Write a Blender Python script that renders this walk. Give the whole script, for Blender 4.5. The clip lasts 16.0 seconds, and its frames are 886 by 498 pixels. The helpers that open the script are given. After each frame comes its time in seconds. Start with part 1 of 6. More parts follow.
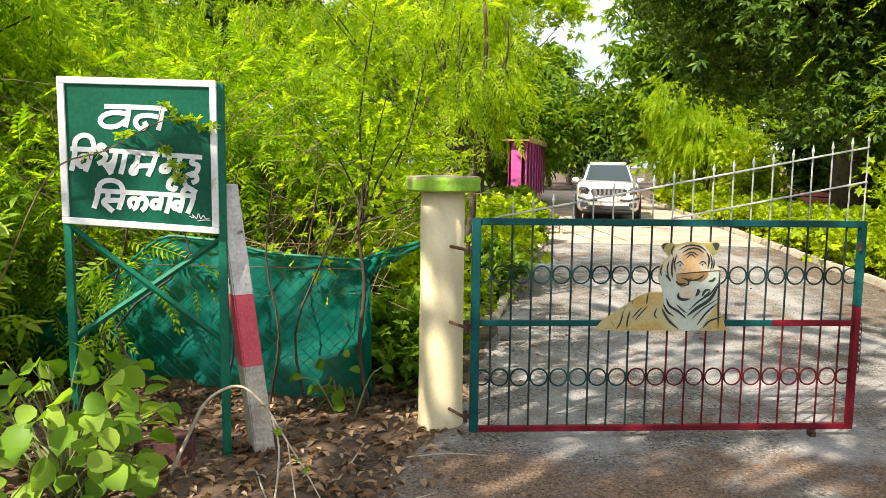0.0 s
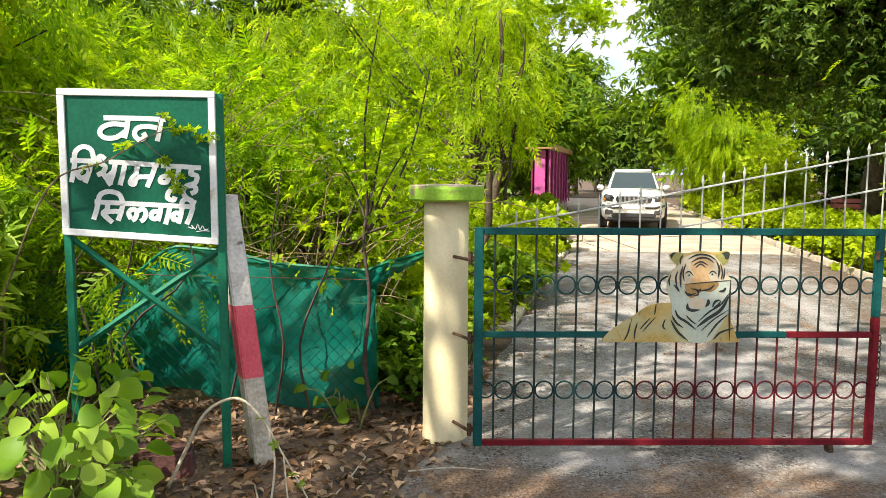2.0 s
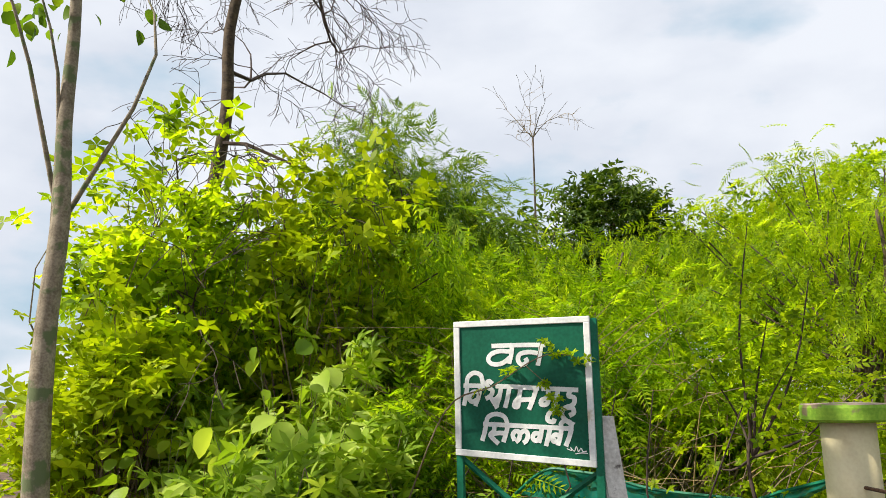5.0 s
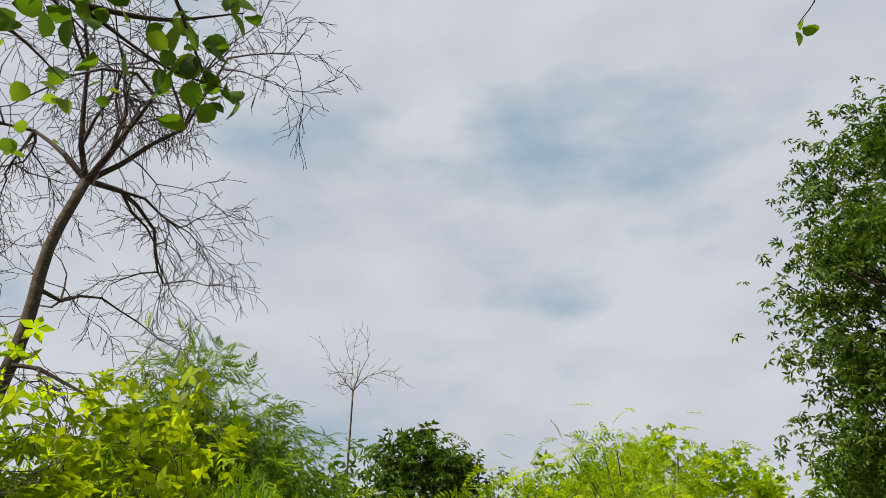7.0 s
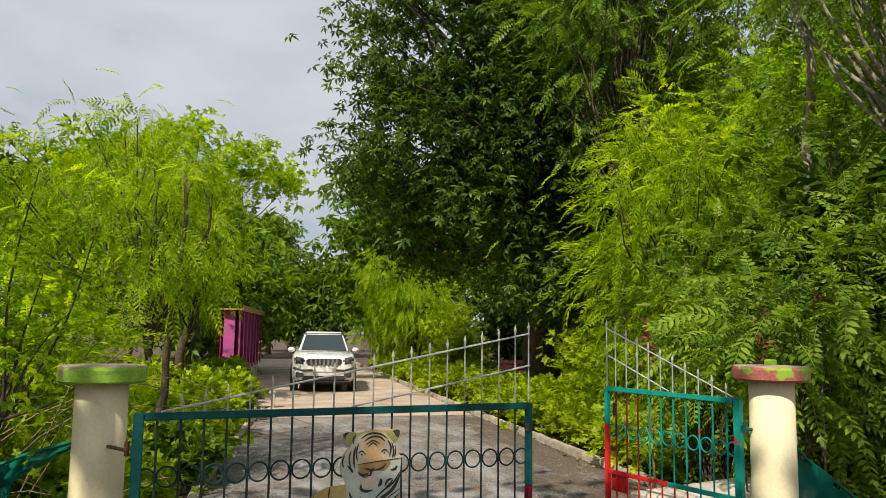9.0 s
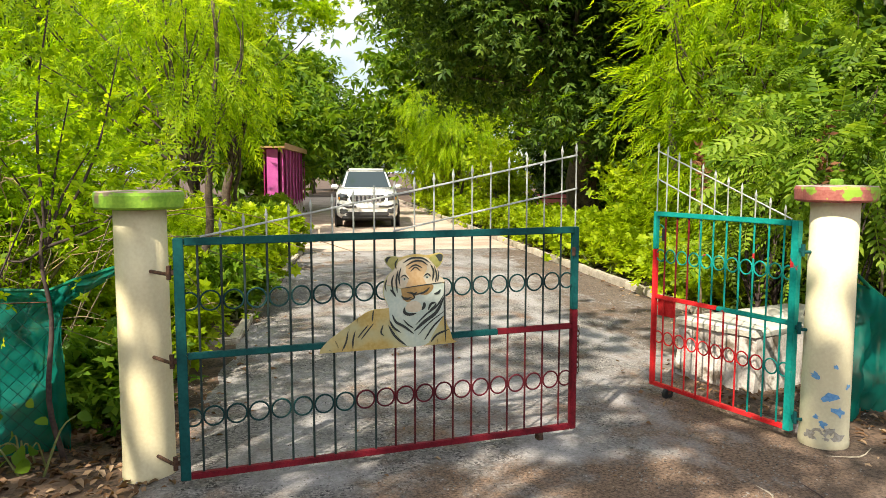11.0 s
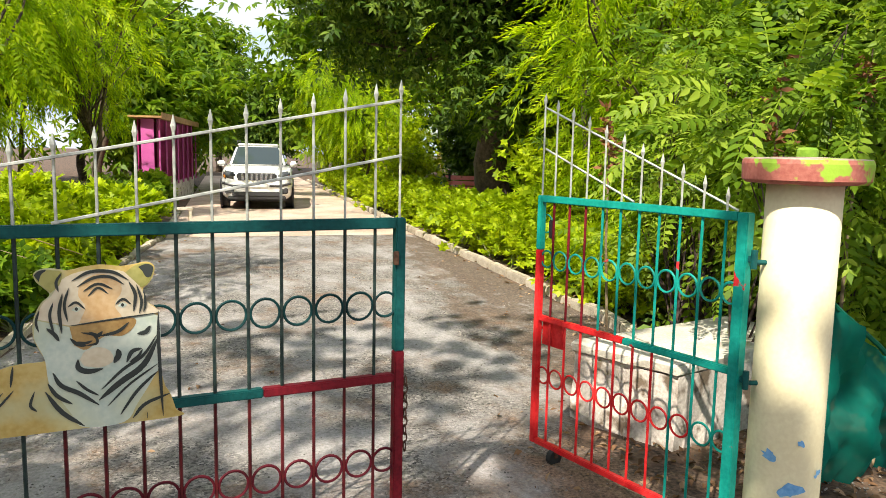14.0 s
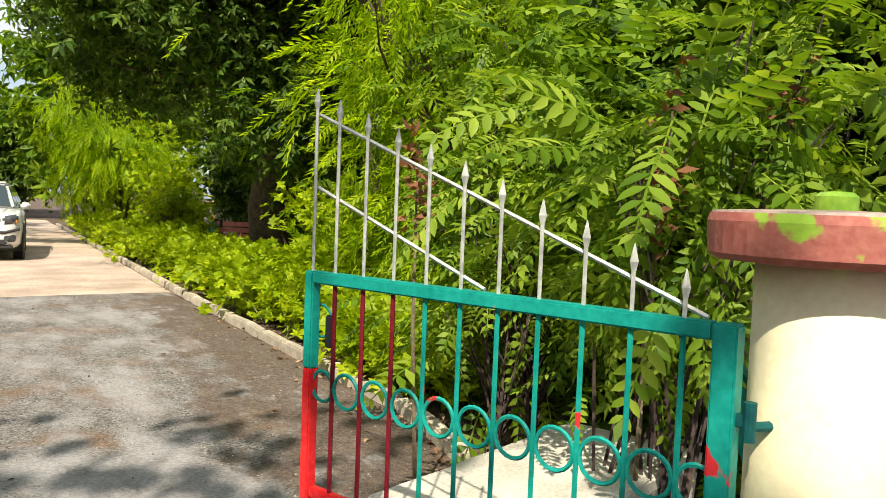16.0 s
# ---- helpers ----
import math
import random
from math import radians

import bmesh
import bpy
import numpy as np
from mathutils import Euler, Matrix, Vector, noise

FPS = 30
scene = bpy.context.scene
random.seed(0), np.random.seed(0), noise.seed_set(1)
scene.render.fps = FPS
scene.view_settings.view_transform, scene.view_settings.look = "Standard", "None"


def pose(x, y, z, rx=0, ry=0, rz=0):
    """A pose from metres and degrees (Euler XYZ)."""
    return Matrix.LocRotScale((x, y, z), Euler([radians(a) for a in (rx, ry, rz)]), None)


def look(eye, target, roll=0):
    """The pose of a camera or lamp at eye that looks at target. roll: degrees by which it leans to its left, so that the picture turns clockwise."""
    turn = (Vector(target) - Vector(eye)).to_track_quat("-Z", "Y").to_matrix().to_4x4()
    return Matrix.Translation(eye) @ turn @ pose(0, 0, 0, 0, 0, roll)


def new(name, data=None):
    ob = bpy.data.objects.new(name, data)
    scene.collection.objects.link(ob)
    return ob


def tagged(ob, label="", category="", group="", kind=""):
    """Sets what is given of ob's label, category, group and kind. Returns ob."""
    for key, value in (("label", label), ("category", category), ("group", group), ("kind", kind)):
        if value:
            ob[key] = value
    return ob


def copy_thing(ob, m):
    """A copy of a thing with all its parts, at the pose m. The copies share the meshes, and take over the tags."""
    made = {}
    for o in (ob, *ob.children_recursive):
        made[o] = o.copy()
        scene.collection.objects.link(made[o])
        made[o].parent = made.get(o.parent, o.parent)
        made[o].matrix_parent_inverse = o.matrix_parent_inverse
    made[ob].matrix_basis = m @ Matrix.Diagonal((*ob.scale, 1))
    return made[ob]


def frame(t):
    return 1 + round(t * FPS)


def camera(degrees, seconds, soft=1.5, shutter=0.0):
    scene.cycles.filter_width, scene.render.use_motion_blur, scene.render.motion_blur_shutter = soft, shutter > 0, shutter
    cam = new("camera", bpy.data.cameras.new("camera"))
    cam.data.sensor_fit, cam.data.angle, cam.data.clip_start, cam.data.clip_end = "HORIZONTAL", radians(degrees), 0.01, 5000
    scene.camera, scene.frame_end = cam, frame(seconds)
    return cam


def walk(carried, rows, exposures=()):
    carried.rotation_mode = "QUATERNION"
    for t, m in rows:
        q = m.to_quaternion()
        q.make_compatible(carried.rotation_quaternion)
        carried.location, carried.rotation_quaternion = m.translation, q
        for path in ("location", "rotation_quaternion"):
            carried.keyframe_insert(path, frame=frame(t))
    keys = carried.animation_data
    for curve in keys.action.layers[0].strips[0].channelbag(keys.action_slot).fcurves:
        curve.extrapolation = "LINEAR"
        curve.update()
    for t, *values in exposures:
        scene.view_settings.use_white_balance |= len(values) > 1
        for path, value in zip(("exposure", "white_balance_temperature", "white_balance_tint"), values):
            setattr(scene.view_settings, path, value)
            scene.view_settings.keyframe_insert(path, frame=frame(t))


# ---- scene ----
from mathutils.geometry import tessellate_polygon

cam = camera(60.5, 16.0, soft=0.75)
PATH = [
    (0, (0.558, 0.057, 1.589), (0.4, 2.038, 1.363), 0.7),
    (0.5, (0.701, 0.112, 1.591), (0.473, 2.086, 1.367), 0.6),
    (1, (0.706, 0.126, 1.593), (0.444, 2.097, 1.375), 0.6),
    (1.5, (0.7, 0.132, 1.595), (0.443, 2.104, 1.384), 0.5),
    (2, (0.697, 0.137, 1.593), (0.464, 2.113, 1.388), 0.3),
    (2.5, (0.696, 0.123, 1.607), (0.472, 2.099, 1.4), 0.4),
    (3, (0.704, 0.133, 1.592), (0.42, 2.103, 1.393), 0.1),
    (3.5, (0.703, 0.128, 1.593), (0.285, 2.075, 1.41), 0.1),
    (4, (0.645, 0.107, 1.587), (0.013, 1.999, 1.448), 0.0),
    (4.5, (0.628, 0.067, 1.591), (-0.295, 1.84, 1.618), -0.4),
    (4.7, (0.627, 0.061, 1.593), (-0.377, 1.783, 1.753), -0.6),
    (5.7, (0.52, 0.03, 1.61), (-0.500, 1.571, 2.375), 0.0),
    (7.0, (0.55, 0.08, 1.665), (0.009, 1.736, 2.647), 0.2),
    (7.5, (0.59, 0.11, 1.68), (0.456, 1.893, 2.576), 0.2),
    (8.0, (0.63, 0.15, 1.69), (0.884, 2.028, 2.328), 0.4),
    (8.5, (0.826, 0.125, 1.713), (1.283, 2.027, 2.128), 0.8),
    (9, (0.81, 0.171, 1.708), (1.349, 2.085, 1.925), 0.8),
    (9.5, (0.803, 0.183, 1.699), (1.339, 2.108, 1.786), 0.7),
    (10, (0.769, 0.196, 1.658), (1.284, 2.128, 1.633), 0.4),
    (10.2, (0.772, 0.212, 1.65), (1.269, 2.148, 1.575), 0.3),
    (12.3, (1.239, 0.875, 1.544), (1.629, 2.817, 1.265), -0.5),
    (12.5, (1.314, 0.968, 1.536), (1.702, 2.909, 1.249), -0.6),
    (13, (1.515, 1.275, 1.541), (1.933, 3.209, 1.248), -0.1),
    (13.5, (1.644, 1.593, 1.53), (2.136, 3.511, 1.246), 0.2),
    (14, (1.898, 1.917, 1.522), (2.522, 3.801, 1.271), 1.2),
    (14.5, (2.102, 2.258, 1.551), (2.893, 4.085, 1.357), 1.6),
    (15, (2.288, 2.678, 1.578), (3.231, 4.436, 1.443), 2.1),
    (15.5, (2.513, 3.027, 1.552), (3.555, 4.73, 1.435), 2.3),
    (16, (2.657, 3.405, 1.518), (3.782, 5.055, 1.402), 2.2),
]
walk(cam, [(t, look(eye, aim, roll)) for t, eye, aim, roll in PATH], exposures=[(0, 1.05), (4.1, 1.04), (4.6, 0.80), (5.5, 0.3), (7.0, 0.05), (8.0, -0.3), (8.6, -0.2), (9.2, 0.2), (10.0, 0.6), (12.0, 0.98), (14.0, 0.90), (15.5, 0.62), (16.0, 0.64)])

# ---- light ----
SUN = Vector((-0.50, -0.56, 0.80)).normalized()
world = bpy.data.worlds.new("world")
scene.world = world
world.use_nodes = True
wn, wl = world.node_tree.nodes, world.node_tree.links
sky = wn.new("ShaderNodeTexSky")
sky.sky_type, sky.sun_disc = "NISHITA", False
sky.sun_elevation = math.asin(SUN.z)
sky.sun_rotation = math.atan2(SUN.x, SUN.y)
sky.dust_density = 3.0
wcoord = wn.new("ShaderNodeTexCoord")
wmap = wn.new("ShaderNodeMapping")
wmap.inputs["Scale"].default_value = (1.0, 1.0, 2.2)
wl.new(wcoord.outputs["Generated"], wmap.inputs["Vector"])
wnoise = wn.new("ShaderNodeTexNoise")
wnoise.inputs["Scale"].default_value, wnoise.inputs["Detail"].default_value = 2.6, 7
wnoise.inputs["Roughness"].default_value = 0.52
wl.new(wmap.outputs[0], wnoise.inputs["Vector"])
wramp = wn.new("ShaderNodeValToRGB")
wramp.color_ramp.elements[0].position, wramp.color_ramp.elements[1].position = 0.34, 0.47
wl.new(wnoise.outputs[0], wramp.inputs[0])
wnoise2 = wn.new("ShaderNodeTexNoise")
wnoise2.inputs["Scale"].default_value, wnoise2.inputs["Detail"].default_value = 5.0, 5
wl.new(wmap.outputs[0], wnoise2.inputs["Vector"])
wcloud = wn.new("ShaderNodeValToRGB")
wcloud.color_ramp.elements[0].color = (6.1, 6.5, 7.3, 1)
wcloud.color_ramp.elements[1].color = (7.3, 7.6, 8.2, 1)
wcloud.color_ramp.elements[0].position, wcloud.color_ramp.elements[1].position = 0.35, 0.65
wl.new(wnoise2.outputs[0], wcloud.inputs[0])
wpale = wn.new("ShaderNodeMix")
wpale.data_type = "RGBA"
wpale.inputs[0].default_value = 0.85
wpale.inputs[7].default_value = (4.3, 5.8, 7.0, 1)
wl.new(sky.outputs[0], wpale.inputs[6])
wmix = wn.new("ShaderNodeMix")
wmix.data_type = "RGBA"
wl.new(wramp.outputs[0], wmix.inputs[0])
wl.new(wpale.outputs[2], wmix.inputs[6])
wl.new(wcloud.outputs[0], wmix.inputs[7])
wl.new(wmix.outputs[2], wn["Background"].inputs[0])
wn["Background"].inputs[1].default_value = 0.083
sun = new("sun", bpy.data.lights.new("sun", "SUN"))
sun.data.energy, sun.data.angle, sun.data.color = 5.0, radians(0.53), (1.0, 0.93, 0.78)
sun.matrix_world = look(SUN * 50, (0, 0, 0))


# ---- materials ----
def mat(name, c1, c2, scale=6.0, rough=0.7, bump=0.2, metal=0.0, fine=60.0, c3=None, patch=(0.58, 0.62), pscale=9.0, bscale=None, spread=0.0, tight=0.12, spec=0.5):
    """Two-scale procedural paint, stone or metal; c3: a third colour in patches with hard edges."""
    m = bpy.data.materials.new(name)
    m.use_nodes = True
    n, l = m.node_tree.nodes, m.node_tree.links
    b = n["Principled BSDF"]
    tc = n.new("ShaderNodeTexCoord")
    big, small = n.new("ShaderNodeTexNoise"), n.new("ShaderNodeTexNoise")
    for node, s, d in ((big, scale, 5), (small, fine, 4)):
        node.inputs["Scale"].default_value, node.inputs["Detail"].default_value = s, d
        l.new(tc.outputs["Object"], node.inputs["Vector"])
    add = n.new("ShaderNodeMath")
    add.operation = "MULTIPLY_ADD"
    add.inputs[1].default_value = 0.45
    l.new(small.outputs[0], add.inputs[0])
    half = n.new("ShaderNodeMath")
    half.operation = "MULTIPLY"
    half.inputs[1].default_value = 0.55
    l.new(big.outputs[0], half.inputs[0])
    l.new(half.outputs[0], add.inputs[2])
    ramp = n.new("ShaderNodeValToRGB")
    ramp.color_ramp.elements[0].color, ramp.color_ramp.elements[1].color = (*c1, 1), (*c2, 1)
    ramp.color_ramp.elements[0].position, ramp.color_ramp.elements[1].position = 0.5 - tight, 0.5 + tight
    l.new(add.outputs[0], ramp.inputs[0])
    out = ramp.outputs[0]
    if c3:
        pn = n.new("ShaderNodeTexNoise")
        pn.inputs["Scale"].default_value, pn.inputs["Detail"].default_value = pscale, 6
        l.new(tc.outputs["Object"], pn.inputs["Vector"])
        pr = n.new("ShaderNodeValToRGB")
        pr.color_ramp.elements[0].position, pr.color_ramp.elements[1].position = patch
        l.new(pn.outputs[0], pr.inputs[0])
        mx = n.new("ShaderNodeMix")
        mx.data_type = "RGBA"
        mx.inputs[7].default_value = (*c3, 1)
        l.new(pr.outputs[0], mx.inputs[0])
        l.new(out, mx.inputs[6])
        out = mx.outputs[2]
    if spread:
        info, mul = n.new("ShaderNodeObjectInfo"), n.new("ShaderNodeMapRange")
        mul.inputs[3].default_value, mul.inputs[4].default_value = 1 - spread, 1 + spread
        hsv = n.new("ShaderNodeHueSaturation")
        l.new(info.outputs["Random"], mul.inputs[0])
        l.new(mul.outputs[0], hsv.inputs["Value"])
        l.new(out, hsv.inputs["Color"])
        out = hsv.outputs[0]
    l.new(out, b.inputs["Base Color"])
    b.inputs["Roughness"].default_value, b.inputs["Metallic"].default_value = rough, metal
    b.inputs["Specular IOR Level"].default_value = spec
    if bump:
        bn = n.new("ShaderNodeBump")
        bn.inputs["Strength"].default_value, bn.inputs["Distance"].default_value = bump, 0.01
        src = add.outputs[0]
        if bscale:
            bt = n.new("ShaderNodeTexNoise")
            bt.inputs["Scale"].default_value, bt.inputs["Detail"].default_value = bscale, 6
            l.new(tc.outputs["Object"], bt.inputs["Vector"])
            src = bt.outputs[0]
        l.new(src, bn.inputs["Height"])
        l.new(bn.outputs[0], b.inputs["Normal"])
    return m


def leafmat(name, dark, mid, light, glow=0.45, rough=0.45):
    """Leaves: each leaflet its own tone, light shining through the blade."""
    m = bpy.data.materials.new(name)
    m.use_nodes = True
    n, l = m.node_tree.nodes, m.node_tree.links
    b, outp = n["Principled BSDF"], n["Material Output"]
    geo = n.new("ShaderNodeNewGeometry")
    tc, noise_ = n.new("ShaderNodeTexCoord"), n.new("ShaderNodeTexNoise")
    noise_.inputs["Scale"].default_value = 1.7
    l.new(tc.outputs["Object"], noise_.inputs["Vector"])
    mixf = n.new("ShaderNodeMath")
    mixf.operation = "MULTIPLY_ADD"
    mixf.inputs[1].default_value = 0.55
    sc = n.new("ShaderNodeMath")
    sc.operation = "MULTIPLY_ADD"
    sc.inputs[1].default_value, sc.inputs[2].default_value = 1.3, -0.42
    l.new(noise_.outputs[0], sc.inputs[0])
    l.new(geo.outputs["Random Per Island"], mixf.inputs[0])
    l.new(sc.outputs[0], mixf.inputs[2])
    ramp = n.new("ShaderNodeValToRGB")
    e = ramp.color_ramp.elements
    e[0].color, e[0].position = (*dark, 1), 0.05
    e[1].color, e[1].position = (*light, 1), 0.9
    x = e.new(0.48)
    x.color = (*mid, 1)
    l.new(mixf.outputs[0], ramp.inputs[0])
    l.new(ramp.outputs[0], b.inputs["Base Color"])
    b.inputs["Roughness"].default_value, b.inputs["Specular IOR Level"].default_value = rough, 0.17
    tr = n.new("ShaderNodeBsdfTranslucent")
    warm = n.new("ShaderNodeMix")
    warm.data_type, warm.blend_type = "RGBA", "MULTIPLY"
    warm.inputs[0].default_value = 1.0
    warm.inputs[7].default_value = (1.5, 1.45, 0.5, 1)
    l.new(ramp.outputs[0], warm.inputs[6])
    l.new(warm.outputs[2], tr.inputs[0])
    mx = n.new("ShaderNodeMixShader")
    mx.inputs[0].default_value = glow
    l.new(b.outputs[0], mx.inputs[1])
    l.new(tr.outputs[0], mx.inputs[2])
    l.new(mx.outputs[0], outp.inputs[0])
    return m


def plain(name, col, rough=0.5, metal=0.0, coat=0.0):
    m = bpy.data.materials.new(name)
    m.use_nodes = True
    b = m.node_tree.nodes["Principled BSDF"]
    b.inputs["Base Color"].default_value, b.inputs["Roughness"].default_value, b.inputs["Metallic"].default_value = (*col, 1), rough, metal
    b.inputs["Coat Weight"].default_value = coat
    return m


SOIL = mat("soil", (0.026, 0.016, 0.010), (0.15, 0.092, 0.058), 3.0, 0.95, 1.0, fine=45, c3=(0.16, 0.10, 0.062), patch=(0.5, 0.7), pscale=5, tight=0.08)


def asphalt():
    """Worn chip asphalt: dark binder, pale stone chips, brown dust drifted over it in ragged patches."""
    m = bpy.data.materials.new("worn_asphalt")
    m.use_nodes = True
    n, l = m.node_tree.nodes, m.node_tree.links
    b, tc = n["Principled BSDF"], n.new("ShaderNodeTexCoord")

    def tex(scale, detail, rough=0.6, stretch=None):
        t = n.new("ShaderNodeTexNoise")
        t.inputs["Scale"].default_value, t.inputs["Detail"].default_value, t.inputs["Roughness"].default_value = scale, detail, rough
        src = tc.outputs["Object"]
        if stretch:
            mp = n.new("ShaderNodeMapping")
            mp.inputs["Scale"].default_value = stretch
            l.new(src, mp.inputs[0])
            src = mp.outputs[0]
        l.new(src, t.inputs["Vector"])
        return t.outputs[0]

    def ramp(src, a, ca, z, cz):
        q = n.new("ShaderNodeValToRGB")
        q.color_ramp.elements[0].position, q.color_ramp.elements[1].position = a, z
        q.color_ramp.elements[0].color, q.color_ramp.elements[1].color = (*ca, 1), (*cz, 1)
        l.new(src, q.inputs[0])
        return q.outputs[0]

    def blend(f, a, c):
        q = n.new("ShaderNodeMix")
        q.data_type = "RGBA"
        l.new(f, q.inputs[0])
        l.new(a, q.inputs[6])
        l.new(c, q.inputs[7])
        return q.outputs[2]
    chips = n.new("ShaderNodeTexVoronoi")
    chips.inputs["Scale"].default_value = 75
    l.new(tc.outputs["Object"], chips.inputs["Vector"])
    sep = n.new("ShaderNodeSeparateColor")
    l.new(chips.outputs["Color"], sep.inputs[0])
    stone = ramp(sep.outputs[0], 0.10, (0.040, 0.037, 0.036), 1.0, (0.40, 0.36, 0.33))
    grit = ramp(tex(45, 6, 0.75), 0.36, (0.03, 0.027, 0.026), 0.64, (0.32, 0.29, 0.265))
    base = blend(ramp(tex(11, 5), 0.42, (0, 0, 0), 0.58, (1, 1, 1)), stone, grit)
    dust = ramp(tex(60, 5, 0.7), 0.35, (0.05, 0.03, 0.02), 0.66, (0.33, 0.215, 0.145))
    # earth trodden onto the drive beside the narrow leaf and its pillar
    xyz = n.new("ShaderNodeSeparateXYZ")
    l.new(tc.outputs["Object"], xyz.inputs[0])

    def calc(op, a, c):
        q = n.new("ShaderNodeMath")
        q.operation = op
        for k, v in enumerate((a, c)):
            if isinstance(v, (int, float)):
                q.inputs[k].default_value = v
            else:
                l.new(v, q.inputs[k])
        return q.outputs[0]
    inward = calc("MULTIPLY", calc("MAXIMUM", calc("SUBTRACT", xyz.outputs[1], 4.5), 0.0), 0.9)
    drift = calc("MULTIPLY", calc("SUBTRACT", calc("SUBTRACT", xyz.outputs[0], 2.4), inward), 0.17)
    drift = calc("MINIMUM", calc("MAXIMUM", drift, -0.03), 0.30)
    # earth on the approach in front of the gate
    near = calc("MINIMUM", calc("MAXIMUM", calc("MULTIPLY", calc("SUBTRACT", 4.25, xyz.outputs[1]), 0.4), 0.0), 0.14)
    drift = calc("ADD", drift, near)
    base = blend(ramp(calc("ADD", tex(1.5, 9, 0.68), drift), 0.47, (0, 0, 0), 0.62, (1, 1, 1)), base, dust)
    pale = ramp(tex(50, 5, 0.7), 0.35, (0.25, 0.235, 0.23), 0.65, (0.46, 0.43, 0.42))
    base = blend(ramp(calc("SUBTRACT", tex(0.9, 9, 0.66, (1.6, 0.8, 1)), near), 0.46, (0, 0, 0), 0.60, (0.85, 0.85, 0.85)), base, pale)
    # dark earth and leaf crumbs washed along the kerbside, same tone in blotches elsewhere
    crumbs = ramp(tex(38, 6, 0.8), 0.34, (0.018, 0.012, 0.009), 0.68, (0.24, 0.17, 0.125))
    kerbside = calc("MULTIPLY", calc("SUBTRACT", calc("SUBTRACT", xyz.outputs[0], 3.7), calc("MULTIPLY", calc("SUBTRACT", xyz.outputs[1], 5.0), 0.12)), 0.26)
    kerbside = calc("MINIMUM", calc("MAXIMUM", kerbside, -0.10), 0.20)
    base = blend(ramp(calc("ADD", tex(2.6, 10, 0.74, (1.0, 0.6, 1)), kerbside), 0.53, (0, 0, 0), 0.64, (0.9, 0.9, 0.9)), base, crumbs)
    l.new(base, b.inputs["Base Color"])
    b.inputs["Roughness"].default_value, b.inputs["Specular IOR Level"].default_value = 0.85, 0.3
    bump = n.new("ShaderNodeBump")
    bump.inputs["Strength"].default_value, bump.inputs["Distance"].default_value = 1.0, 0.012
    l.new(tex(55, 6, 0.75), bump.inputs["Height"])
    l.new(bump.outputs[0], b.inputs["Normal"])
    return m


ASPHALT = asphalt()
CONCRETE_ROAD = mat("pale_concrete_road", (0.36, 0.26, 0.20), (0.60, 0.47, 0.37), 1.2, 0.9, 0.5, fine=40, tight=0.10)
KERB = mat("kerb_stone", (0.30, 0.25, 0.19), (0.55, 0.48, 0.38), 5, 0.9, 0.5, spread=0.15)
CREAM = mat("cream_wall_paint", (0.72, 0.61, 0.36), (0.81, 0.71, 0.46), 3, 0.75, 0.15, c3=(0.55, 0.43, 0.23), patch=(0.63, 0.78), pscale=4)
CREAM_BLUE = mat("cream_paint_chipped", (0.70, 0.61, 0.38), (0.79, 0.71, 0.47), 3, 0.75, 0.15, c3=(0.52, 0.42, 0.24), patch=(0.66, 0.8), pscale=5)
CAP_GREEN = mat("green_cap_paint", (0.16, 0.34, 0.02), (0.30, 0.50, 0.04), 7, 0.75, 0.3, c3=(0.22, 0.18, 0.10), patch=(0.60, 0.66))
CAP_RED = mat("red_cap_paint", (0.30, 0.08, 0.06), (0.42, 0.15, 0.11), 6, 0.8, 0.4, c3=(0.26, 0.42, 0.03), patch=(0.50, 0.525), pscale=6)
CAP_TOP = mat("cap_top_weathered", (0.30, 0.19, 0.15), (0.48, 0.38, 0.32), 8, 0.9, 0.4, c3=(0.25, 0.36, 0.05), patch=(0.56, 0.6), pscale=7)
BLUE = mat("blue_undercoat", (0.10, 0.28, 0.55), (0.20, 0.42, 0.66), 20, 0.8, 0.2)
# darker teal and red, mostly for the wide leaf; the narrow one is brighter
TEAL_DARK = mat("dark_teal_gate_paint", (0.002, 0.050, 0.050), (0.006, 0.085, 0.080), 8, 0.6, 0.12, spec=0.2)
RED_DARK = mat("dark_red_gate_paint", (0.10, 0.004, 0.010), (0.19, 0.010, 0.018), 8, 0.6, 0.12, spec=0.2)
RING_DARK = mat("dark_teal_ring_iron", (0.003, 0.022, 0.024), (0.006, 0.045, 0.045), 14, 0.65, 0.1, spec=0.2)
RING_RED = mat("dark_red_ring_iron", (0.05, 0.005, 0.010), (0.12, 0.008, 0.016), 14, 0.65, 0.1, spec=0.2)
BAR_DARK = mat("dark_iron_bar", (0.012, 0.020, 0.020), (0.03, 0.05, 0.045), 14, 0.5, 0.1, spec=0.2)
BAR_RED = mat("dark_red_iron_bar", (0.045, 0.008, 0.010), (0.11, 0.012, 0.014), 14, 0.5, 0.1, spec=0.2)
TEAL = mat("teal_gate_paint", (0.004, 0.20, 0.165), (0.012, 0.30, 0.24), 8, 0.4, 0.12, c3=(0.55, 0.03, 0.035), patch=(0.655, 0.67), pscale=8, spec=0.2)
RED = mat("bright_red_gate_paint", (0.52, 0.012, 0.016), (0.72, 0.035, 0.035), 8, 0.42, 0.12, c3=(0.01, 0.22, 0.18), patch=(0.70, 0.715), pscale=7, spec=0.2)
SILVER = mat("galvanised_spear", (0.30, 0.31, 0.28), (0.54, 0.54, 0.49), 25, 0.5, 0.15, metal=0.25)
RUST = mat("rusty_iron", (0.05, 0.025, 0.015), (0.14, 0.07, 0.04), 30, 0.8, 0.4, metal=0.3)
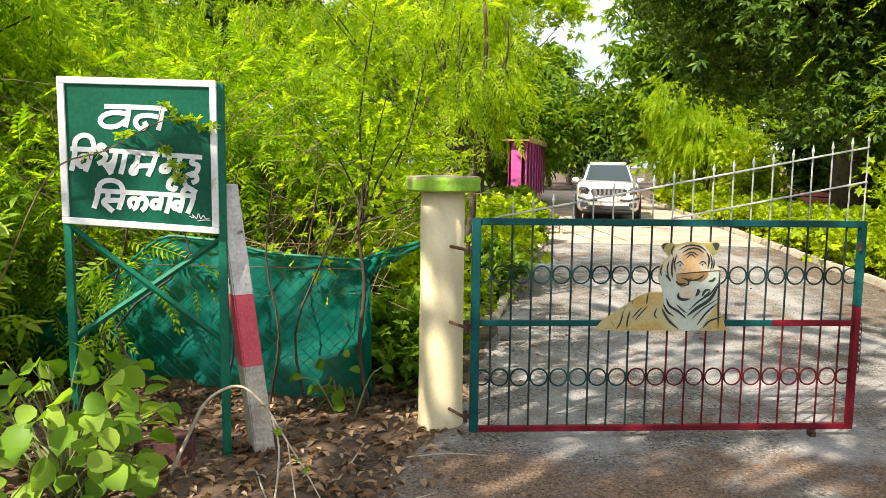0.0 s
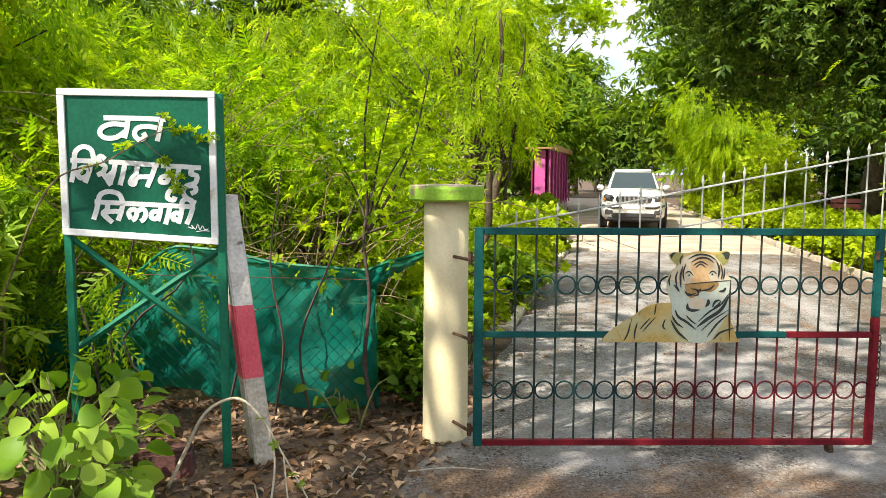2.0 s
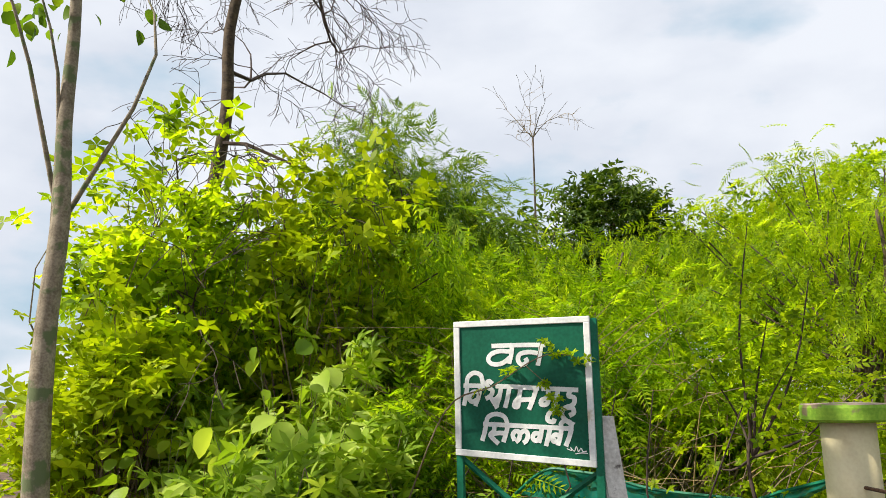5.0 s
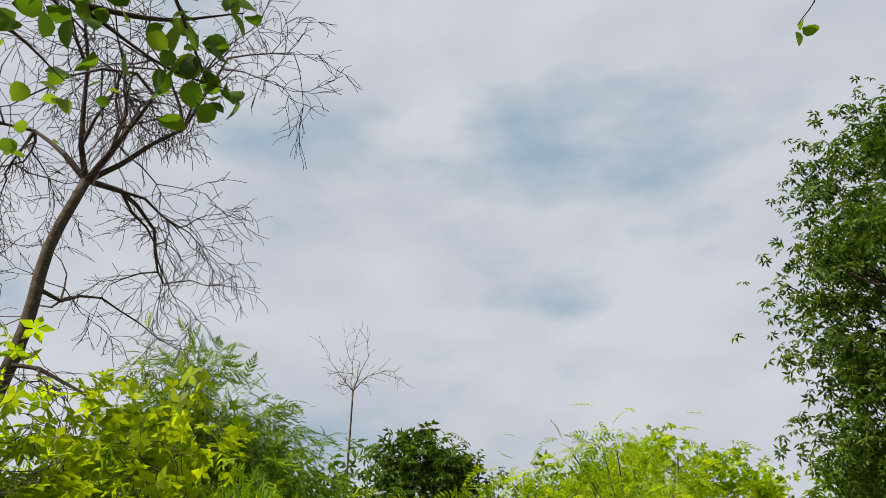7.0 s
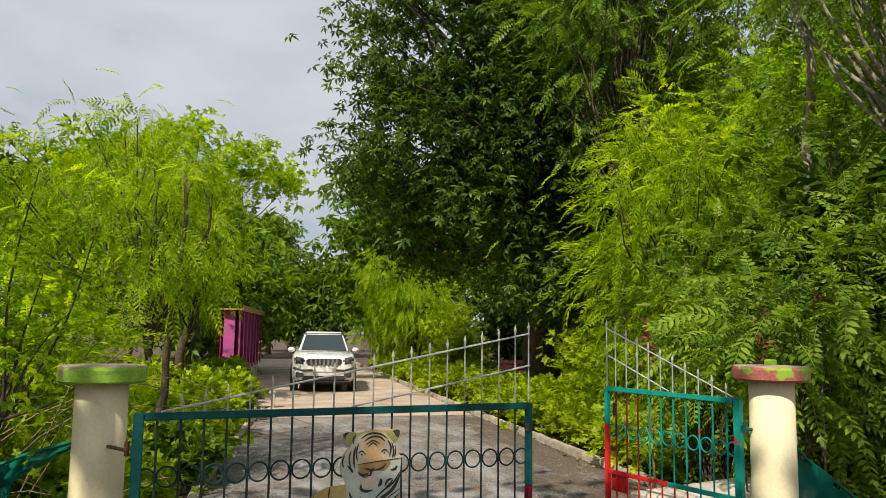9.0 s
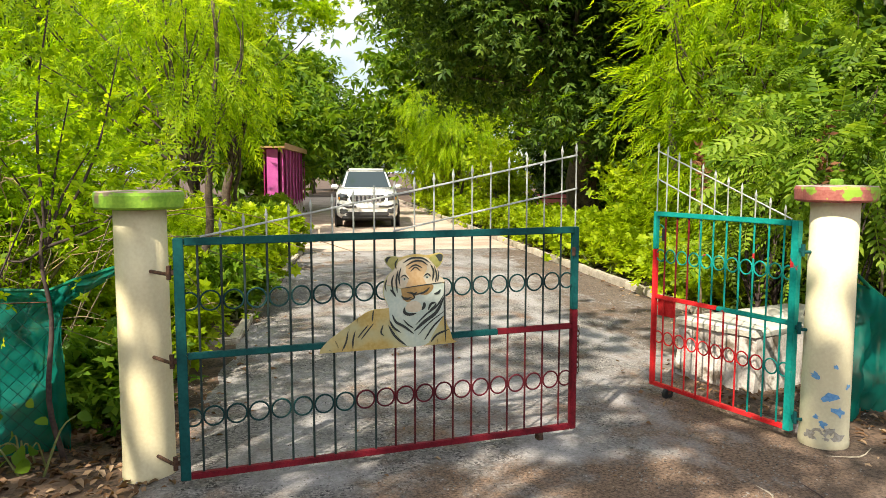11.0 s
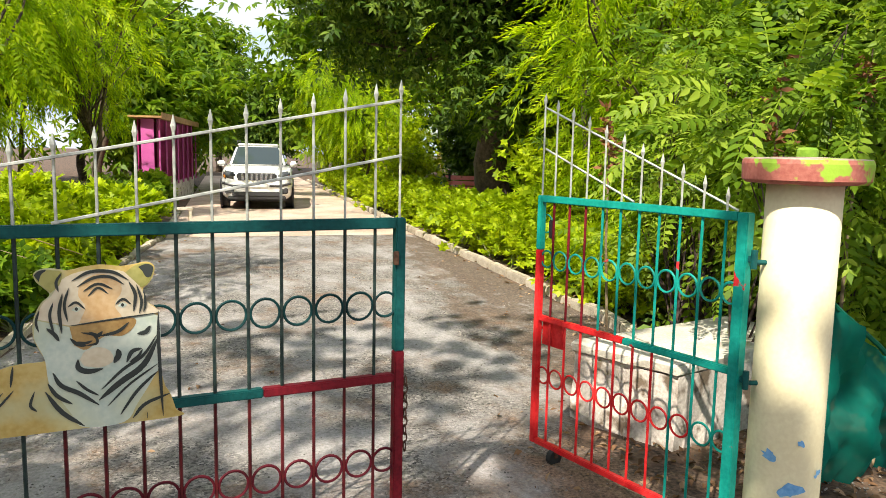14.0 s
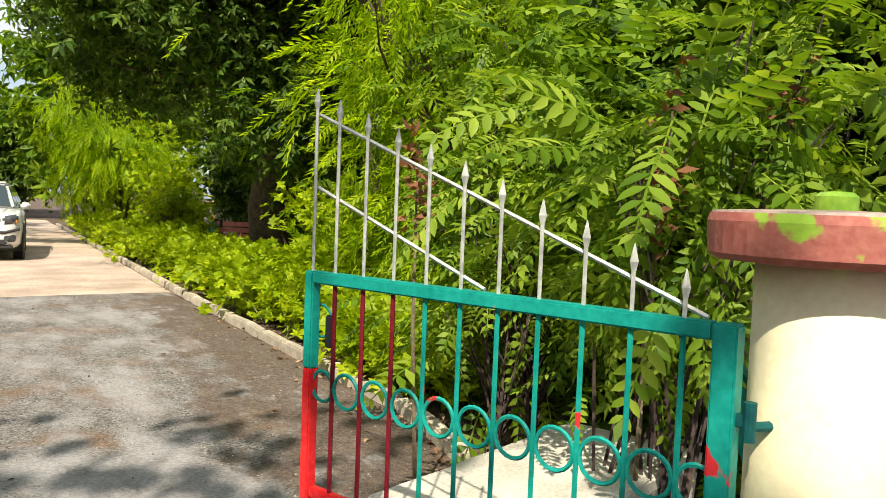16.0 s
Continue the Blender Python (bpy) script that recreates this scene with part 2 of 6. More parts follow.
BLACK = plain("black_rubber", (0.015, 0.015, 0.015), 0.7)
SIGN_GREEN = mat("green_sign_enamel", (0.003, 0.075, 0.042), (0.006, 0.115, 0.065), 3, 0.55, 0.05, spec=0.2)
SIGN_POST = mat("green_post_paint", (0.006, 0.11, 0.06), (0.012, 0.17, 0.095), 8, 0.45, 0.1, spec=0.2)
SIGN_WHITE = mat("white_sign_paint", (0.60, 0.62, 0.62), (0.80, 0.81, 0.80), 12, 0.55, 0.1)
SIGN_RIM = mat("white_frame_paint", (0.60, 0.62, 0.62), (0.78, 0.79, 0.78), 12, 0.6, 0.15, c3=(0.36, 0.30, 0.10), patch=(0.62, 0.68), pscale=5)
POST_WHITE = mat("whitewashed_concrete", (0.42, 0.40, 0.37), (0.70, 0.68, 0.65), 7, 0.9, 0.6, c3=(0.12, 0.11, 0.10), patch=(0.62, 0.70), pscale=16)
POST_RED = mat("red_painted_concrete", (0.52, 0.055, 0.085), (0.66, 0.11, 0.14), 7, 0.85, 0.5, c3=(0.10, 0.03, 0.03), patch=(0.72, 0.78), pscale=16)
POST_BARE = mat("weathered_concrete", (0.30, 0.26, 0.20), (0.60, 0.55, 0.47), 6, 0.92, 0.6, c3=(0.28, 0.20, 0.11), patch=(0.55, 0.72), pscale=6)
SLAB = mat("old_whitewashed_masonry", (0.42, 0.36, 0.31), (0.70, 0.63, 0.57), 5, 0.92, 0.9, c3=(0.15, 0.11, 0.075), patch=(0.55, 0.64), pscale=7)
SLABTOP = mat("weathered_cement_top", (0.42, 0.38, 0.31), (0.66, 0.61, 0.52), 4, 0.92, 0.5)
BARK = mat("brown_bark", (0.035, 0.025, 0.017), (0.12, 0.085, 0.055), 12, 0.95, 0.9, fine=50)
BARK_PALE = mat("pale_bark", (0.15, 0.12, 0.085), (0.34, 0.29, 0.22), 9, 0.95, 0.7, c3=(0.12, 0.15, 0.07), patch=(0.55, 0.62), pscale=7)
TWIG = mat("dry_twig", (0.10, 0.07, 0.04), (0.26, 0.20, 0.12), 14, 0.9, 0.3)
TWIG_DARK = mat("dark_twig", (0.030, 0.020, 0.018), (0.085, 0.055, 0.045), 14, 0.9, 0.3)
STRAW = mat("straw_brown_twig", (0.20, 0.13, 0.05), (0.38, 0.27, 0.12), 14, 0.9, 0.3)
STEM_GREEN = mat("green_stem", (0.10, 0.13, 0.03), (0.24, 0.24, 0.08), 14, 0.7, 0.2)
DRY_WOOD = mat("bleached_branch", (0.30, 0.24, 0.17), (0.52, 0.45, 0.34), 16, 0.9, 0.4)
DRY_LEAF = leafmat("dry_leaf_litter", (0.06, 0.03, 0.016), (0.19, 0.105, 0.055), (0.44, 0.31, 0.20), 0.12, 0.8)
LEAF_LIME = leafmat("lime_leaflets", (0.07, 0.14, 0.003), (0.26, 0.40, 0.006), (0.54, 0.64, 0.02), 0.64)
LEAF_FEATHER = leafmat("feathery_leaflets", (0.055, 0.125, 0.003), (0.20, 0.35, 0.006), (0.46, 0.58, 0.02), 0.64)
LEAF_MID = leafmat("mid_green_leaves", (0.04, 0.095, 0.007), (0.12, 0.22, 0.014), (0.28, 0.38, 0.035), 0.45)
LEAF_DARK = leafmat("dark_glossy_leaves", (0.018, 0.048, 0.006), (0.058, 0.112, 0.013), (0.17, 0.25, 0.035), 0.35, 0.5)
LEAF_BROAD = leafmat("broad_light_green_leaves", (0.07, 0.16, 0.014), (0.19, 0.33, 0.03), (0.42, 0.55, 0.09), 0.45)
LEAF_WHORL = leafmat("pale_whorled_leaves", (0.10, 0.19, 0.012), (0.25, 0.38, 0.03), (0.48, 0.58, 0.11), 0.45)
LEAF_PINNATE = leafmat("pinnate_leaflets", (0.045, 0.10, 0.007), (0.135, 0.23, 0.014), (0.33, 0.43, 0.05), 0.45)
LEAF_HEDGE = leafmat("yellow_green_hedge_leaves", (0.11, 0.185, 0.003), (0.29, 0.39, 0.007), (0.50, 0.58, 0.02), 0.48)
LEAF_BACK = leafmat("backlit_branch_leaves", (0.04, 0.09, 0.008), (0.10, 0.19, 0.015), (0.24, 0.34, 0.03), 0.5)
LEAF_BROWN = leafmat("withered_leaves", (0.09, 0.035, 0.02), (0.20, 0.085, 0.04), (0.32, 0.16, 0.08), 0.2, 0.8)


# ---- building tools ----
def link(name, bm, material, parent=None, label="", smooth=False):
    me = bpy.data.meshes.new(name)
    bmesh.ops.recalc_face_normals(bm, faces=bm.faces)
    bm.to_mesh(me)
    bm.free()
    me.materials.append(material)
    if smooth:
        me.polygons.foreach_set("use_smooth", [True] * len(me.polygons))
    ob = new(name, me)
    if parent:
        ob.parent = parent
    if label:
        ob["label"] = label
    return ob


def part(name, bm, material, parent, label="", smooth=False):
    return link(name, bm, material, parent, label, smooth)


def thing(name, x, y, z=0.0, rz=0.0, label="", category="", group=""):
    ob = new(name)
    ob.empty_display_size = 0.1
    ob.matrix_world = pose(x, y, z, 0, 0, rz)
    return tagged(ob, label, category, group)


def box(a, b, bevel=0.0, bm=None):
    bm = bm or bmesh.new()
    r = bmesh.ops.create_cube(bm, size=1)
    for v in r["verts"]:
        v.co = [a[i] + (v.co[i] + 0.5) * (b[i] - a[i]) for i in range(3)]
    if bevel:
        es = list({e for v in r["verts"] for e in v.link_edges})
        bmesh.ops.bevel(bm, geom=es, offset=bevel, segments=2, affect="EDGES")
    return bm


def tube(points, radii, sides=6, bm=None, cap=True):
    """A tapered tube along points; radii: one number or one for each point."""
    bm = bm or bmesh.new()
    pts = [Vector(p) for p in points]
    if not hasattr(radii, "__len__"):
        radii = [radii] * len(pts)
    rings, side = [], None
    for i, p in enumerate(pts):
        d = (pts[min(i + 1, len(pts) - 1)] - pts[max(i - 1, 0)]).normalized()
        ref = side if side is not None and side.cross(d).length > 1e-3 else (Vector((1, 0, 0)) if abs(d.x) < 0.8 else Vector((0, 1, 0)))
        u = d.cross(ref).normalized()
        w = u.cross(d)
        side = w
        rings.append([bm.verts.new(p + (u * math.sin(6.2832 * k / sides) + w * math.cos(6.2832 * k / sides)) * radii[i]) for k in range(sides)])
    for a, b in zip(rings, rings[1:]):
        for k in range(sides):
            bm.faces.new((a[k], a[(k + 1) % sides], b[(k + 1) % sides], b[k]))
    if cap:
        bm.faces.new(rings[0])
        bm.faces.new(rings[-1][::-1])
    return bm


def lathe(profile, sides=40, bm=None):
    """Turns (radius, height) pairs round the z axis."""
    bm = bm or bmesh.new()
    rings = [[bm.verts.new((r * math.cos(6.2832 * k / sides), r * math.sin(6.2832 * k / sides), z)) for k in range(sides)] for r, z in profile]
    for a, b in zip(rings, rings[1:]):
        for k in range(sides):
            bm.faces.new((a[k], a[(k + 1) % sides], b[(k + 1) % sides], b[k]))
    bm.faces.new(rings[0][::-1])
    bm.faces.new(rings[-1])
    return bm


def hoop(center, radius, wire, axis="y", sides=20, ring=5, bm=None):
    bm = bm or bmesh.new()
    c, rings = Vector(center), []
    for k in range(sides):
        a = 6.2832 * k / sides
        out = Vector((math.cos(a), 0, math.sin(a))) if axis == "y" else Vector((0, math.cos(a), math.sin(a)))
        n_ = Vector((0, 1, 0)) if axis == "y" else Vector((1, 0, 0))
        rings.append([bm.verts.new(c + out * (radius + wire * math.cos(6.2832 * j / ring)) + n_ * wire * math.sin(6.2832 * j / ring)) for j in range(ring)])
    for k in range(sides):
        a, b = rings[k], rings[(k + 1) % sides]
        for j in range(ring):
            bm.faces.new((a[j], a[(j + 1) % ring], b[(j + 1) % ring], b[j]))
    return bm


def smooth_line(points, n=6):
    """A Catmull-Rom line through 2D or 3D points."""
    p = [np.array(q, float) for q in points]
    if len(p) < 3:
        return p
    p = [2 * p[0] - p[1]] + p + [2 * p[-1] - p[-2]]
    out = []
    for i in range(1, len(p) - 2):
        for k in range(n):
            t = k / n
            out.append(0.5 * (2 * p[i] + (p[i + 1] - p[i - 1]) * t + (2 * p[i - 1] - 5 * p[i] + 4 * p[i + 1] - p[i + 2]) * t**2 + (3 * p[i] - p[i - 1] - 3 * p[i + 1] + p[i + 2]) * t**3))
    return out + [p[-2]]


def stroke(points, width, depth, bm, curve=True, taper=False):
    """A brush stroke with round ends in the x-z plane, raised by depth towards -y."""
    pts = smooth_line(points, 5) if curve else [np.array(q, float) for q in points]
    n = len(pts)
    left, right = [], []
    for i, p in enumerate(pts):
        d = pts[min(i + 1, n - 1)] - pts[max(i - 1, 0)]
        d = d / (np.linalg.norm(d) + 1e-9)
        w = width / 2 * ((1 - abs(2 * i / (n - 1) - 1) ** 3 * 0.9) if taper else 1)
        q = np.array((-d[1], d[0])) * w
        left.append(p + q)
        right.append(p - q)
    lo = [[bm.verts.new((a[0], 0, a[1])), bm.verts.new((b[0], 0, b[1]))] for a, b in zip(left, right)]
    hi = [[bm.verts.new((a[0], -depth, a[1])), bm.verts.new((b[0], -depth, b[1]))] for a, b in zip(left, right)]
    for i in range(n - 1):
        bm.faces.new((hi[i][0], hi[i][1], hi[i + 1][1], hi[i + 1][0]))
        bm.faces.new((lo[i][0], hi[i][0], hi[i + 1][0], lo[i + 1][0]))
        bm.faces.new((lo[i][1], hi[i][1], hi[i + 1][1], lo[i + 1][1]))
    for i in (0, n - 1):
        bm.faces.new((lo[i][0], lo[i][1], hi[i][1], hi[i][0]))


# ---- leaves ----
def blade(length, width, fold=0.15, bow=0.12, base=(0, 0, 0), turn=0.0, pitch=0.0, steps=1):
    """One leaf blade along +y as quads either side of a midrib."""
    prof = {1: [(0, 0), (0.5, 1), (1, 0)], 2: [(0, 0.05), (0.33, 0.92), (0.68, 0.78), (1, 0)], 3: [(0, 0.12), (0.2, 0.75), (0.5, 1), (0.8, 0.72), (1, 0.04)]}[steps]
    vs, fs = [], []
    for s, w in prof:
        z = -bow * length * s * s
        for k in (-1, 0, 1):
            vs.append((k * w * width / 2, s * length, z + abs(k) * w * fold * width))
    for i in range(len(prof) - 1):
        a = 3 * i
        fs += [(a, a + 1, a + 4, a + 3), (a + 1, a + 2, a + 5, a + 4)]
    v = np.array(vs)
    cp, sp = math.cos(pitch), math.sin(pitch)
    v = np.stack([v[:, 0], v[:, 1] * cp - v[:, 2] * sp, v[:, 1] * sp + v[:, 2] * cp], 1)
    ct, st = math.cos(turn), math.sin(turn)
    v = np.stack([v[:, 0] * ct - v[:, 1] * st, v[:, 0] * st + v[:, 1] * ct, v[:, 2]], 1) + np.array(base)
    return v, np.array(fs)


def diamond(length, width, base, turn, pitch=0.0, fold=0.1):
    """A single quad leaflet."""
    v = np.array([(0, 0, 0), (width / 2, length * 0.45, fold * width), (0, length, -0.1 * length), (-width / 2, length * 0.45, fold * width)], float)
    ct, st = math.cos(turn), math.sin(turn)
    v[:, 2] += v[:, 1] * math.sin(pitch)
    v = np.stack([v[:, 0] * ct - v[:, 1] * st, v[:, 0] * st + v[:, 1] * ct, v[:, 2]], 1) + np.array(base)
    return v, np.array([(0, 1, 2, 3)])


def petal(length, width, base, turn, pitch):
    """A single folded quad along a way with true pitch."""
    v = np.array([(0, 0, 0), (width / 2, length * 0.48, 0.12 * width), (0, length, -0.12 * length), (-width / 2, length * 0.48, 0.12 * width)], float)
    cp, sp = math.cos(pitch), math.sin(pitch)
    v = np.stack([v[:, 0], v[:, 1] * cp - v[:, 2] * sp, v[:, 1] * sp + v[:, 2] * cp], 1)
    ct, st = math.cos(turn), math.sin(turn)
    return np.stack([v[:, 0] * ct - v[:, 1] * st, v[:, 0] * st + v[:, 1] * ct, v[:, 2]], 1) + np.array(base), np.array([(0, 1, 2, 3)])


def joined(pieces):
    vs, fs, k = [], [], 0
    for v, f in pieces:
        vs.append(v)
        fs.append(f + k)
        k += len(v)
    return np.concatenate(vs), np.concatenate(fs)


def frond(pairs, length, leaf, width, sag=0.25, angle=1.0, fine=False, rachis=True):
    """A pinnate leaf: leaflets in pairs along a sagging midrib."""
    out = []
    for i in range(pairs):
        s = (i + 0.8) / pairs
        y, z = s * length, -sag * length * s * s
        size = leaf * (1 - 0.45 * abs(2 * s - 0.9))
        for side in (-1, 1):
            maker = (lambda b, t: blade(size, width * size / leaf, 0.12, 0.2, b, t, -0.15, 2 if fine == 2 else 1)) if fine else (lambda b, t: diamond(size, width * size / leaf, b, t, -0.2))
            out.append(maker((0, y, z), -side * angle * (1.1 - 0.45 * s)))
    out.append(diamond(leaf * 0.8, width * 0.8, (0, length, -sag * length), 0.0))
    if rachis:
        r = length * 0.012
        v = np.array([(-r, 0, 0), (r, 0, 0), (r, length * 0.5, -sag * length * 0.25), (-r, length * 0.5, -sag * length * 0.25), (r * 0.5, length, -sag * length), (-r * 0.5, length, -sag * length)])
        out.append((v, np.array([(0, 1, 2, 3), (3, 2, 4, 5)])))
    return joined(out)


def whorl(count, length, width, pitch=0.2, steps=2):
    if steps == 1:
        return joined([petal(length * (0.85 + 0.3 * ((k * 7) % 5) / 5), width * 1.1, (0, 0, 0), 6.2832 * k / count, pitch - 0.25 * ((k * 3) % 2)) for k in range(count)])
    return joined([blade(length * (0.85 + 0.3 * ((k * 7) % 5) / 5), width, 0.1, 0.3, (0, 0, 0), 6.2832 * k / count, pitch - 0.25 * ((k * 3) % 2), steps) for k in range(count)])


def tassel(count, length, width, droop=-0.9):
    """Leaves that hang together from a twig's end."""
    return joined([petal(length * (0.8 + 0.4 * ((k * 5) % 7) / 7), width * 1.15, (0, 0.02 * k, 0), 6.2832 * k / count * 1.3, droop + 0.35 * ((k * 3) % 4) / 4) for k in range(count)])


def cloud(name, template, pos, fwd, nrm, size, material, parent=None, label=""):
    """One mesh of many copies of a leaf template, each turned along fwd with its face to nrm."""
    tv, tf = template
    pos, fwd, nrm, size = (np.asarray(a, float) for a in (pos, fwd, nrm, size))
    fwd = fwd / (np.linalg.norm(fwd, axis=1, keepdims=True) + 1e-9)
    right = np.cross(fwd, nrm)
    right /= np.linalg.norm(right, axis=1, keepdims=True) + 1e-9
    up = np.cross(right, fwd)
    rot = np.stack([right, fwd, up], 2)
    v = np.einsum("nij,kj->nki", rot, tv) * size[:, None, None] + pos[:, None, :]
    n, k = len(pos), len(tv)
    f = (tf[None] + (np.arange(n) * k)[:, None, None]).reshape(-1, 4)
    me = bpy.data.meshes.new(name)
    me.vertices.add(n * k)
    me.vertices.foreach_set("co", v.reshape(-1).astype(np.float32))
    me.loops.add(len(f) * 4)
    me.loops.foreach_set("vertex_index", f.reshape(-1).astype(np.int32))
    me.polygons.add(len(f))
    me.polygons.foreach_set("loop_start", np.arange(0, len(f) * 4, 4, dtype=np.int32))
    me.materials.append(material)
    me.update(calc_edges=True)
    ob = new(name, me)
    if parent:
        ob.parent = parent
    if label:
        ob["label"] = label
    return ob


def crown_points(rng, blobs, clumps, per, radius, shell=0.6):
    """Sprays gathered in clumps near the skin of overlapping ellipsoids: places, outward ways and the clumps' middles."""
    w = np.array([b[3] * b[4] * b[5] for b in blobs]) ** (2 / 3)
    pick = rng.choice(len(blobs), clumps, p=w / w.sum())
    b = np.array(blobs)[pick]
    d = rng.normal(size=(clumps, 3))
    d /= np.linalg.norm(d, axis=1, keepdims=True)
    r = (shell + (1 - shell) * rng.random(clumps)) * (0.85 + 0.3 * rng.random(clumps))
    mid = b[:, :3] + d * b[:, 3:] * r[:, None]
    out = d / b[:, 3:]
    out /= np.linalg.norm(out, axis=1, keepdims=True)
    off = rng.normal(size=(clumps, per, 3)) * radius * np.array((1, 1, 0.7)) * (0.6 + 0.8 * rng.random((clumps, 1, 1)))
    pos = (mid[:, None] + off).reshape(-1, 3)
    way = (out[:, None] * 0.7 + off / radius * 0.5).reshape(-1, 3)
    return pos, way, mid


def foliage(name, rng, pos, way, template, material, parent, size=1.0, vary=0.35, droop=0.3, label="", floor_z=0.03, flat=1.0):
    keep = pos[:, 2] > floor_z
    pos, way = pos[keep], way[keep]
    n = len(pos)
    f = way + rng.normal(size=(n, 3)) * 0.45 + np.array((0, 0, -droop))
    up = rng.normal(size=(n, 3)) * 0.55 + np.array((0, 0, flat))
    return cloud(name, template, pos, f, up, size * (1 - vary + 2 * vary * rng.random(n)), material, parent, label)


def limbs(rng, base, mids, r0, split=0.45, share=1.0, sides=5, bow=0.25, bm=None, thin=0.008):
    """Branches that bend out from a leader to the clumps."""
    bm = bm or bmesh.new()
    base = np.array(base, float)
    top = mids[:, 2].max()
    centre = mids[:, :2].mean(0)
    for m in mids[rng.random(len(mids)) < share]:
        h = base[2] + (m[2] - base[2]) * (split * rng.uniform(0.5, 1.2))
        k = min(1, max(0, (h - base[2]) / max(0.1, top - base[2])))
        start = np.array((*(base[:2] + (centre - base[:2]) * k), h))
        bend = start * 0.5 + m * 0.5 + np.array((*(rng.normal(size=2) * bow), bow * 0.8)) * np.linalg.norm(m - start) * 0.3
        pts = smooth_line([start, bend, m], 3)
        r = r0 * (1 - 0.65 * k)
        tube(pts, [max(thin, r * (1 - 0.85 * i / (len(pts) - 1))) for i in range(len(pts))], sides, bm, cap=False)
    return bm


def leader(base, top, r0, r1, rng, wobble=0.12, sides=9, n=7, bm=None):
    base, top = np.array(base, float), np.array(top, float)
    key = [base + (top - base) * i / n + np.array((*(rng.normal(size=2) * wobble * (0 < i < n)), 0)) for i in range(n + 1)]
    pts = smooth_line(key, 3)
    m = len(pts) - 1
    return tube(pts, [(r0 * 1.35 if i == 0 else r0 + (r1 - r0) * i / m) for i in range(m + 1)], sides, bm)


def tree(name, label, seed, x, y, trunk_to, r0, blobs, clumps, per, radius, template, leaf, bark, size=1.0, droop=0.3, shell=0.6, share=0.6, limb=0.05, category="tree", group="", wobble=0.12, flat=1.0):
    rng = np.random.default_rng(seed)
    t = thing(name, 0, 0, 0, 0, label, category, group)
    pos, way, mid = crown_points(rng, blobs, clumps, per, radius, shell)
    bm = leader((x, y, -0.05), trunk_to, r0, r0 * 0.35, rng, wobble)
    limbs(rng, (x, y, trunk_to[2] * 0.25), mid, limb, share=share, bm=bm)
    part("trunk", bm, bark, t, smooth=True)
    foliage("crown", rng, pos, way, template, leaf, t, size, droop=droop, flat=flat)
    return t


def shrub(name, label, seed, x, y, blobs, clumps, per, radius, template, leaf, stem, size=1.0, droop=0.2, shell=0.45, share=0.7, limb=0.014, stems=5, category="shrub", group="", flat=1.0):
    rng = np.random.default_rng(seed)
    t = thing(name, 0, 0, 0, 0, label, category, group)
    pos, way, mid = crown_points(rng, blobs, clumps, per, radius, shell)
    mid = mid[mid[:, 2] > 0.1]
    bm = bmesh.new()
    for k in range(stems):
        sub = mid[rng.integers(0, len(mid), max(3, len(mid) // stems))]
        limbs(rng, (x + rng.normal() * 0.12, y + rng.normal() * 0.12, -0.03), sub, limb, split=0.12, share=share, sides=4, bm=bm, thin=0.004)
    tagged(part("stem_tangle", bm, stem, t), kind="stuff")
    foliage("foliage", rng, pos, way, template, leaf, t, size, droop=droop, flat=flat)
    return t


def bearing(deg, dist):
    """A place on the ground seen that many degrees to the left of straight ahead from the gate's approach."""
    a = radians(deg)
    return 0.65 - dist * math.sin(a), 0.1 + dist * math.cos(a)


# ---- ground, road, kerbs ----
def road_left(y):
    return float(np.interp(y, [-8, 2, 4.2, 6.2, 7.8, 10.6, 14.5, 15.4, 46], [-2.4, -0.3, 0.14, 0.42, 0.55, 0.85, 1.3, 1.45, 2.6]))


def road_right(y):
    return float(np.interp(y, [-8, 2.5, 4.0, 4.8, 5.4, 6.1, 6.9, 8, 14.6, 46], [6.0, 4.7, 4.35, 3.95, 3.9, 4.3, 5.2, 5.45, 5.75, 7.6]))


def sheet(name, xs, ys, height, material):
    vs = [(x, y, height(x, y)) for y in ys for x in xs]
    w = len(xs)
    fs = [(j * w + i, j * w + i + 1, (j + 1) * w + i + 1, (j + 1) * w + i) for j in range(len(ys) - 1) for i in range(w - 1)]
    me = bpy.data.meshes.new(name)
    me.from_pydata(vs, [], fs)
    me.materials.append(material)
    me.polygons.foreach_set("use_smooth", [True] * len(fs))
    return new(name, me)


def ground_height(x, y):
    off = max(road_left(y) - x, x - road_right(y)) if -8 < y < 46 else 1.0
    k = min(1.0, max(0.0, (off - 0.05) / 0.5))
    return k * (0.022 * noise.noise((x * 1.7, y * 1.7, 0)) + 0.014 * noise.noise((x * 6, y * 6, 3))) - 0.004


fine = [-400, -150, -60, -25, -12, -8] + [-6 + 0.12 * i for i in range(101)] + [7, 9, 13, 25, 60, 150, 400]
deep = [-400, -150, -50, -15, -6, -2] + [0.12 * i for i in range(84)] + [11, 13, 16, 20, 30, 46, 60, 90, 150, 400]
tagged(sheet("ground", fine, deep, ground_height, SOIL), "brown leaf-strewn soil", "ground", kind="structure")


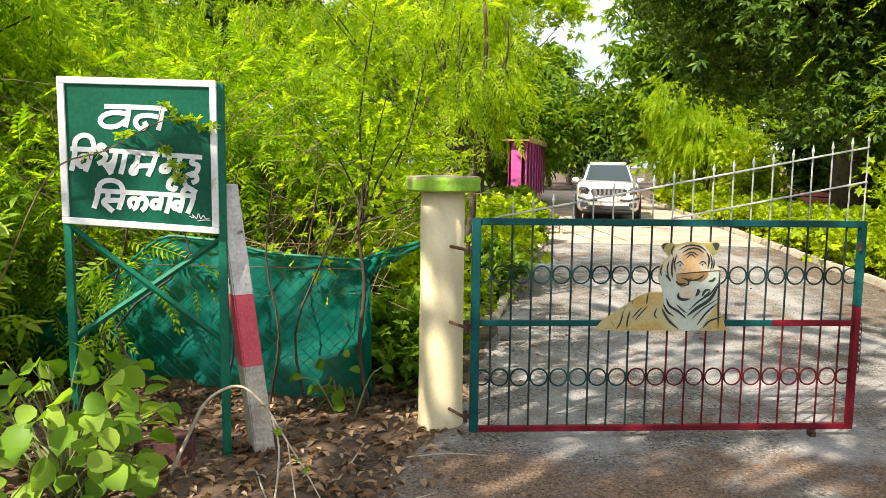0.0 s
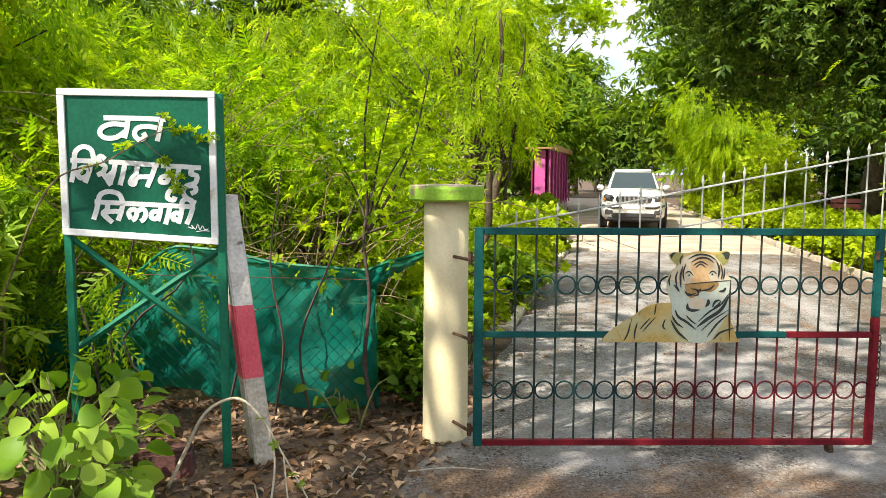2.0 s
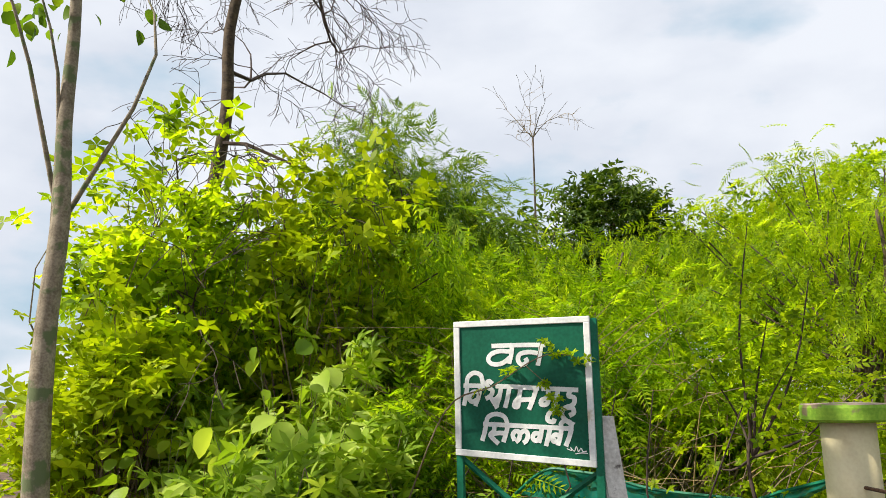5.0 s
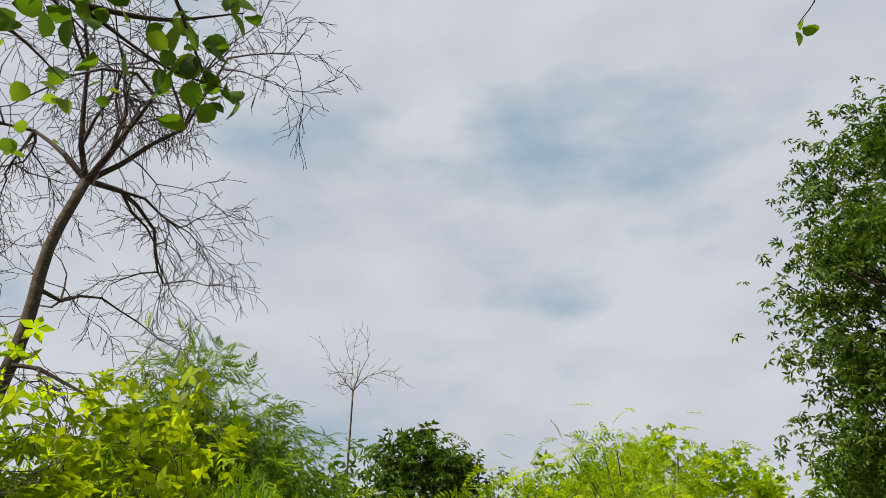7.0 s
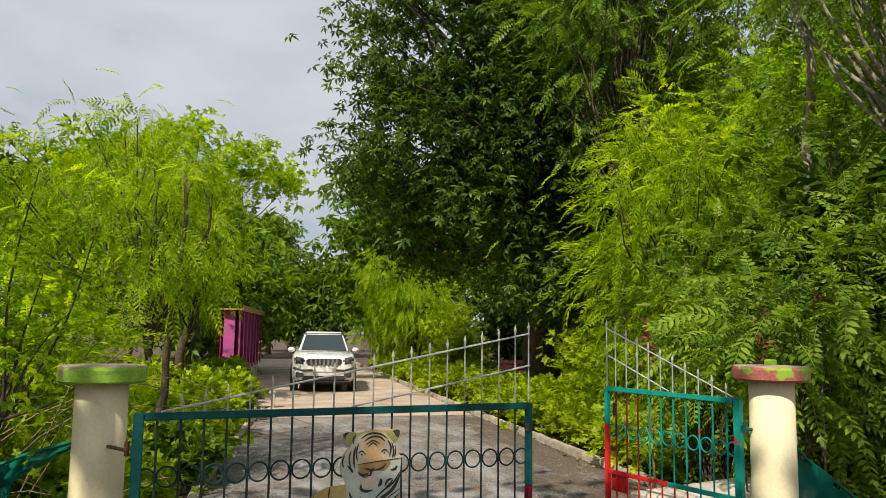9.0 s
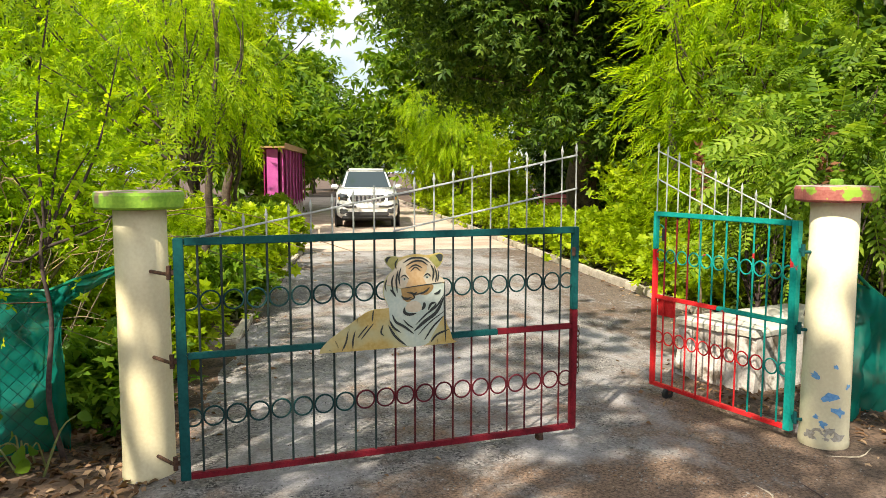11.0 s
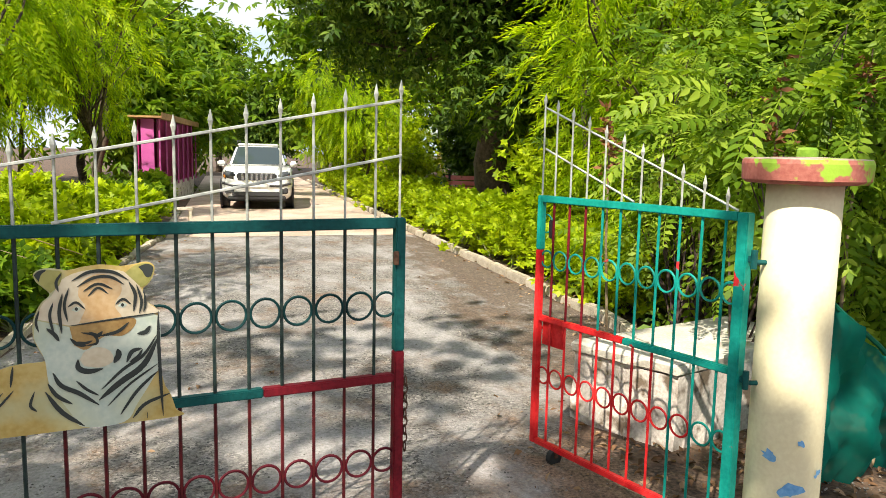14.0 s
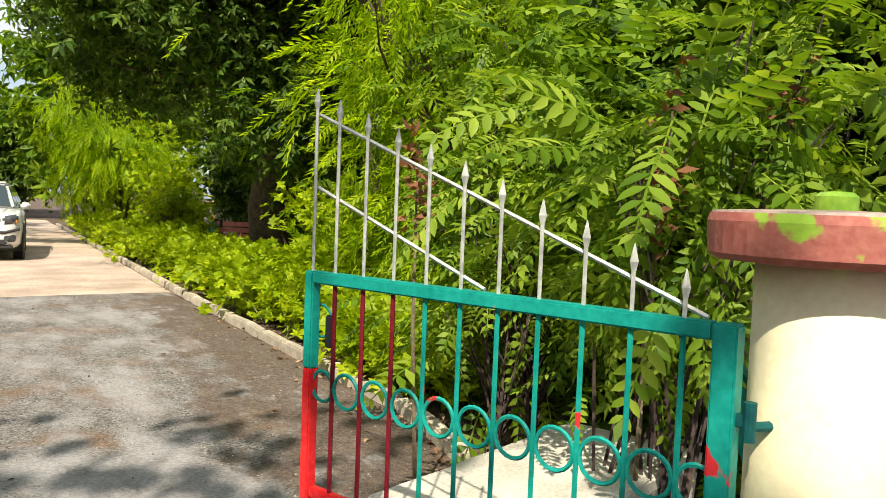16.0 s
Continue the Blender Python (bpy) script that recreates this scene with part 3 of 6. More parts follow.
def ribbon(name, y0, y1, step, across, z, material, ragged):
    vs, fs, n = [], [], across + 1
    ys = np.arange(y0, y1 + step * 0.5, step)
    for y in ys:
        a = road_left(y) + ragged * noise.noise((y * 1.9, 5, 0)) + ragged * 0.5 * noise.noise((y * 7, 9, 0))
        b = road_right(y) + ragged * noise.noise((y * 1.9, 15, 0)) + ragged * 0.5 * noise.noise((y * 7, 19, 0))
        for i in range(n):
            s = i / across
            edge = 0.0 if 0 < i < across else -0.012
            vs.append((a + (b - a) * s, y, z + edge + 0.004 * noise.noise((s * 30, y * 4, 2))))
    for j in range(len(ys) - 1):
        for i in range(across):
            k = j * n + i
            fs.append((k, k + 1, k + n + 1, k + n))
    me = bpy.data.meshes.new(name)
    me.from_pydata(vs, [], fs)
    me.materials.append(material)
    me.polygons.foreach_set("use_smooth", [True] * len(fs))
    return tagged(new(name, me), kind="structure")


tagged(ribbon("road", -8, 15.45, 0.15, 36, 0.012, ASPHALT, 0.12), "worn grey asphalt drive through the gate", "road")
tagged(ribbon("road_concrete", 15.4, 46, 0.4, 12, 0.016, CONCRETE_ROAD, 0.03), "pale pinkish concrete drive", "road")

# kerb of separate stones along the far side of the drive
kerb = tagged(new("kerb"), "row of weathered pale kerb stones", "kerb", kind="structure")
stone = bpy.data.meshes.new("kerb_stone")
bm = box((-0.05, -0.29, -0.02), (0.05, 0.29, 0.10), 0.014)
bm.to_mesh(stone)
bm.free()
stone.materials.append(KERB)
krng = np.random.default_rng(3)
y = 7.2
while y < 40:
    ob = new("kerb_stone", stone)
    ob.parent = kerb
    x = road_right(y) + 0.08
    ob.matrix_world = pose(x, y, 0.0, krng.normal() * 1.2, krng.normal() * 2.0, -math.degrees(math.atan2(road_right(y + 0.3) - road_right(y - 0.3), 0.6)) + krng.normal() * 1.5)
    y += 0.61
y = 7.9
while y < 22:
    ob = new("kerb_stone", stone)
    ob.parent = kerb
    ob.matrix_world = pose(road_left(y) - 0.06, y, -0.045, krng.normal() * 1.5, krng.normal() * 2.5, -math.degrees(math.atan2(road_left(y + 0.3) - road_left(y - 0.3), 0.6)) + krng.normal() * 2)
    y += 0.61
for i, x in enumerate((0.2, -0.4, -1.0)):
    ob = new("kerb_stone", stone)
    ob.parent = kerb
    ob.matrix_world = pose(x, 7.65 - 0.02 * i, -0.045, 0, krng.normal() * 2, 88 + krng.normal() * 3)


# ---- gate pillars ----
def pillar(x, y, body, cap_side, label, chips=False, pin=False):
    t = thing("gate_pillar", x, y, 0, 0, label, "pillar", "gate pillars")
    part("shaft", lathe([(0.139, -0.05), (0.139, 0.03), (0.135, 0.06), (0.133, 0.5), (0.131, 0.9), (0.131, 1.43)], 44), body, t, smooth=True)
    part("cap", lathe([(0.14, 1.415), (0.205, 1.42), (0.218, 1.432), (0.221, 1.49), (0.216, 1.505)], 44), cap_side, t, "painted cement cap, paint flaking")
    part("cap_top", lathe([(0.214, 1.503), (0.212, 1.509), (0.05, 1.515)], 44), CAP_TOP, t)
    if pin:
        part("cap_pin", lathe([(0.036, 1.505), (0.037, 1.540), (0.028, 1.548), (0.004, 1.550)], 18), CAP_GREEN, t)
    if chips:
        crng = np.random.default_rng(8)
        spots = ((238, 0.30, 0.05), (205, 0.42, 0.035), (262, 0.22, 0.045), (228, 0.14, 0.03), (285, 0.36, 0.022), (250, 0.48, 0.018), (212, 0.18, 0.02), (226, 0.06, 0.07), (258, 0.05, 0.06), (196, 0.05, 0.05), (244, 0.10, 0.035))
        for a, z, s in spots:
            bm = bmesh.new()
            ring = []
            for k in range(14):
                th = 6.2832 * (k + crng.uniform(-0.3, 0.3)) / 14
                q = s * crng.uniform(0.35, 1.25)
                aa = radians(a) + q * math.cos(th) / 0.136
                ring.append(bm.verts.new((0.1375 * math.cos(aa), 0.1375 * math.sin(aa), z + q * 0.8 * math.sin(th))))
            bm.faces.new(ring)
            part("paint_chip", bm, BLUE if z > 0.1 else POST_BARE, t, "patch of old blue paint showing" if z > 0.1 else "bare cement where paint has flaked")
    return t


pillar(0.195, 4.55, CREAM, CAP_GREEN, "round cream-painted gate pillar with a green cap")
pillar(4.025, 4.148, CREAM_BLUE, CAP_RED, "round cream gate pillar, flaking red and green cap", True, True).location.z = 0.02


# ---- gate ----
def tiger(parent, u0, z0, y):
    """A tiger painted on a flat cut-out of sheet metal."""
    def P(px, py):
        return (u0 + (px - 1083) / 323, z0 + (606 - py) / 323)

    def panel(name, pts, d, material, label="", n=4):
        loop = [tuple(q) for q in smooth_line([P(*p) for p in pts], n)]
        bm = bmesh.new()
        lo, hi = [bm.verts.new((a, y, b)) for a, b in loop], [bm.verts.new((a, y - d, b)) for a, b in loop]
        for tri in tessellate_polygon([[Vector((a, b, 0)) for a, b in loop]]):
            bm.faces.new([hi[i] for i in tri])
            bm.faces.new([lo[i] for i in reversed(tri)])
        for i in range(len(loop)):
            j = (i + 1) % len(loop)
            bm.faces.new((lo[i], lo[j], hi[j], hi[i]))
        return part(name, bm, material, parent, label)

    def Q(pts):
        return [(1040 + a / 3, 413 + b / 3) for a, b in pts]

    ochre = mat("tiger_ochre", (0.44, 0.30, 0.07), (0.56, 0.42, 0.15), 7, 0.6, 0.05, c3=(0.46, 0.46, 0.26), patch=(0.50, 0.72), pscale=5)
    orange = mat("tiger_orange", (0.60, 0.36, 0.15), (0.70, 0.50, 0.27), 9, 0.6, 0.05)
    pale = mat("tiger_pale", (0.44, 0.52, 0.44), (0.60, 0.64, 0.53), 6, 0.6, 0.05, c3=(0.54, 0.56, 0.38), patch=(0.5, 0.75), pscale=5)
    cream_ = mat("tiger_cream", (0.60, 0.50, 0.33), (0.70, 0.61, 0.45), 8, 0.6, 0.05)
    brown = mat("tiger_brown", (0.30, 0.17, 0.05), (0.46, 0.29, 0.10), 12, 0.6, 0.05)
    olive = mat("tiger_olive", (0.26, 0.25, 0.06), (0.38, 0.35, 0.11), 8, 0.6, 0.05)
    black = plain("tiger_black", (0.025, 0.032, 0.028), 0.6)
    body = panel("tiger_panel", Q([(125, 577), (132, 556), (165, 520), (205, 490), (280, 440), (330, 405), (380, 376), (430, 366), (492, 363), (484, 340), (465, 290), (468, 235), (488, 192), (512, 165), (482, 132), (472, 106), (490, 92), (525, 91), (560, 98), (600, 90), (650, 85), (702, 92), (740, 88), (775, 82), (798, 95), (794, 126), (780, 150), (764, 166), (772, 202), (800, 226), (808, 262), (808, 400), (820, 470), (835, 500), (852, 555), (860, 578), (600, 579), (300, 579)]), 0.006, ochre, "flat painted tiger cut out of sheet metal")
    panel("chest", Q([(474, 240), (467, 290), (486, 340), (494, 370), (500, 430), (520, 470), (556, 530), (586, 575), (700, 575), (740, 520), (790, 440), (804, 400), (804, 250), (700, 254), (560, 266)]), 0.0066, pale)
    panel("face", Q([(474, 236), (492, 194), (518, 168), (545, 125), (590, 104), (650, 98), (710, 108), (742, 135), (762, 170), (776, 206), (800, 228), (804, 240), (690, 250), (560, 262)]), 0.0070, cream_)
    panel("forehead", Q([(585, 258), (604, 210), (586, 172), (600, 132), (645, 112), (695, 132), (704, 168), (684, 208), (704, 246)]), 0.0074, orange)
    panel("muzzle_bridge", Q([(560, 266), (640, 258), (732, 251), (738, 276), (704, 304), (652, 302), (604, 338), (570, 322)]), 0.0078, brown)
    panel("muzzle", Q([(584, 368), (600, 342), (638, 334), (668, 350), (674, 380), (640, 396), (596, 388)]), 0.0082, cream_)
    panel("ear", Q([(482, 130), (475, 106), (492, 95), (525, 96), (546, 104), (538, 140), (514, 162)]), 0.0074, olive)
    panel("ear", Q([(716, 112), (742, 92), (776, 86), (795, 98), (790, 126), (776, 150), (760, 160)]), 0.0074, olive)
    panel("ear_tip", Q([(752, 96), (776, 88), (794, 98), (788, 126), (774, 128), (764, 110)]), 0.0080, black)
    panel("ear_tip", Q([(474, 108), (486, 96), (506, 94), (492, 108), (486, 128)]), 0.0080, black)
    for c in ((580, 214), (705, 210)):
        panel("eye", Q([(c[0] - 13, c[1] + 2), (c[0], c[1] - 8), (c[0] + 13, c[1]), (c[0], c[1] + 9)]), 0.0082, pale)
        panel("pupil", Q([(c[0] - 5, c[1]), (c[0], c[1] - 6), (c[0] + 5, c[1]), (c[0], c[1] + 6)]), 0.0088, black)
    lines = [
        ([(570, 130), (620, 105), (680, 108), (725, 135)], 8), ([(585, 147), (630, 123), (675, 123), (712, 148)], 7), ([(600, 162), (640, 142), (680, 160)], 6), ([(612, 177), (640, 154), (668, 174)], 5),
        ([(545, 104), (530, 132), (535, 160)], 6), ([(545, 165), (535, 220), (540, 285)], 8), ([(562, 150), (549, 200), (556, 250)], 6), ([(520, 190), (510, 230), (520, 290)], 6), ([(484, 210), (474, 245), (480, 275)], 5),
        ([(500, 265), (520, 285), (532, 306)], 9), ([(725, 140), (742, 180), (736, 232)], 8), ([(746, 150), (759, 200), (752, 240)], 6), ([(768, 176), (770, 210), (764, 236)], 5), ([(560, 263), (680, 252), (805, 241)], 3),
        ([(558, 206), (580, 194), (604, 216)], 5), ([(686, 206), (708, 192), (730, 210)], 5), ([(590, 285), (625, 296), (632, 320), (602, 326)], 6), ([(640, 300), (690, 290), (722, 264)], 8), ([(560, 300), (580, 320), (604, 326)], 8),
        ([(579, 366), (580, 392), (606, 405), (646, 401)], 14), ([(676, 386), (690, 364), (688, 344)], 15), ([(612, 286), (634, 298), (648, 286)], 10), ([(578, 312), (600, 318), (620, 312)], 6), ([(744, 302), (768, 298), (782, 280)], 11), ([(712, 388), (728, 356), (756, 348)], 10), ([(720, 388), (745, 372), (758, 352)], 6),
        ([(512, 400), (532, 440), (580, 470), (632, 512)], 11), ([(497, 430), (520, 470), (560, 500)], 9), ([(490, 455), (530, 520), (590, 572)], 11), ([(572, 430), (600, 460), (632, 482)], 6), ([(632, 497), (690, 450), (760, 400), (804, 318)], 16),
        ([(640, 465), (700, 410), (760, 370), (800, 310)], 7), ([(690, 550), (740, 480), (800, 425)], 7), ([(655, 518), (720, 456), (800, 402)], 4), ([(725, 565), (762, 525), (834, 500)], 8), ([(806, 236), (805, 330), (808, 450), (813, 570)], 8),
        ([(410, 370), (406, 400), (402, 430)], 5), ([(325, 408), (322, 432)], 5), ([(278, 443), (280, 468)], 6), ([(275, 470), (262, 530), (240, 573)], 6), ([(312, 470), (300, 520), (298, 565)], 6), ([(382, 445), (350, 480), (325, 510)], 4),
        ([(410, 440), (375, 480), (340, 522)], 4), ([(462, 450), (450, 490), (466, 510)], 6), ([(205, 515), (225, 556)], 5), ([(174, 564), (186, 568)], 14), ([(766, 552), (767, 572)], 13)]
    for pts, w in lines:
        bm = bmesh.new()
        stroke([P(*p) for p in Q(pts)], (w + 2) / 969, 0.0096, bm, len(pts) > 2, True)
        bmesh.ops.translate(bm, vec=(0, y, 0), verts=bm.verts)
        part("stripe", bm, black, body)


def gate_leaf(label, hinge, free, z0, z1, mid, bars, frame_m, low_m, style, pier):
    """A barred gate leaf; local x runs from the hinge stile to the free stile, -y faces the approach."""
    dx, dy = free[0] - hinge[0], free[1] - hinge[1]
    w, ang = math.hypot(dx, dy), math.degrees(math.atan2(dy, dx))
    t = thing("gate_leaf", hinge[0], hinge[1], 0, ang, label, "gate", "gate leaves")
    big = style == "tiger"
    s = 0.019 if big else 0.0165
    bev = 0.004
    part("stile", box((0, -s - 0.006, z0), (2 * s + 0.012, s + 0.006, z1), bev), frame_m, t)
    cut = mid + (0.10 if big else 0.34)
    part("stile", box((w - 2 * s, -s, cut), (w, s, z1), bev), frame_m, t)
    part("stile", box((w - 2 * s, -s, z0), (w, s, cut), bev), low_m, t, "lower stile painted red")
    part("top_rail", box((2 * s + 0.013, -s - 0.001, z1 - 2 * s), (w - 2 * s - 0.001, s + 0.001, z1), bev), frame_m, t)
    part("bottom_rail", box((2 * s + 0.013, -s + 0.001, z0), (w - 2 * s - 0.001, s - 0.001, z0 + 2 * s * 0.85), bev), low_m, t, "bottom rail painted red")
    kx = w * (0.77 if big else 0.50)
    zr = (mid - s * 0.85, mid + s * 0.85)
    part("mid_rail", box((2 * s + 0.013, -s + 0.002, zr[0]), (kx, s - 0.002, zr[1]), bev), frame_m, t)
    part("mid_rail", box((kx + 0.0005, -s + 0.002, zr[0]), (w - 2 * s - 0.001, s - 0.002, zr[1]), bev), low_m, t, "mid rail end painted red")
    gap = w / (bars + 1)
    r = 0.0062
    zu, zl = (z1 - 0.318, z0 + 0.318) if big else (z1 - 0.31, z0 + 0.36)
    rr = gap / 2 - r - 0.001
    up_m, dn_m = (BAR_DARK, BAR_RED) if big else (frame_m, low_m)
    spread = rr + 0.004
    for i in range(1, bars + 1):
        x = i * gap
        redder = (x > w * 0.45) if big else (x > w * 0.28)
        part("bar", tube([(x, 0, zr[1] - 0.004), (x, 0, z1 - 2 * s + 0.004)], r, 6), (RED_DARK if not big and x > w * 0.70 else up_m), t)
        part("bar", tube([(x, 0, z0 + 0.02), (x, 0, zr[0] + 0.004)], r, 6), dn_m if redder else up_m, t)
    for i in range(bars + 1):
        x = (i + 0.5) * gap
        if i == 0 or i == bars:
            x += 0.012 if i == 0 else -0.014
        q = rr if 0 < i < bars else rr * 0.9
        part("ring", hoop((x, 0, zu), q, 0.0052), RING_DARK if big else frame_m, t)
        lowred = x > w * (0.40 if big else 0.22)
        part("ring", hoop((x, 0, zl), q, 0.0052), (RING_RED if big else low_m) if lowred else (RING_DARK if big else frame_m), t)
    # spears rise towards the free edge
    rise0, rise1 = 0.05, 0.495
    for i in range(1, bars + 2):
        x = min(i * gap, w - s)
        h = rise0 + (rise1 - rise0) * x / w
        if h < 0.09:
            continue
        z = z1 + h
        bm = tube([(x, 0, z1 - 0.01), (x, 0, z - 0.05)], 0.0048, 6)
        tube([(x, 0, z - 0.055), (x, 0, z - 0.035), (x, 0, z)], [0.0048, 0.0095, 0.0012], 6, bm)
        part("spear", bm, SILVER, t, smooth=False)
    for drop in (0.075, 0.27):
        x0 = max(2 * s, w * (drop - rise0 + 0.0) / (rise1 - rise0))
        part("spear_rail", tube([(x0, -0.012, z1 + 0.004), (w - s, -0.012, z1 + rise1 - drop)], 0.0055, 5), SILVER, t)
    # hinges, their pins let into the pier
    arm = Matrix.Rotation(radians(-ang), 3, "Z") @ Vector((pier[0] - hinge[0], pier[1] - hinge[1], 0))
    arm = arm * (1 - 0.125 / arm.length)
    for z in (z0 + 0.09, mid - 0.02, z1 - 0.17):
        bm = tube([(-0.022, 0, z - 0.035), (-0.022, 0, z + 0.035)], 0.012, 10)
        tube([(-0.02, 0, z - 0.01), (-0.02 + arm.x, arm.y, z - 0.01)], 0.0095, 8, bm)
        box((-0.022, -0.007, z - 0.012), (0.006, 0.007, z + 0.012), 0.002, bm)
        part("hinge", bm, TEAL_DARK if not big else RUST, t, "worn iron hinge", smooth=False)
    # castor under the free end
    xw = w - (0.24 if big else 0.17)
    bm = tube([(xw - 0.014, 0, 0.041), (xw + 0.014, 0, 0.041)], 0.04 if not big else 0.028, 16)
    wheel = part("wheel", bm, BLACK if not big else RUST, t, "small rubber castor")
    if big:
        wheel.location.z = -0.012
    part("castor_fork", box((xw - 0.02, -0.012, 0.04), (xw - 0.015, 0.012, z0 + 0.01), 0.001), RUST, t)
    part("castor_fork", box((xw + 0.015, -0.012, 0.04), (xw + 0.02, 0.012, z0 + 0.01), 0.001), RUST, t)
    if big:
        tiger(t, 0.715, 0.652, -s - 0.004)
        for k in range(9):
            bm = hoop((w + 0.012, -0.004 + 0.004 * (k % 2), mid - 0.02 - 0.032 * k), 0.011, 0.003, "y" if k % 2 else "x", 10, 4)
            for v in bm.verts:
                v.co.z = (v.co.z - (mid - 0.02 - 0.032 * k)) * 1.7 + (mid - 0.02 - 0.032 * k)
            part("chain_link", bm, RUST, t)
        part("latch", box((w - 0.05, -0.03, z1 - 0.17), (w - 0.03, -0.019, z1 - 0.12), 0.002), RUST, t)
    else:
        part("lock_plate", box((w - 0.185, -0.026, mid - 0.135), (w - 0.038, -0.012, mid - 0.018), 0.003), RED, t, "bright red lock plate")
        part("bolt", tube([(w - 0.16, -0.032, mid - 0.06), (w + 0.015, -0.032, mid - 0.06)], 0.007, 8), RED, t)
        part("keyhole", tube([(w - 0.065, -0.029, mid - 0.07), (w - 0.065, -0.0255, mid - 0.07)], 0.011, 10), BLACK, t)
        part("lock_hoop", hoop((w - 0.02, -0.03, z1 - 0.14), 0.045, 0.004), TEAL, t)
        bm = box((w - 0.075, -0.034, z1 - 0.21), (w - 0.045, -0.02, z1 - 0.12), 0.005)
        part("strap", bm, BLACK, t, "black strap tied to the stile")
    return t


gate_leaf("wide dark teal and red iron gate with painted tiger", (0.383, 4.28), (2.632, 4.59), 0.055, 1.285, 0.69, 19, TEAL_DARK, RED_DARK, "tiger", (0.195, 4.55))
gate_leaf("narrow teal and red iron gate leaf standing open", (3.848, 4.205), (3.522, 5.318), 0.072, 1.327, 0.72, 10, TEAL, RED, "plain", (4.025, 4.148))


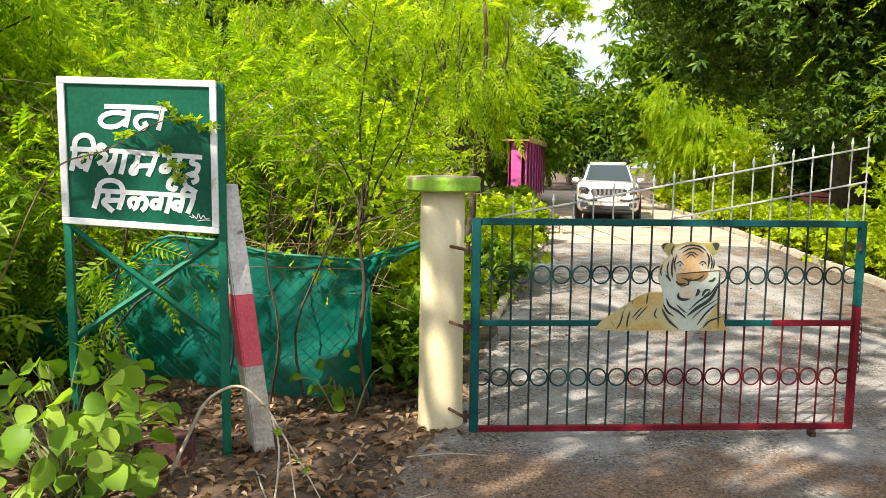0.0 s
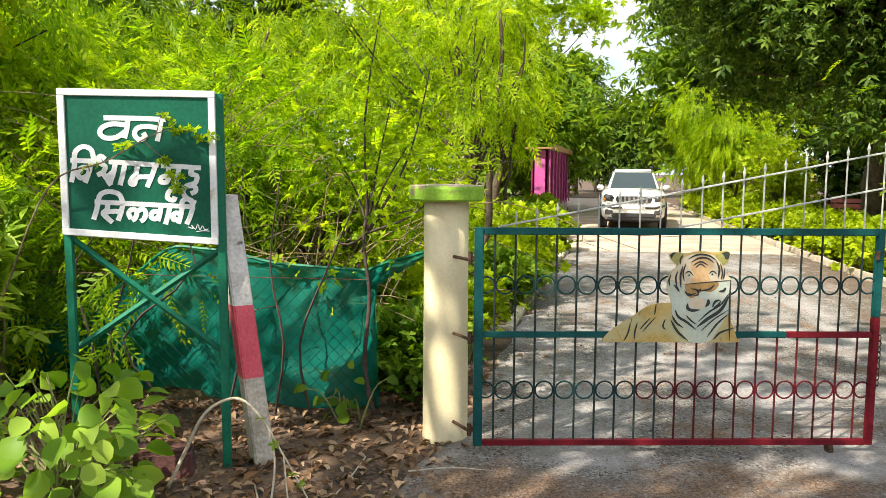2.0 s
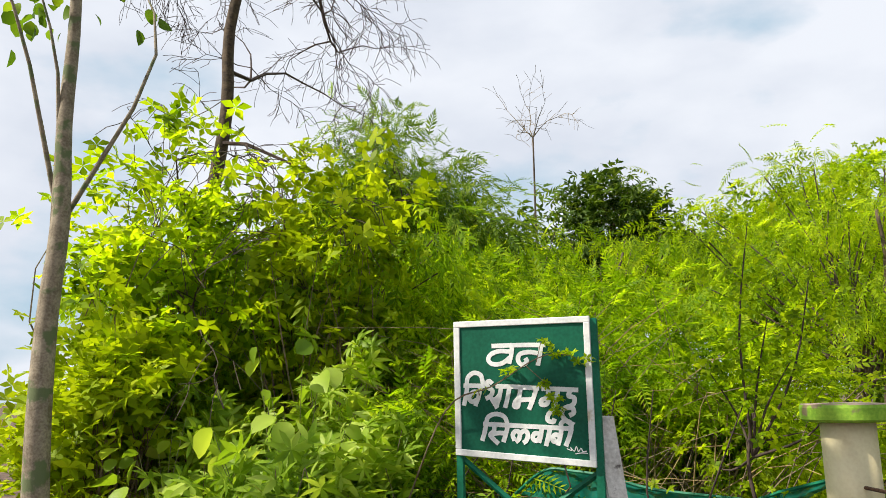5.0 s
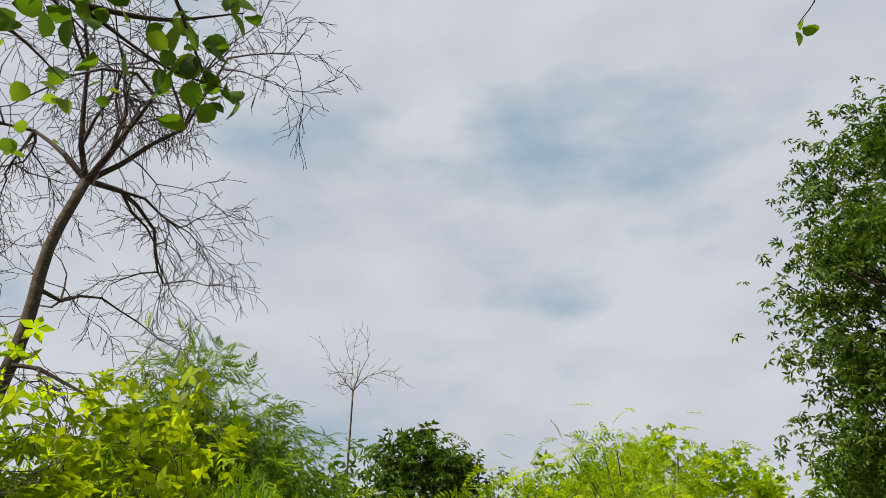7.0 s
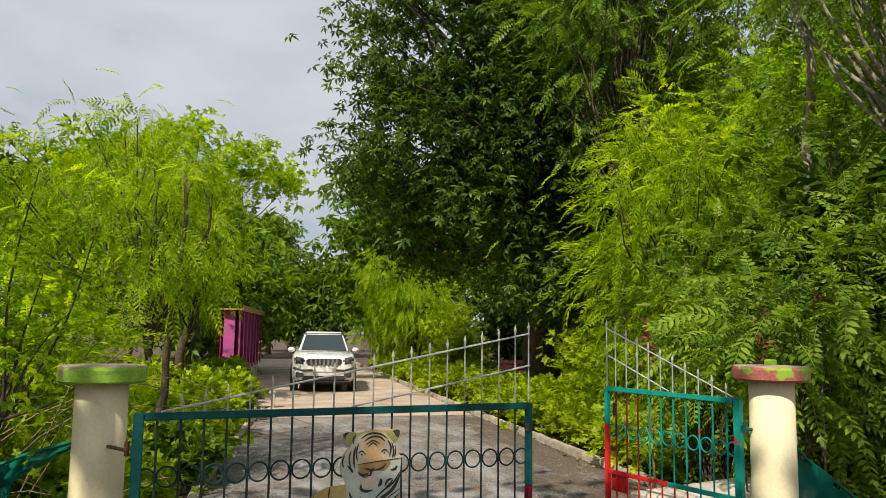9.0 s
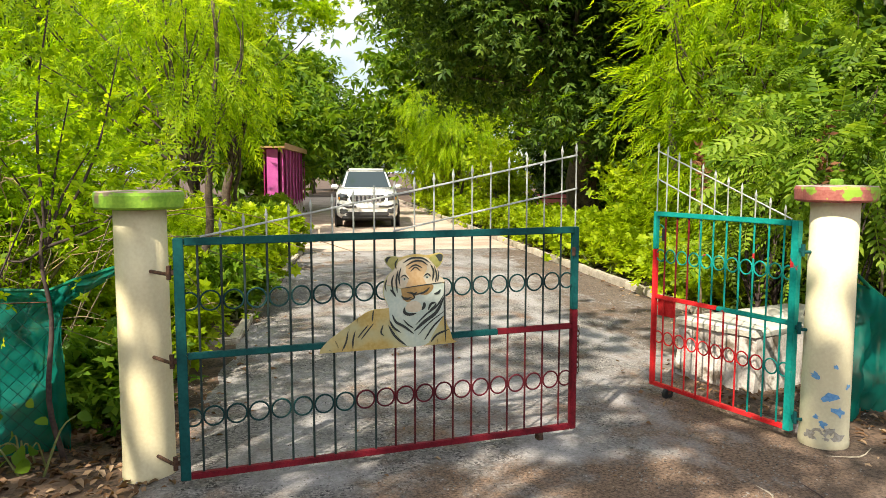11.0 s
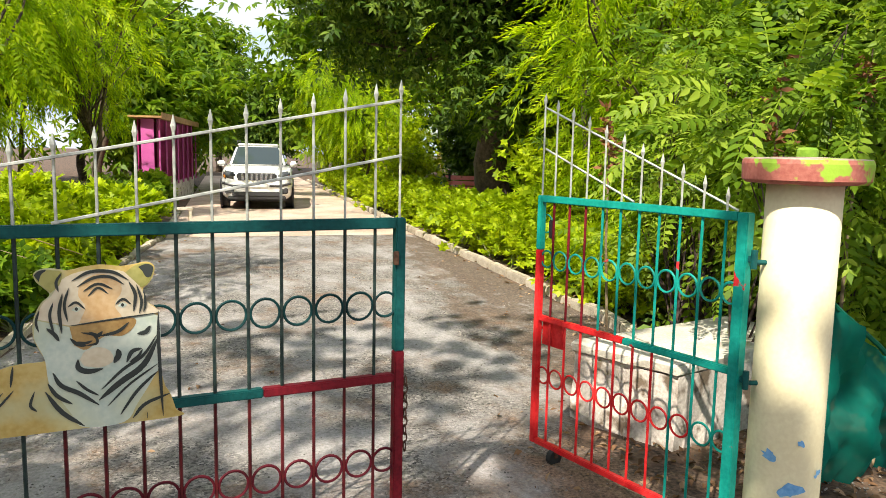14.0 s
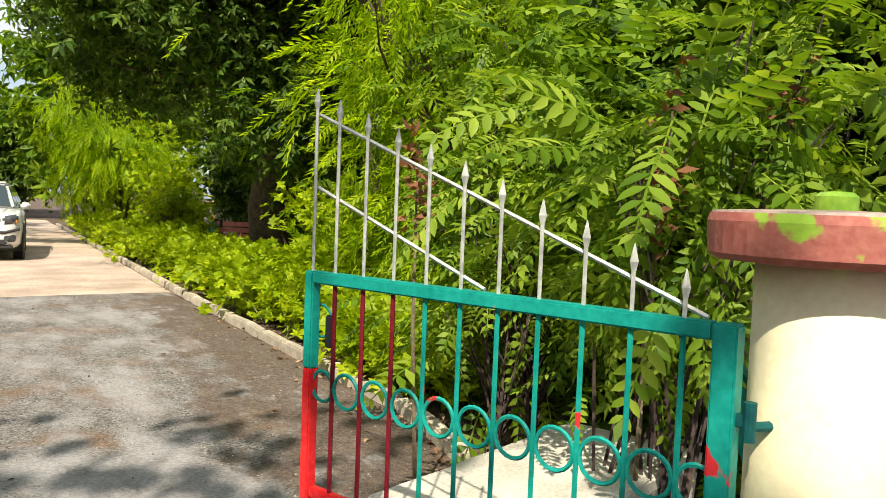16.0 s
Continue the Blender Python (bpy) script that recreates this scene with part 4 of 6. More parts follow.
# ---- signboard ----
def signboard():
    a, b = Vector((-1.66, 3.722, 0)), Vector((-0.925, 3.914, 0))
    d = b - a
    w, ang = d.length, math.degrees(math.atan2(d.y, d.x))
    t = thing("signboard", a.x, a.y, 0, ang, "green enamel signboard with white hand-painted Hindi lettering", "sign")
    top = 1.99

    def bot(u):
        return 1.262 - 0.058 * u / w

    bm = bmesh.new()
    pts = [(0.03, bot(0.03) + 0.03), (w - 0.03, bot(w) + 0.03), (w - 0.03, top - 0.03), (0.03, top - 0.03)]
    f = [bm.verts.new((x, -0.012, z)) for x, z in pts]
    k = [bm.verts.new((x, 0.004, z)) for x, z in pts]
    bm.faces.new(f)
    bm.faces.new(k[::-1])
    for i in range(4):
        bm.faces.new((f[i], f[(i + 1) % 4], k[(i + 1) % 4], k[i]))
    part("panel", bm, SIGN_GREEN, t, "dark green enamelled panel")

    def bar4(p, q, r_, s_, name="frame_bar"):
        bm = bmesh.new()
        f = [bm.verts.new((x, -0.022, z)) for x, z in (p, q, r_, s_)]
        k = [bm.verts.new((x, 0.014, z)) for x, z in (p, q, r_, s_)]
        bm.faces.new(f)
        bm.faces.new(k[::-1])
        for i in range(4):
            bm.faces.new((f[i], f[(i + 1) % 4], k[(i + 1) % 4], k[i]))
        bmesh.ops.bevel(bm, geom=list(bm.edges), offset=0.003, segments=1, affect="EDGES")
        part(name, bm, SIGN_RIM, t, "white painted frame, chipped")

    fw = 0.034
    bar4((0, top - fw), (w, top - fw), (w, top), (0, top))
    bar4((0, bot(0)), (w, bot(w)), (w, bot(w) + fw), (0, bot(0) + fw))
    bar4((0, bot(0) + fw), (fw, bot(fw) + fw), (fw, top - fw), (0, top - fw))
    bar4((w - fw, bot(w) + fw), (w, bot(w) + fw), (w, top - fw), (w - fw, top - fw))
    part("post", box((w - 0.008, 0.002, -0.12), (w + 0.036, 0.042, top - 0.01), 0.004), SIGN_POST, t, "green angle-iron post")
    part("post", box((-0.008, 0.016, -0.12), (0.032, 0.052, top - 0.06), 0.004), SIGN_POST, t, "green angle-iron post")
    part("brace", tube([(0.02, 0.045, 1.24), (w + 0.0, 0.06, 0.62)], 0.017, 4), SIGN_POST, t)
    part("brace", tube([(0.02, 0.085, 0.66), (w + 0.0, 0.075, 1.17)], 0.017, 4), SIGN_POST, t)

    def at(x, y):
        left, right = 97 + 13 * (y - 38) / 667, 800 + 6 * (y - 60) / 710
        u = (x - left) / (right - left)
        v = (y - 38 - 22 * u) / (667 + 43 * u)
        return (u * w, top - v * (top - bot(u * w)))

    words = {
        "lettering_line": [
            [(300, 174), (440, 178), (578, 186)], [(408, 178), (402, 222), (390, 268)], [(400, 208), (340, 202), (296, 216), (282, 242), (304, 264), (352, 264), (394, 238)],
            [(556, 186), (548, 232), (536, 284)], [(546, 226), (496, 216), (450, 222), (436, 250), (456, 276), (482, 262), (474, 244)]],
        "lettering_line_two": [
            [(150, 364), (200, 367), (262, 370)], [(170, 366), (164, 410), (152, 464)], [(166, 364), (174, 324), (206, 303), (242, 318), (254, 368)], [(242, 370), (230, 420), (212, 468)],
            [(234, 402), (202, 398), (180, 422), (194, 446), (224, 436)], [(302, 362), (286, 348), (272, 358), (282, 380), (302, 396), (292, 420), (266, 434)],
            [(290, 424), (308, 452), (326, 482)], [(318, 374), (420, 382), (540, 394)], [(348, 376), (338, 424), (322, 470)], [(338, 418), (320, 436), (300, 442)], [(390, 380), (380, 430), (366, 482)],
            [(526, 394), (508, 445), (486, 494)], [(446, 388), (438, 430), (420, 452), (412, 474), (430, 478), (444, 448), (508, 446)], [(552, 396), (640, 402), (732, 410)],
            [(586, 400), (580, 438), (552, 450), (548, 470), (574, 472), (586, 450)], [(634, 404), (622, 450), (612, 490)], [(612, 494), (584, 518), (578, 546), (604, 556), (612, 540)],
            [(694, 410), (684, 436), (712, 446), (704, 478), (664, 492), (648, 522), (672, 554), (706, 572)], [(664, 492), (700, 494), (706, 516), (684, 528)]],
        "lettering_line_three": [
            [(252, 556), (460, 572), (702, 590)], [(268, 558), (258, 600), (246, 638)], [(266, 556), (280, 522), (320, 510), (362, 526), (378, 566)], [(310, 562), (306, 592), (288, 610), (306, 632), (330, 654)],
            [(298, 606), (330, 602), (362, 604)], [(378, 566), (368, 606), (354, 646)], [(412, 640), (402, 612), (420, 594), (438, 606), (432, 634), (416, 646)], [(438, 606), (464, 594), (478, 612), (470, 640), (454, 652)],
            [(548, 580), (542, 618), (532, 652)], [(542, 610), (512, 608), (502, 630), (520, 642), (538, 626)], [(588, 584), (578, 626), (566, 668)],
            [(644, 588), (636, 628), (624, 666)], [(638, 622), (612, 616), (598, 632), (606, 648), (620, 638)], [(692, 590), (680, 630), (662, 670)], [(690, 590), (688, 562), (662, 552), (644, 564), (642, 586)]],
        "signature": [[(668, 682), (690, 690), (684, 674), (702, 694), (712, 672), (722, 696), (734, 680), (744, 696), (762, 694)], [(706, 706), (736, 702), (766, 704)]],
    }
    for name, lines in words.items():
        bm = bmesh.new()
        for i, pts in enumerate(lines):
            width = 0.0042 if name == "signature" else 0.0245
            q = bmesh.new()
            stroke([at(*p) for p in pts], width, 0.0022 + 0.00025 * (i % 5), q, True)
            for v in q.verts:
                v.co.y -= 0.0125
            me = bpy.data.meshes.new("tmp")
            q.to_mesh(me)
            q.free()
            bm.from_mesh(me)
            bpy.data.meshes.remove(me)
        part("lettering", bm, SIGN_WHITE, t, "white brush-painted Devanagari lettering")
    return t


signboard()


# ---- boundary posts, net, fence ----
def leaning_post():
    t = thing("boundary_post", -0.752, 4.03, 0, 0, "leaning concrete boundary post painted white, red and bare", "post")
    lean = Vector((-0.125, 0.0, 1.0))

    def seg(z0, z1, w0, w1, material, label):
        bm = bmesh.new()
        rings = []
        for z, w in ((z0, w0), (z1, w1)):
            c = lean * z
            rot = Matrix.Rotation(radians(38), 3, "Z")
            rings.append([bm.verts.new(c + rot @ Vector((sx * w / 2, sy * w / 2, 0))) for sx, sy in ((-1, -1), (1, -1), (1, 1), (-1, 1))])
        a, b = rings
        for i in range(4):
            bm.faces.new((a[i], a[(i + 1) % 4], b[(i + 1) % 4], b[i]))
        bm.faces.new(a[::-1])
        bm.faces.new(b)
        bmesh.ops.bevel(bm, geom=[e for e in bm.edges if abs(e.verts[0].co.z - e.verts[1].co.z) > 0.1], offset=0.008, segments=2, affect="EDGES")
        part("band", bm, material, t, label)

    seg(-0.12, 0.478, 0.114, 0.112, POST_BARE, "bare weathered concrete foot")
    seg(0.478, 0.872, 0.1125, 0.111, POST_RED, "red painted band")
    seg(0.872, 1.46, 0.111, 0.108, POST_WHITE, "white painted band with dark chips")
    return t


leaning_post()


def small_post(x, y, h, seed, tilt):
    t = thing("fence_post", x, y, 0, 20, "short weathered concrete fence post", "post", "fence posts")
    part("shaft", box((-0.045, -0.045, -0.1), (0.045, 0.045, h), 0.008), POST_BARE, t)
    t.matrix_world = pose(x, y, 0, tilt, tilt * 0.5, 20)


small_post(-0.18, 5.7, 0.40, 1, 3)
small_post(-4.6, 5.2, 1.2, 2, -3)

NET = bpy.data.materials.new("teal_shade_net")
NET.use_nodes = True
nn, nl = NET.node_tree.nodes, NET.node_tree.links
nb = nn["Principled BSDF"]
nb.inputs["Base Color"].default_value, nb.inputs["Roughness"].default_value = (0.006, 0.19, 0.125, 1), 0.7
nb.inputs["Specular IOR Level"].default_value = 0.12
ntc, nw = nn.new("ShaderNodeTexCoord"), nn.new("ShaderNodeTexNoise")
nw.inputs["Scale"].default_value = 14
nl.new(ntc.outputs["Object"], nw.inputs["Vector"])
nr = nn.new("ShaderNodeValToRGB")
nr.color_ramp.elements[0].color, nr.color_ramp.elements[1].color = (0.001, 0.065, 0.050, 1), (0.003, 0.21, 0.16, 1)
nl.new(nw.outputs[0], nr.inputs[0])
nl.new(nr.outputs[0], nb.inputs["Base Color"])
ntr, nts, nm1, nm2 = nn.new("ShaderNodeBsdfTransparent"), nn.new("ShaderNodeBsdfTranslucent"), nn.new("ShaderNodeMixShader"), nn.new("ShaderNodeMixShader")
nts.inputs[0].default_value = (0.01, 0.30, 0.21, 1)
nm1.inputs[0].default_value, nm2.inputs[0].default_value = 0.35, 0.14
nl.new(nb.outputs[0], nm1.inputs[1])
nl.new(nts.outputs[0], nm1.inputs[2])
nl.new(nm1.outputs[0], nm2.inputs[1])
nl.new(ntr.outputs[0], nm2.inputs[2])
nl.new(nm2.outputs[0], nn["Material Output"].inputs[0])


def net(name, label, path, top, bottom, seed, cols=70, rows=22):
    """A hung net: path (x, y) along its run, top and bottom heights at the path's points."""
    s = np.linspace(0, 1, len(path))
    bm = bmesh.new()
    grid = []
    for i in range(cols + 1):
        u = i / cols
        x, y = np.interp(u, s, [p[0] for p in path]), np.interp(u, s, [p[1] for p in path])
        zt, zb = np.interp(u, s, top), np.interp(u, s, bottom)
        col = []
        for j in range(rows + 1):
            v = j / rows
            k = 0.13 * noise.noise((u * 7, v * 2.6, seed)) + 0.06 * noise.noise((u * 24, v * 6, seed + 3)) + 0.03 * noise.noise((u * 50 + v * 9, v * 8, seed)) + 0.07 * math.sin(3.1416 * v)
            sway = 0.03 * noise.noise((u * 12, v * 3, seed + 8))
            col.append(bm.verts.new((x + sway, y - k, zb + (zt - zb) * v + 0.015 * noise.noise((u * 15, 0, seed)))))
        grid.append(col)
    for i in range(cols):
        for j in range(rows):
            bm.faces.new((grid[i][j], grid[i + 1][j], grid[i + 1][j + 1], grid[i][j + 1]))
    t = thing(name, 0, 0, 0, 0, label, "net", "shade nets")
    part("sheet", bm, NET, t, smooth=True)
    rope = smooth_line([(np.interp(i / 12, s, [p[0] for p in path]), np.interp(i / 12, s, [p[1] for p in path]) - 0.02, np.interp(i / 12, s, top) + 0.008) for i in range(13)], 4)
    part("rope", tube(rope, 0.012, 6), SIGN_POST, t, "thin green edge rope")
    return t


net("shade_net", "sagging teal green shade net hung on the fence", [(-5.2, 5.35), (-3.6, 5.2), (-2.7, 5.1), (-2.2, 5.05), (-1.74, 5.0), (-1.4, 5.0), (-1.0, 5.0), (-0.38, 5.0), (-0.3, 4.98)],
    [0.85, 0.62, 0.50, 0.72, 1.05, 1.06, 0.97, 0.93, 0.94], [0.0, 0.0, 0.0, 0.05, 0.10, 0.05, 0.03, -0.01, 0.0], 1, 90)
net("shade_net", "teal net corner drawn up to the pillar", [(-0.36, 4.97), (-0.22, 4.9), (0.06, 4.66)], [0.94, 1.0, 1.10], [0.80, 0.90, 1.07], 5, 16, 6)
net("shade_net", "dark teal shade net behind the pillar", [(4.26, 4.50), (4.65, 4.58), (5.1, 4.66), (5.9, 4.72)], [1.15, 0.86, 0.58, 0.36], [0.0, 0.0, 0.0, 0.0], 9, 40)


def wire_fence(path, z0, z1, cell, label):
    bm = bmesh.new()
    length = sum(math.dist(a, b) for a, b in zip(path, path[1:]))
    s = [0]
    for a, b in zip(path, path[1:]):
        s.append(s[-1] + math.dist(a, b) / length)

    def at(u):
        return np.interp(u, s, [p[0] for p in path]), np.interp(u, s, [p[1] for p in path])
    n = int(length / cell)
    h = z1 - z0
    for k in range(-int(h / cell) - 1, n + 1):
        for sgn in (1, -1):
            pts = []
            for j in range(6):
                v = j / 5
                u = (k * cell + (v if sgn > 0 else 1 - v) * h) / length
                if 0 <= u <= 1:
                    x, y = at(u)
                    pts.append((x, y + 0.01 * noise.noise((u * 20, v * 4, 0)), z0 + v * h))
            if len(pts) > 1:
                tube(pts, 0.0014, 3, bm, cap=False)
    t = thing("wire_fence", 0, 0, 0, 0, label, "fence")
    part("mesh_wire", bm, RING_DARK, t)
    x, y = zip(*path)
    part("strand", tube([(a, b, z1) for a, b in path], 0.0025, 4), RUST, t)


wire_fence([(-3.4, 4.96), (-1.7, 4.84), (-0.34, 4.84)], 0.06, 0.90, 0.085, "thin diamond wire fence in front of the net")


# ---- masonry block behind the narrow leaf ----
def masonry_block():
    t = thing("masonry_block", 3.95, 5.6, 0, 0, "old whitewashed masonry culvert block with cement top", "wall")
    rng = np.random.default_rng(4)
    lo = [(0.02, 0.14), (0.30, -0.46), (1.55, -0.10), (1.35, 0.50)]
    bm = bmesh.new()
    rows = []
    for z in (-0.05, 0.12, 0.26, 0.40):
        ring = []
        for i in range(4):
            a, b = lo[i], lo[(i + 1) % 4]
            for k in range(7):
                s_ = k / 7
                x, y = a[0] + (b[0] - a[0]) * s_, a[1] + (b[1] - a[1]) * s_
                ring.append(bm.verts.new((x + rng.normal() * 0.006, y + rng.normal() * 0.006, z + rng.normal() * 0.004)))
        rows.append(ring)
    for a, b in zip(rows, rows[1:]):
        for i in range(len(a)):
            bm.faces.new((a[i], a[(i + 1) % len(a)], b[(i + 1) % len(b)], b[i]))
    bm.faces.new(rows[0][::-1])
    bm.faces.new(rows[-1])
    part("body", bm, SLAB, t, "flaking whitewashed sides")
    bm = bmesh.new()
    c = np.mean(lo, 0)
    rings = []
    for z, k in ((0.402, 1.0), (0.415, 1.03), (0.455, 1.03), (0.468, 1.0)):
        ring = []
        for i in range(4):
            a, b = lo[i], lo[(i + 1) % 4]
            for j in range(7):
                s_ = j / 7
                p = np.array((a[0] + (b[0] - a[0]) * s_, a[1] + (b[1] - a[1]) * s_))
                p = c + (p - c) * k + rng.normal(size=2) * 0.006
                ring.append(bm.verts.new((*p, z)))
        rings.append(ring)
    for a, b in zip(rings, rings[1:]):
        for i in range(len(a)):
            bm.faces.new((a[i], a[(i + 1) % len(a)], b[(i + 1) % len(b)], b[i]))
    bm.faces.new(rings[0][::-1])
    bm.faces.new(rings[-1])
    part("top_slab", bm, SLABTOP, t, "weathered cement top")


masonry_block()


# ---- white car ----
def car():
    t = thing("parked_car", 3.42, 21.3, 0.016, -6, "white five-door sport utility car parked on the drive", "car")
    t.scale = (0.96, 0.96, 0.96)
    white = plain("white_car_paint", (0.78, 0.78, 0.76), 0.25, 0.0, 0.6)
    glass = plain("dark_car_glass", (0.03, 0.045, 0.05), 0.06)
    grey = plain("dark_grey_plastic", (0.03, 0.03, 0.032), 0.55)
    chrome = plain("chrome_trim", (0.7, 0.7, 0.7), 0.15, 1.0)
    lens = plain("headlight_lens", (0.07, 0.075, 0.08), 0.12, 0.3, 0.6)
    amber = plain("amber_lens", (0.5, 0.2, 0.02), 0.2)
    # cross sections from nose to tail: y, half width, sill height, belt height
    body = [(0.00, 0.62, 0.42, 0.80), (0.06, 0.78, 0.34, 0.92), (0.22, 0.87, 0.28, 1.00), (0.55, 0.92, 0.26, 1.06), (1.15, 0.935, 0.26, 1.12), (2.2, 0.94, 0.27, 1.14), (3.6, 0.93, 0.30, 1.16), (4.35, 0.90, 0.36, 1.16), (4.56, 0.82, 0.45, 1.05)]
    bm = bmesh.new()
    rings = []
    for y, w, z0, z1 in body:
        mid = (z0 + z1) / 2
        prof = [(-w * 0.86, z0), (-w * 0.97, z0 + 0.10), (-w, mid), (-w * 0.975, z1 - 0.12), (-w * 0.90, z1 - 0.02), (-w * 0.45, z1 + 0.012), (0, z1 + 0.02), (w * 0.45, z1 + 0.012), (w * 0.90, z1 - 0.02), (w * 0.975, z1 - 0.12), (w, mid), (w * 0.97, z0 + 0.10), (w * 0.86, z0)]
        rings.append([bm.verts.new((x, y, z)) for x, z in prof])
    for a, b in zip(rings, rings[1:]):
        for i in range(len(a)):
            bm.faces.new((a[i], a[(i + 1) % len(a)], b[(i + 1) % len(b)], b[i]))
    bm.faces.new(rings[0][::-1])
    bm.faces.new(rings[-1])
    part("body", bm, white, t, smooth=True)
    # cabin: roof, pillars, glass
    low = [(-0.76, 0.98, 1.10), (0.76, 0.98, 1.10), (0.86, 4.42, 1.15), (-0.86, 4.42, 1.15)]
    high = [(-0.575, 1.78, 1.66), (0.575, 1.78, 1.66), (0.62, 4.05, 1.70), (-0.62, 4.05, 1.70)]
    bm = bmesh.new()
    a, b = [bm.verts.new(p) for p in low], [bm.verts.new(p) for p in high]
    for i in range(4):
        bm.faces.new((a[i], a[(i + 1) % 4], b[(i + 1) % 4], b[i]))
    bm.faces.new(b)
    bm.faces.new(a[::-1])
    bmesh.ops.bevel(bm, geom=[e for e in bm.edges], offset=0.06, segments=3, affect="EDGES")
    part("cabin", bm, white, t, smooth=True)
    part("roof", box((-0.565, 1.80, 1.64), (0.565, 4.0, 1.715), 0.035), white, t, smooth=True)

    def pane(name, pts, out):
        bm = bmesh.new()
        f = [bm.verts.new(Vector(p) + Vector(out) * 0.012) for p in pts]
        k = [bm.verts.new(Vector(p) - Vector(out) * 0.02) for p in pts]
        bm.faces.new(f)
        bm.faces.new(k[::-1])
        n_ = len(pts)
        for i in range(n_):
            bm.faces.new((f[i], f[(i + 1) % n_], k[(i + 1) % n_], k[i]))
        return part(name, bm, glass, t)

    def lerp(p, q, s):
        return tuple(p[i] + (q[i] - p[i]) * s for i in range(3))
    wl_, wr = (lerp(low[0], high[0], 0.10), lerp(low[0], high[0], 0.92)), (lerp(low[1], high[1], 0.10), lerp(low[1], high[1], 0.92))
    pane("windscreen", [lerp(wl_[0], wr[0], 0.05), lerp(wl_[0], wr[0], 0.95), lerp(wl_[1], wr[1], 0.96), lerp(wl_[1], wr[1], 0.04)], (0, -0.6, 0.8))
    for sgn, (lo1, hi1, lo2, hi2) in ((-1, (low[0], high[0], low[3], high[3])), (1, (low[1], high[1], low[2], high[2]))):
        for s0, s1 in ((0.06, 0.36), (0.40, 0.66), (0.70, 0.93)):
            pane("side_window", [lerp(lerp(lo1, lo2, s0), lerp(hi1, hi2, s0), 0.15), lerp(lerp(lo1, lo2, s1), lerp(hi1, hi2, s1), 0.15), lerp(lerp(lo1, lo2, s1), lerp(hi1, hi2, s1), 0.88), lerp(lerp(lo1, lo2, s0), lerp(hi1, hi2, s0), 0.88)], (sgn, 0, 0.3))
        part("roof_rail", tube([(sgn * 0.56, 1.95, 1.745), (sgn * 0.57, 2.0, 1.79), (sgn * 0.57, 3.7, 1.80), (sgn * 0.56, 3.8, 1.755)], 0.018, 6), grey, t)
        mirror = part("wing_mirror", box((sgn * 0.96 - 0.10, 1.20, 1.10), (sgn * 0.96 + 0.10, 1.36, 1.25), 0.035), white, t, smooth=True)
        part("mirror_arm", box((sgn * 0.87 - 0.05, 1.26, 1.12), (sgn * 0.87 + 0.05, 1.32, 1.16), 0.01), grey, mirror)
        bm = box((sgn * 0.69 - 0.15, -0.005, 0.74), (sgn * 0.69 + 0.15, 0.24, 0.96), 0.04)
        for v in bm.verts:
            v.co.y += 0.07 * max(0, abs(v.co.x) - 0.55) / 0.3
            v.co.z += 0.06 * max(0, abs(v.co.x) - 0.55) / 0.3
        hl = part("headlight", bm, lens, t, "clear headlight", smooth=True)
        part("indicator", box((sgn * 0.80 - 0.03, 0.05, 0.82), (sgn * 0.80 + 0.03, 0.20, 0.90), 0.01), amber, hl)
        part("fog_lamp", tube([(sgn * 0.62, -0.005, 0.50), (sgn * 0.62, 0.10, 0.50)], 0.055, 14), lens, t)
        part("fog_surround", box((sgn * 0.64 - 0.15, 0.012, 0.42), (sgn * 0.64 + 0.15, 0.12, 0.57), 0.02), grey, t)
        for y in (0.88, 3.62):
            wheel = part("wheel", tube([(sgn * 0.73, y, 0.36), (sgn * 0.95, y, 0.36)], 0.36, 24), BLACK, t, "black tyre")
            part("rim", tube([(sgn * 0.93, y, 0.36), (sgn * 0.957, y, 0.36)], 0.235, 18), chrome, wheel, "silver alloy rim")
            part("wheel_arch", hoop((sgn * 0.925, y, 0.37), 0.40, 0.03, "x", 24, 5), grey, t)
        part("door_handle", box((sgn * 0.935 - 0.02, 1.9, 0.98), (sgn * 0.935 + 0.02, 2.1, 1.01), 0.008), chrome, t)
        part("bumper_trim", tube([(sgn * 0.32, -0.02, 0.63), (sgn * 0.58, -0.005, 0.62), (sgn * 0.86, 0.10, 0.69)], 0.034, 6), grey, t)
    part("grille", box((-0.50, -0.02, 0.74), (0.50, 0.10, 0.95), 0.03), grey, t, "dark grille with bright slots")
    for k in range(7):
        x = -0.36 + 0.12 * k
        bm = box((x - 0.030, -0.045, 0.75), (x + 0.030, 0.0, 0.945), 0.012)
        for v in bm.verts:
            v.co.x += (v.co.z - 0.87) * 0.12 * (x / 0.36)
        part("grille_slot", bm, chrome, t)
    part("lower_intake", box((-0.62, -0.01, 0.34), (0.62, 0.10, 0.50), 0.03), grey, t)
    part("bumper_lip", box((-0.74, 0.02, 0.26), (0.74, 0.20, 0.36), 0.03), grey, t)
    part("number_plate", box((-0.26, -0.034, 0.585), (0.26, -0.012, 0.695), 0.006), plain("plate_white", (0.75, 0.75, 0.72), 0.5), t, "white number plate")
    part("underbody", box((-0.80, 0.35, 0.20), (0.80, 4.3, 0.32), 0.03), BLACK, t)
    part("bonnet_line", tube([(-0.52, 0.30, 1.035), (-0.60, 1.0, 1.125)], 0.010, 5), white, t)
    part("bonnet_line", tube([(0.52, 0.30, 1.035), (0.60, 1.0, 1.125)], 0.010, 5), white, t)
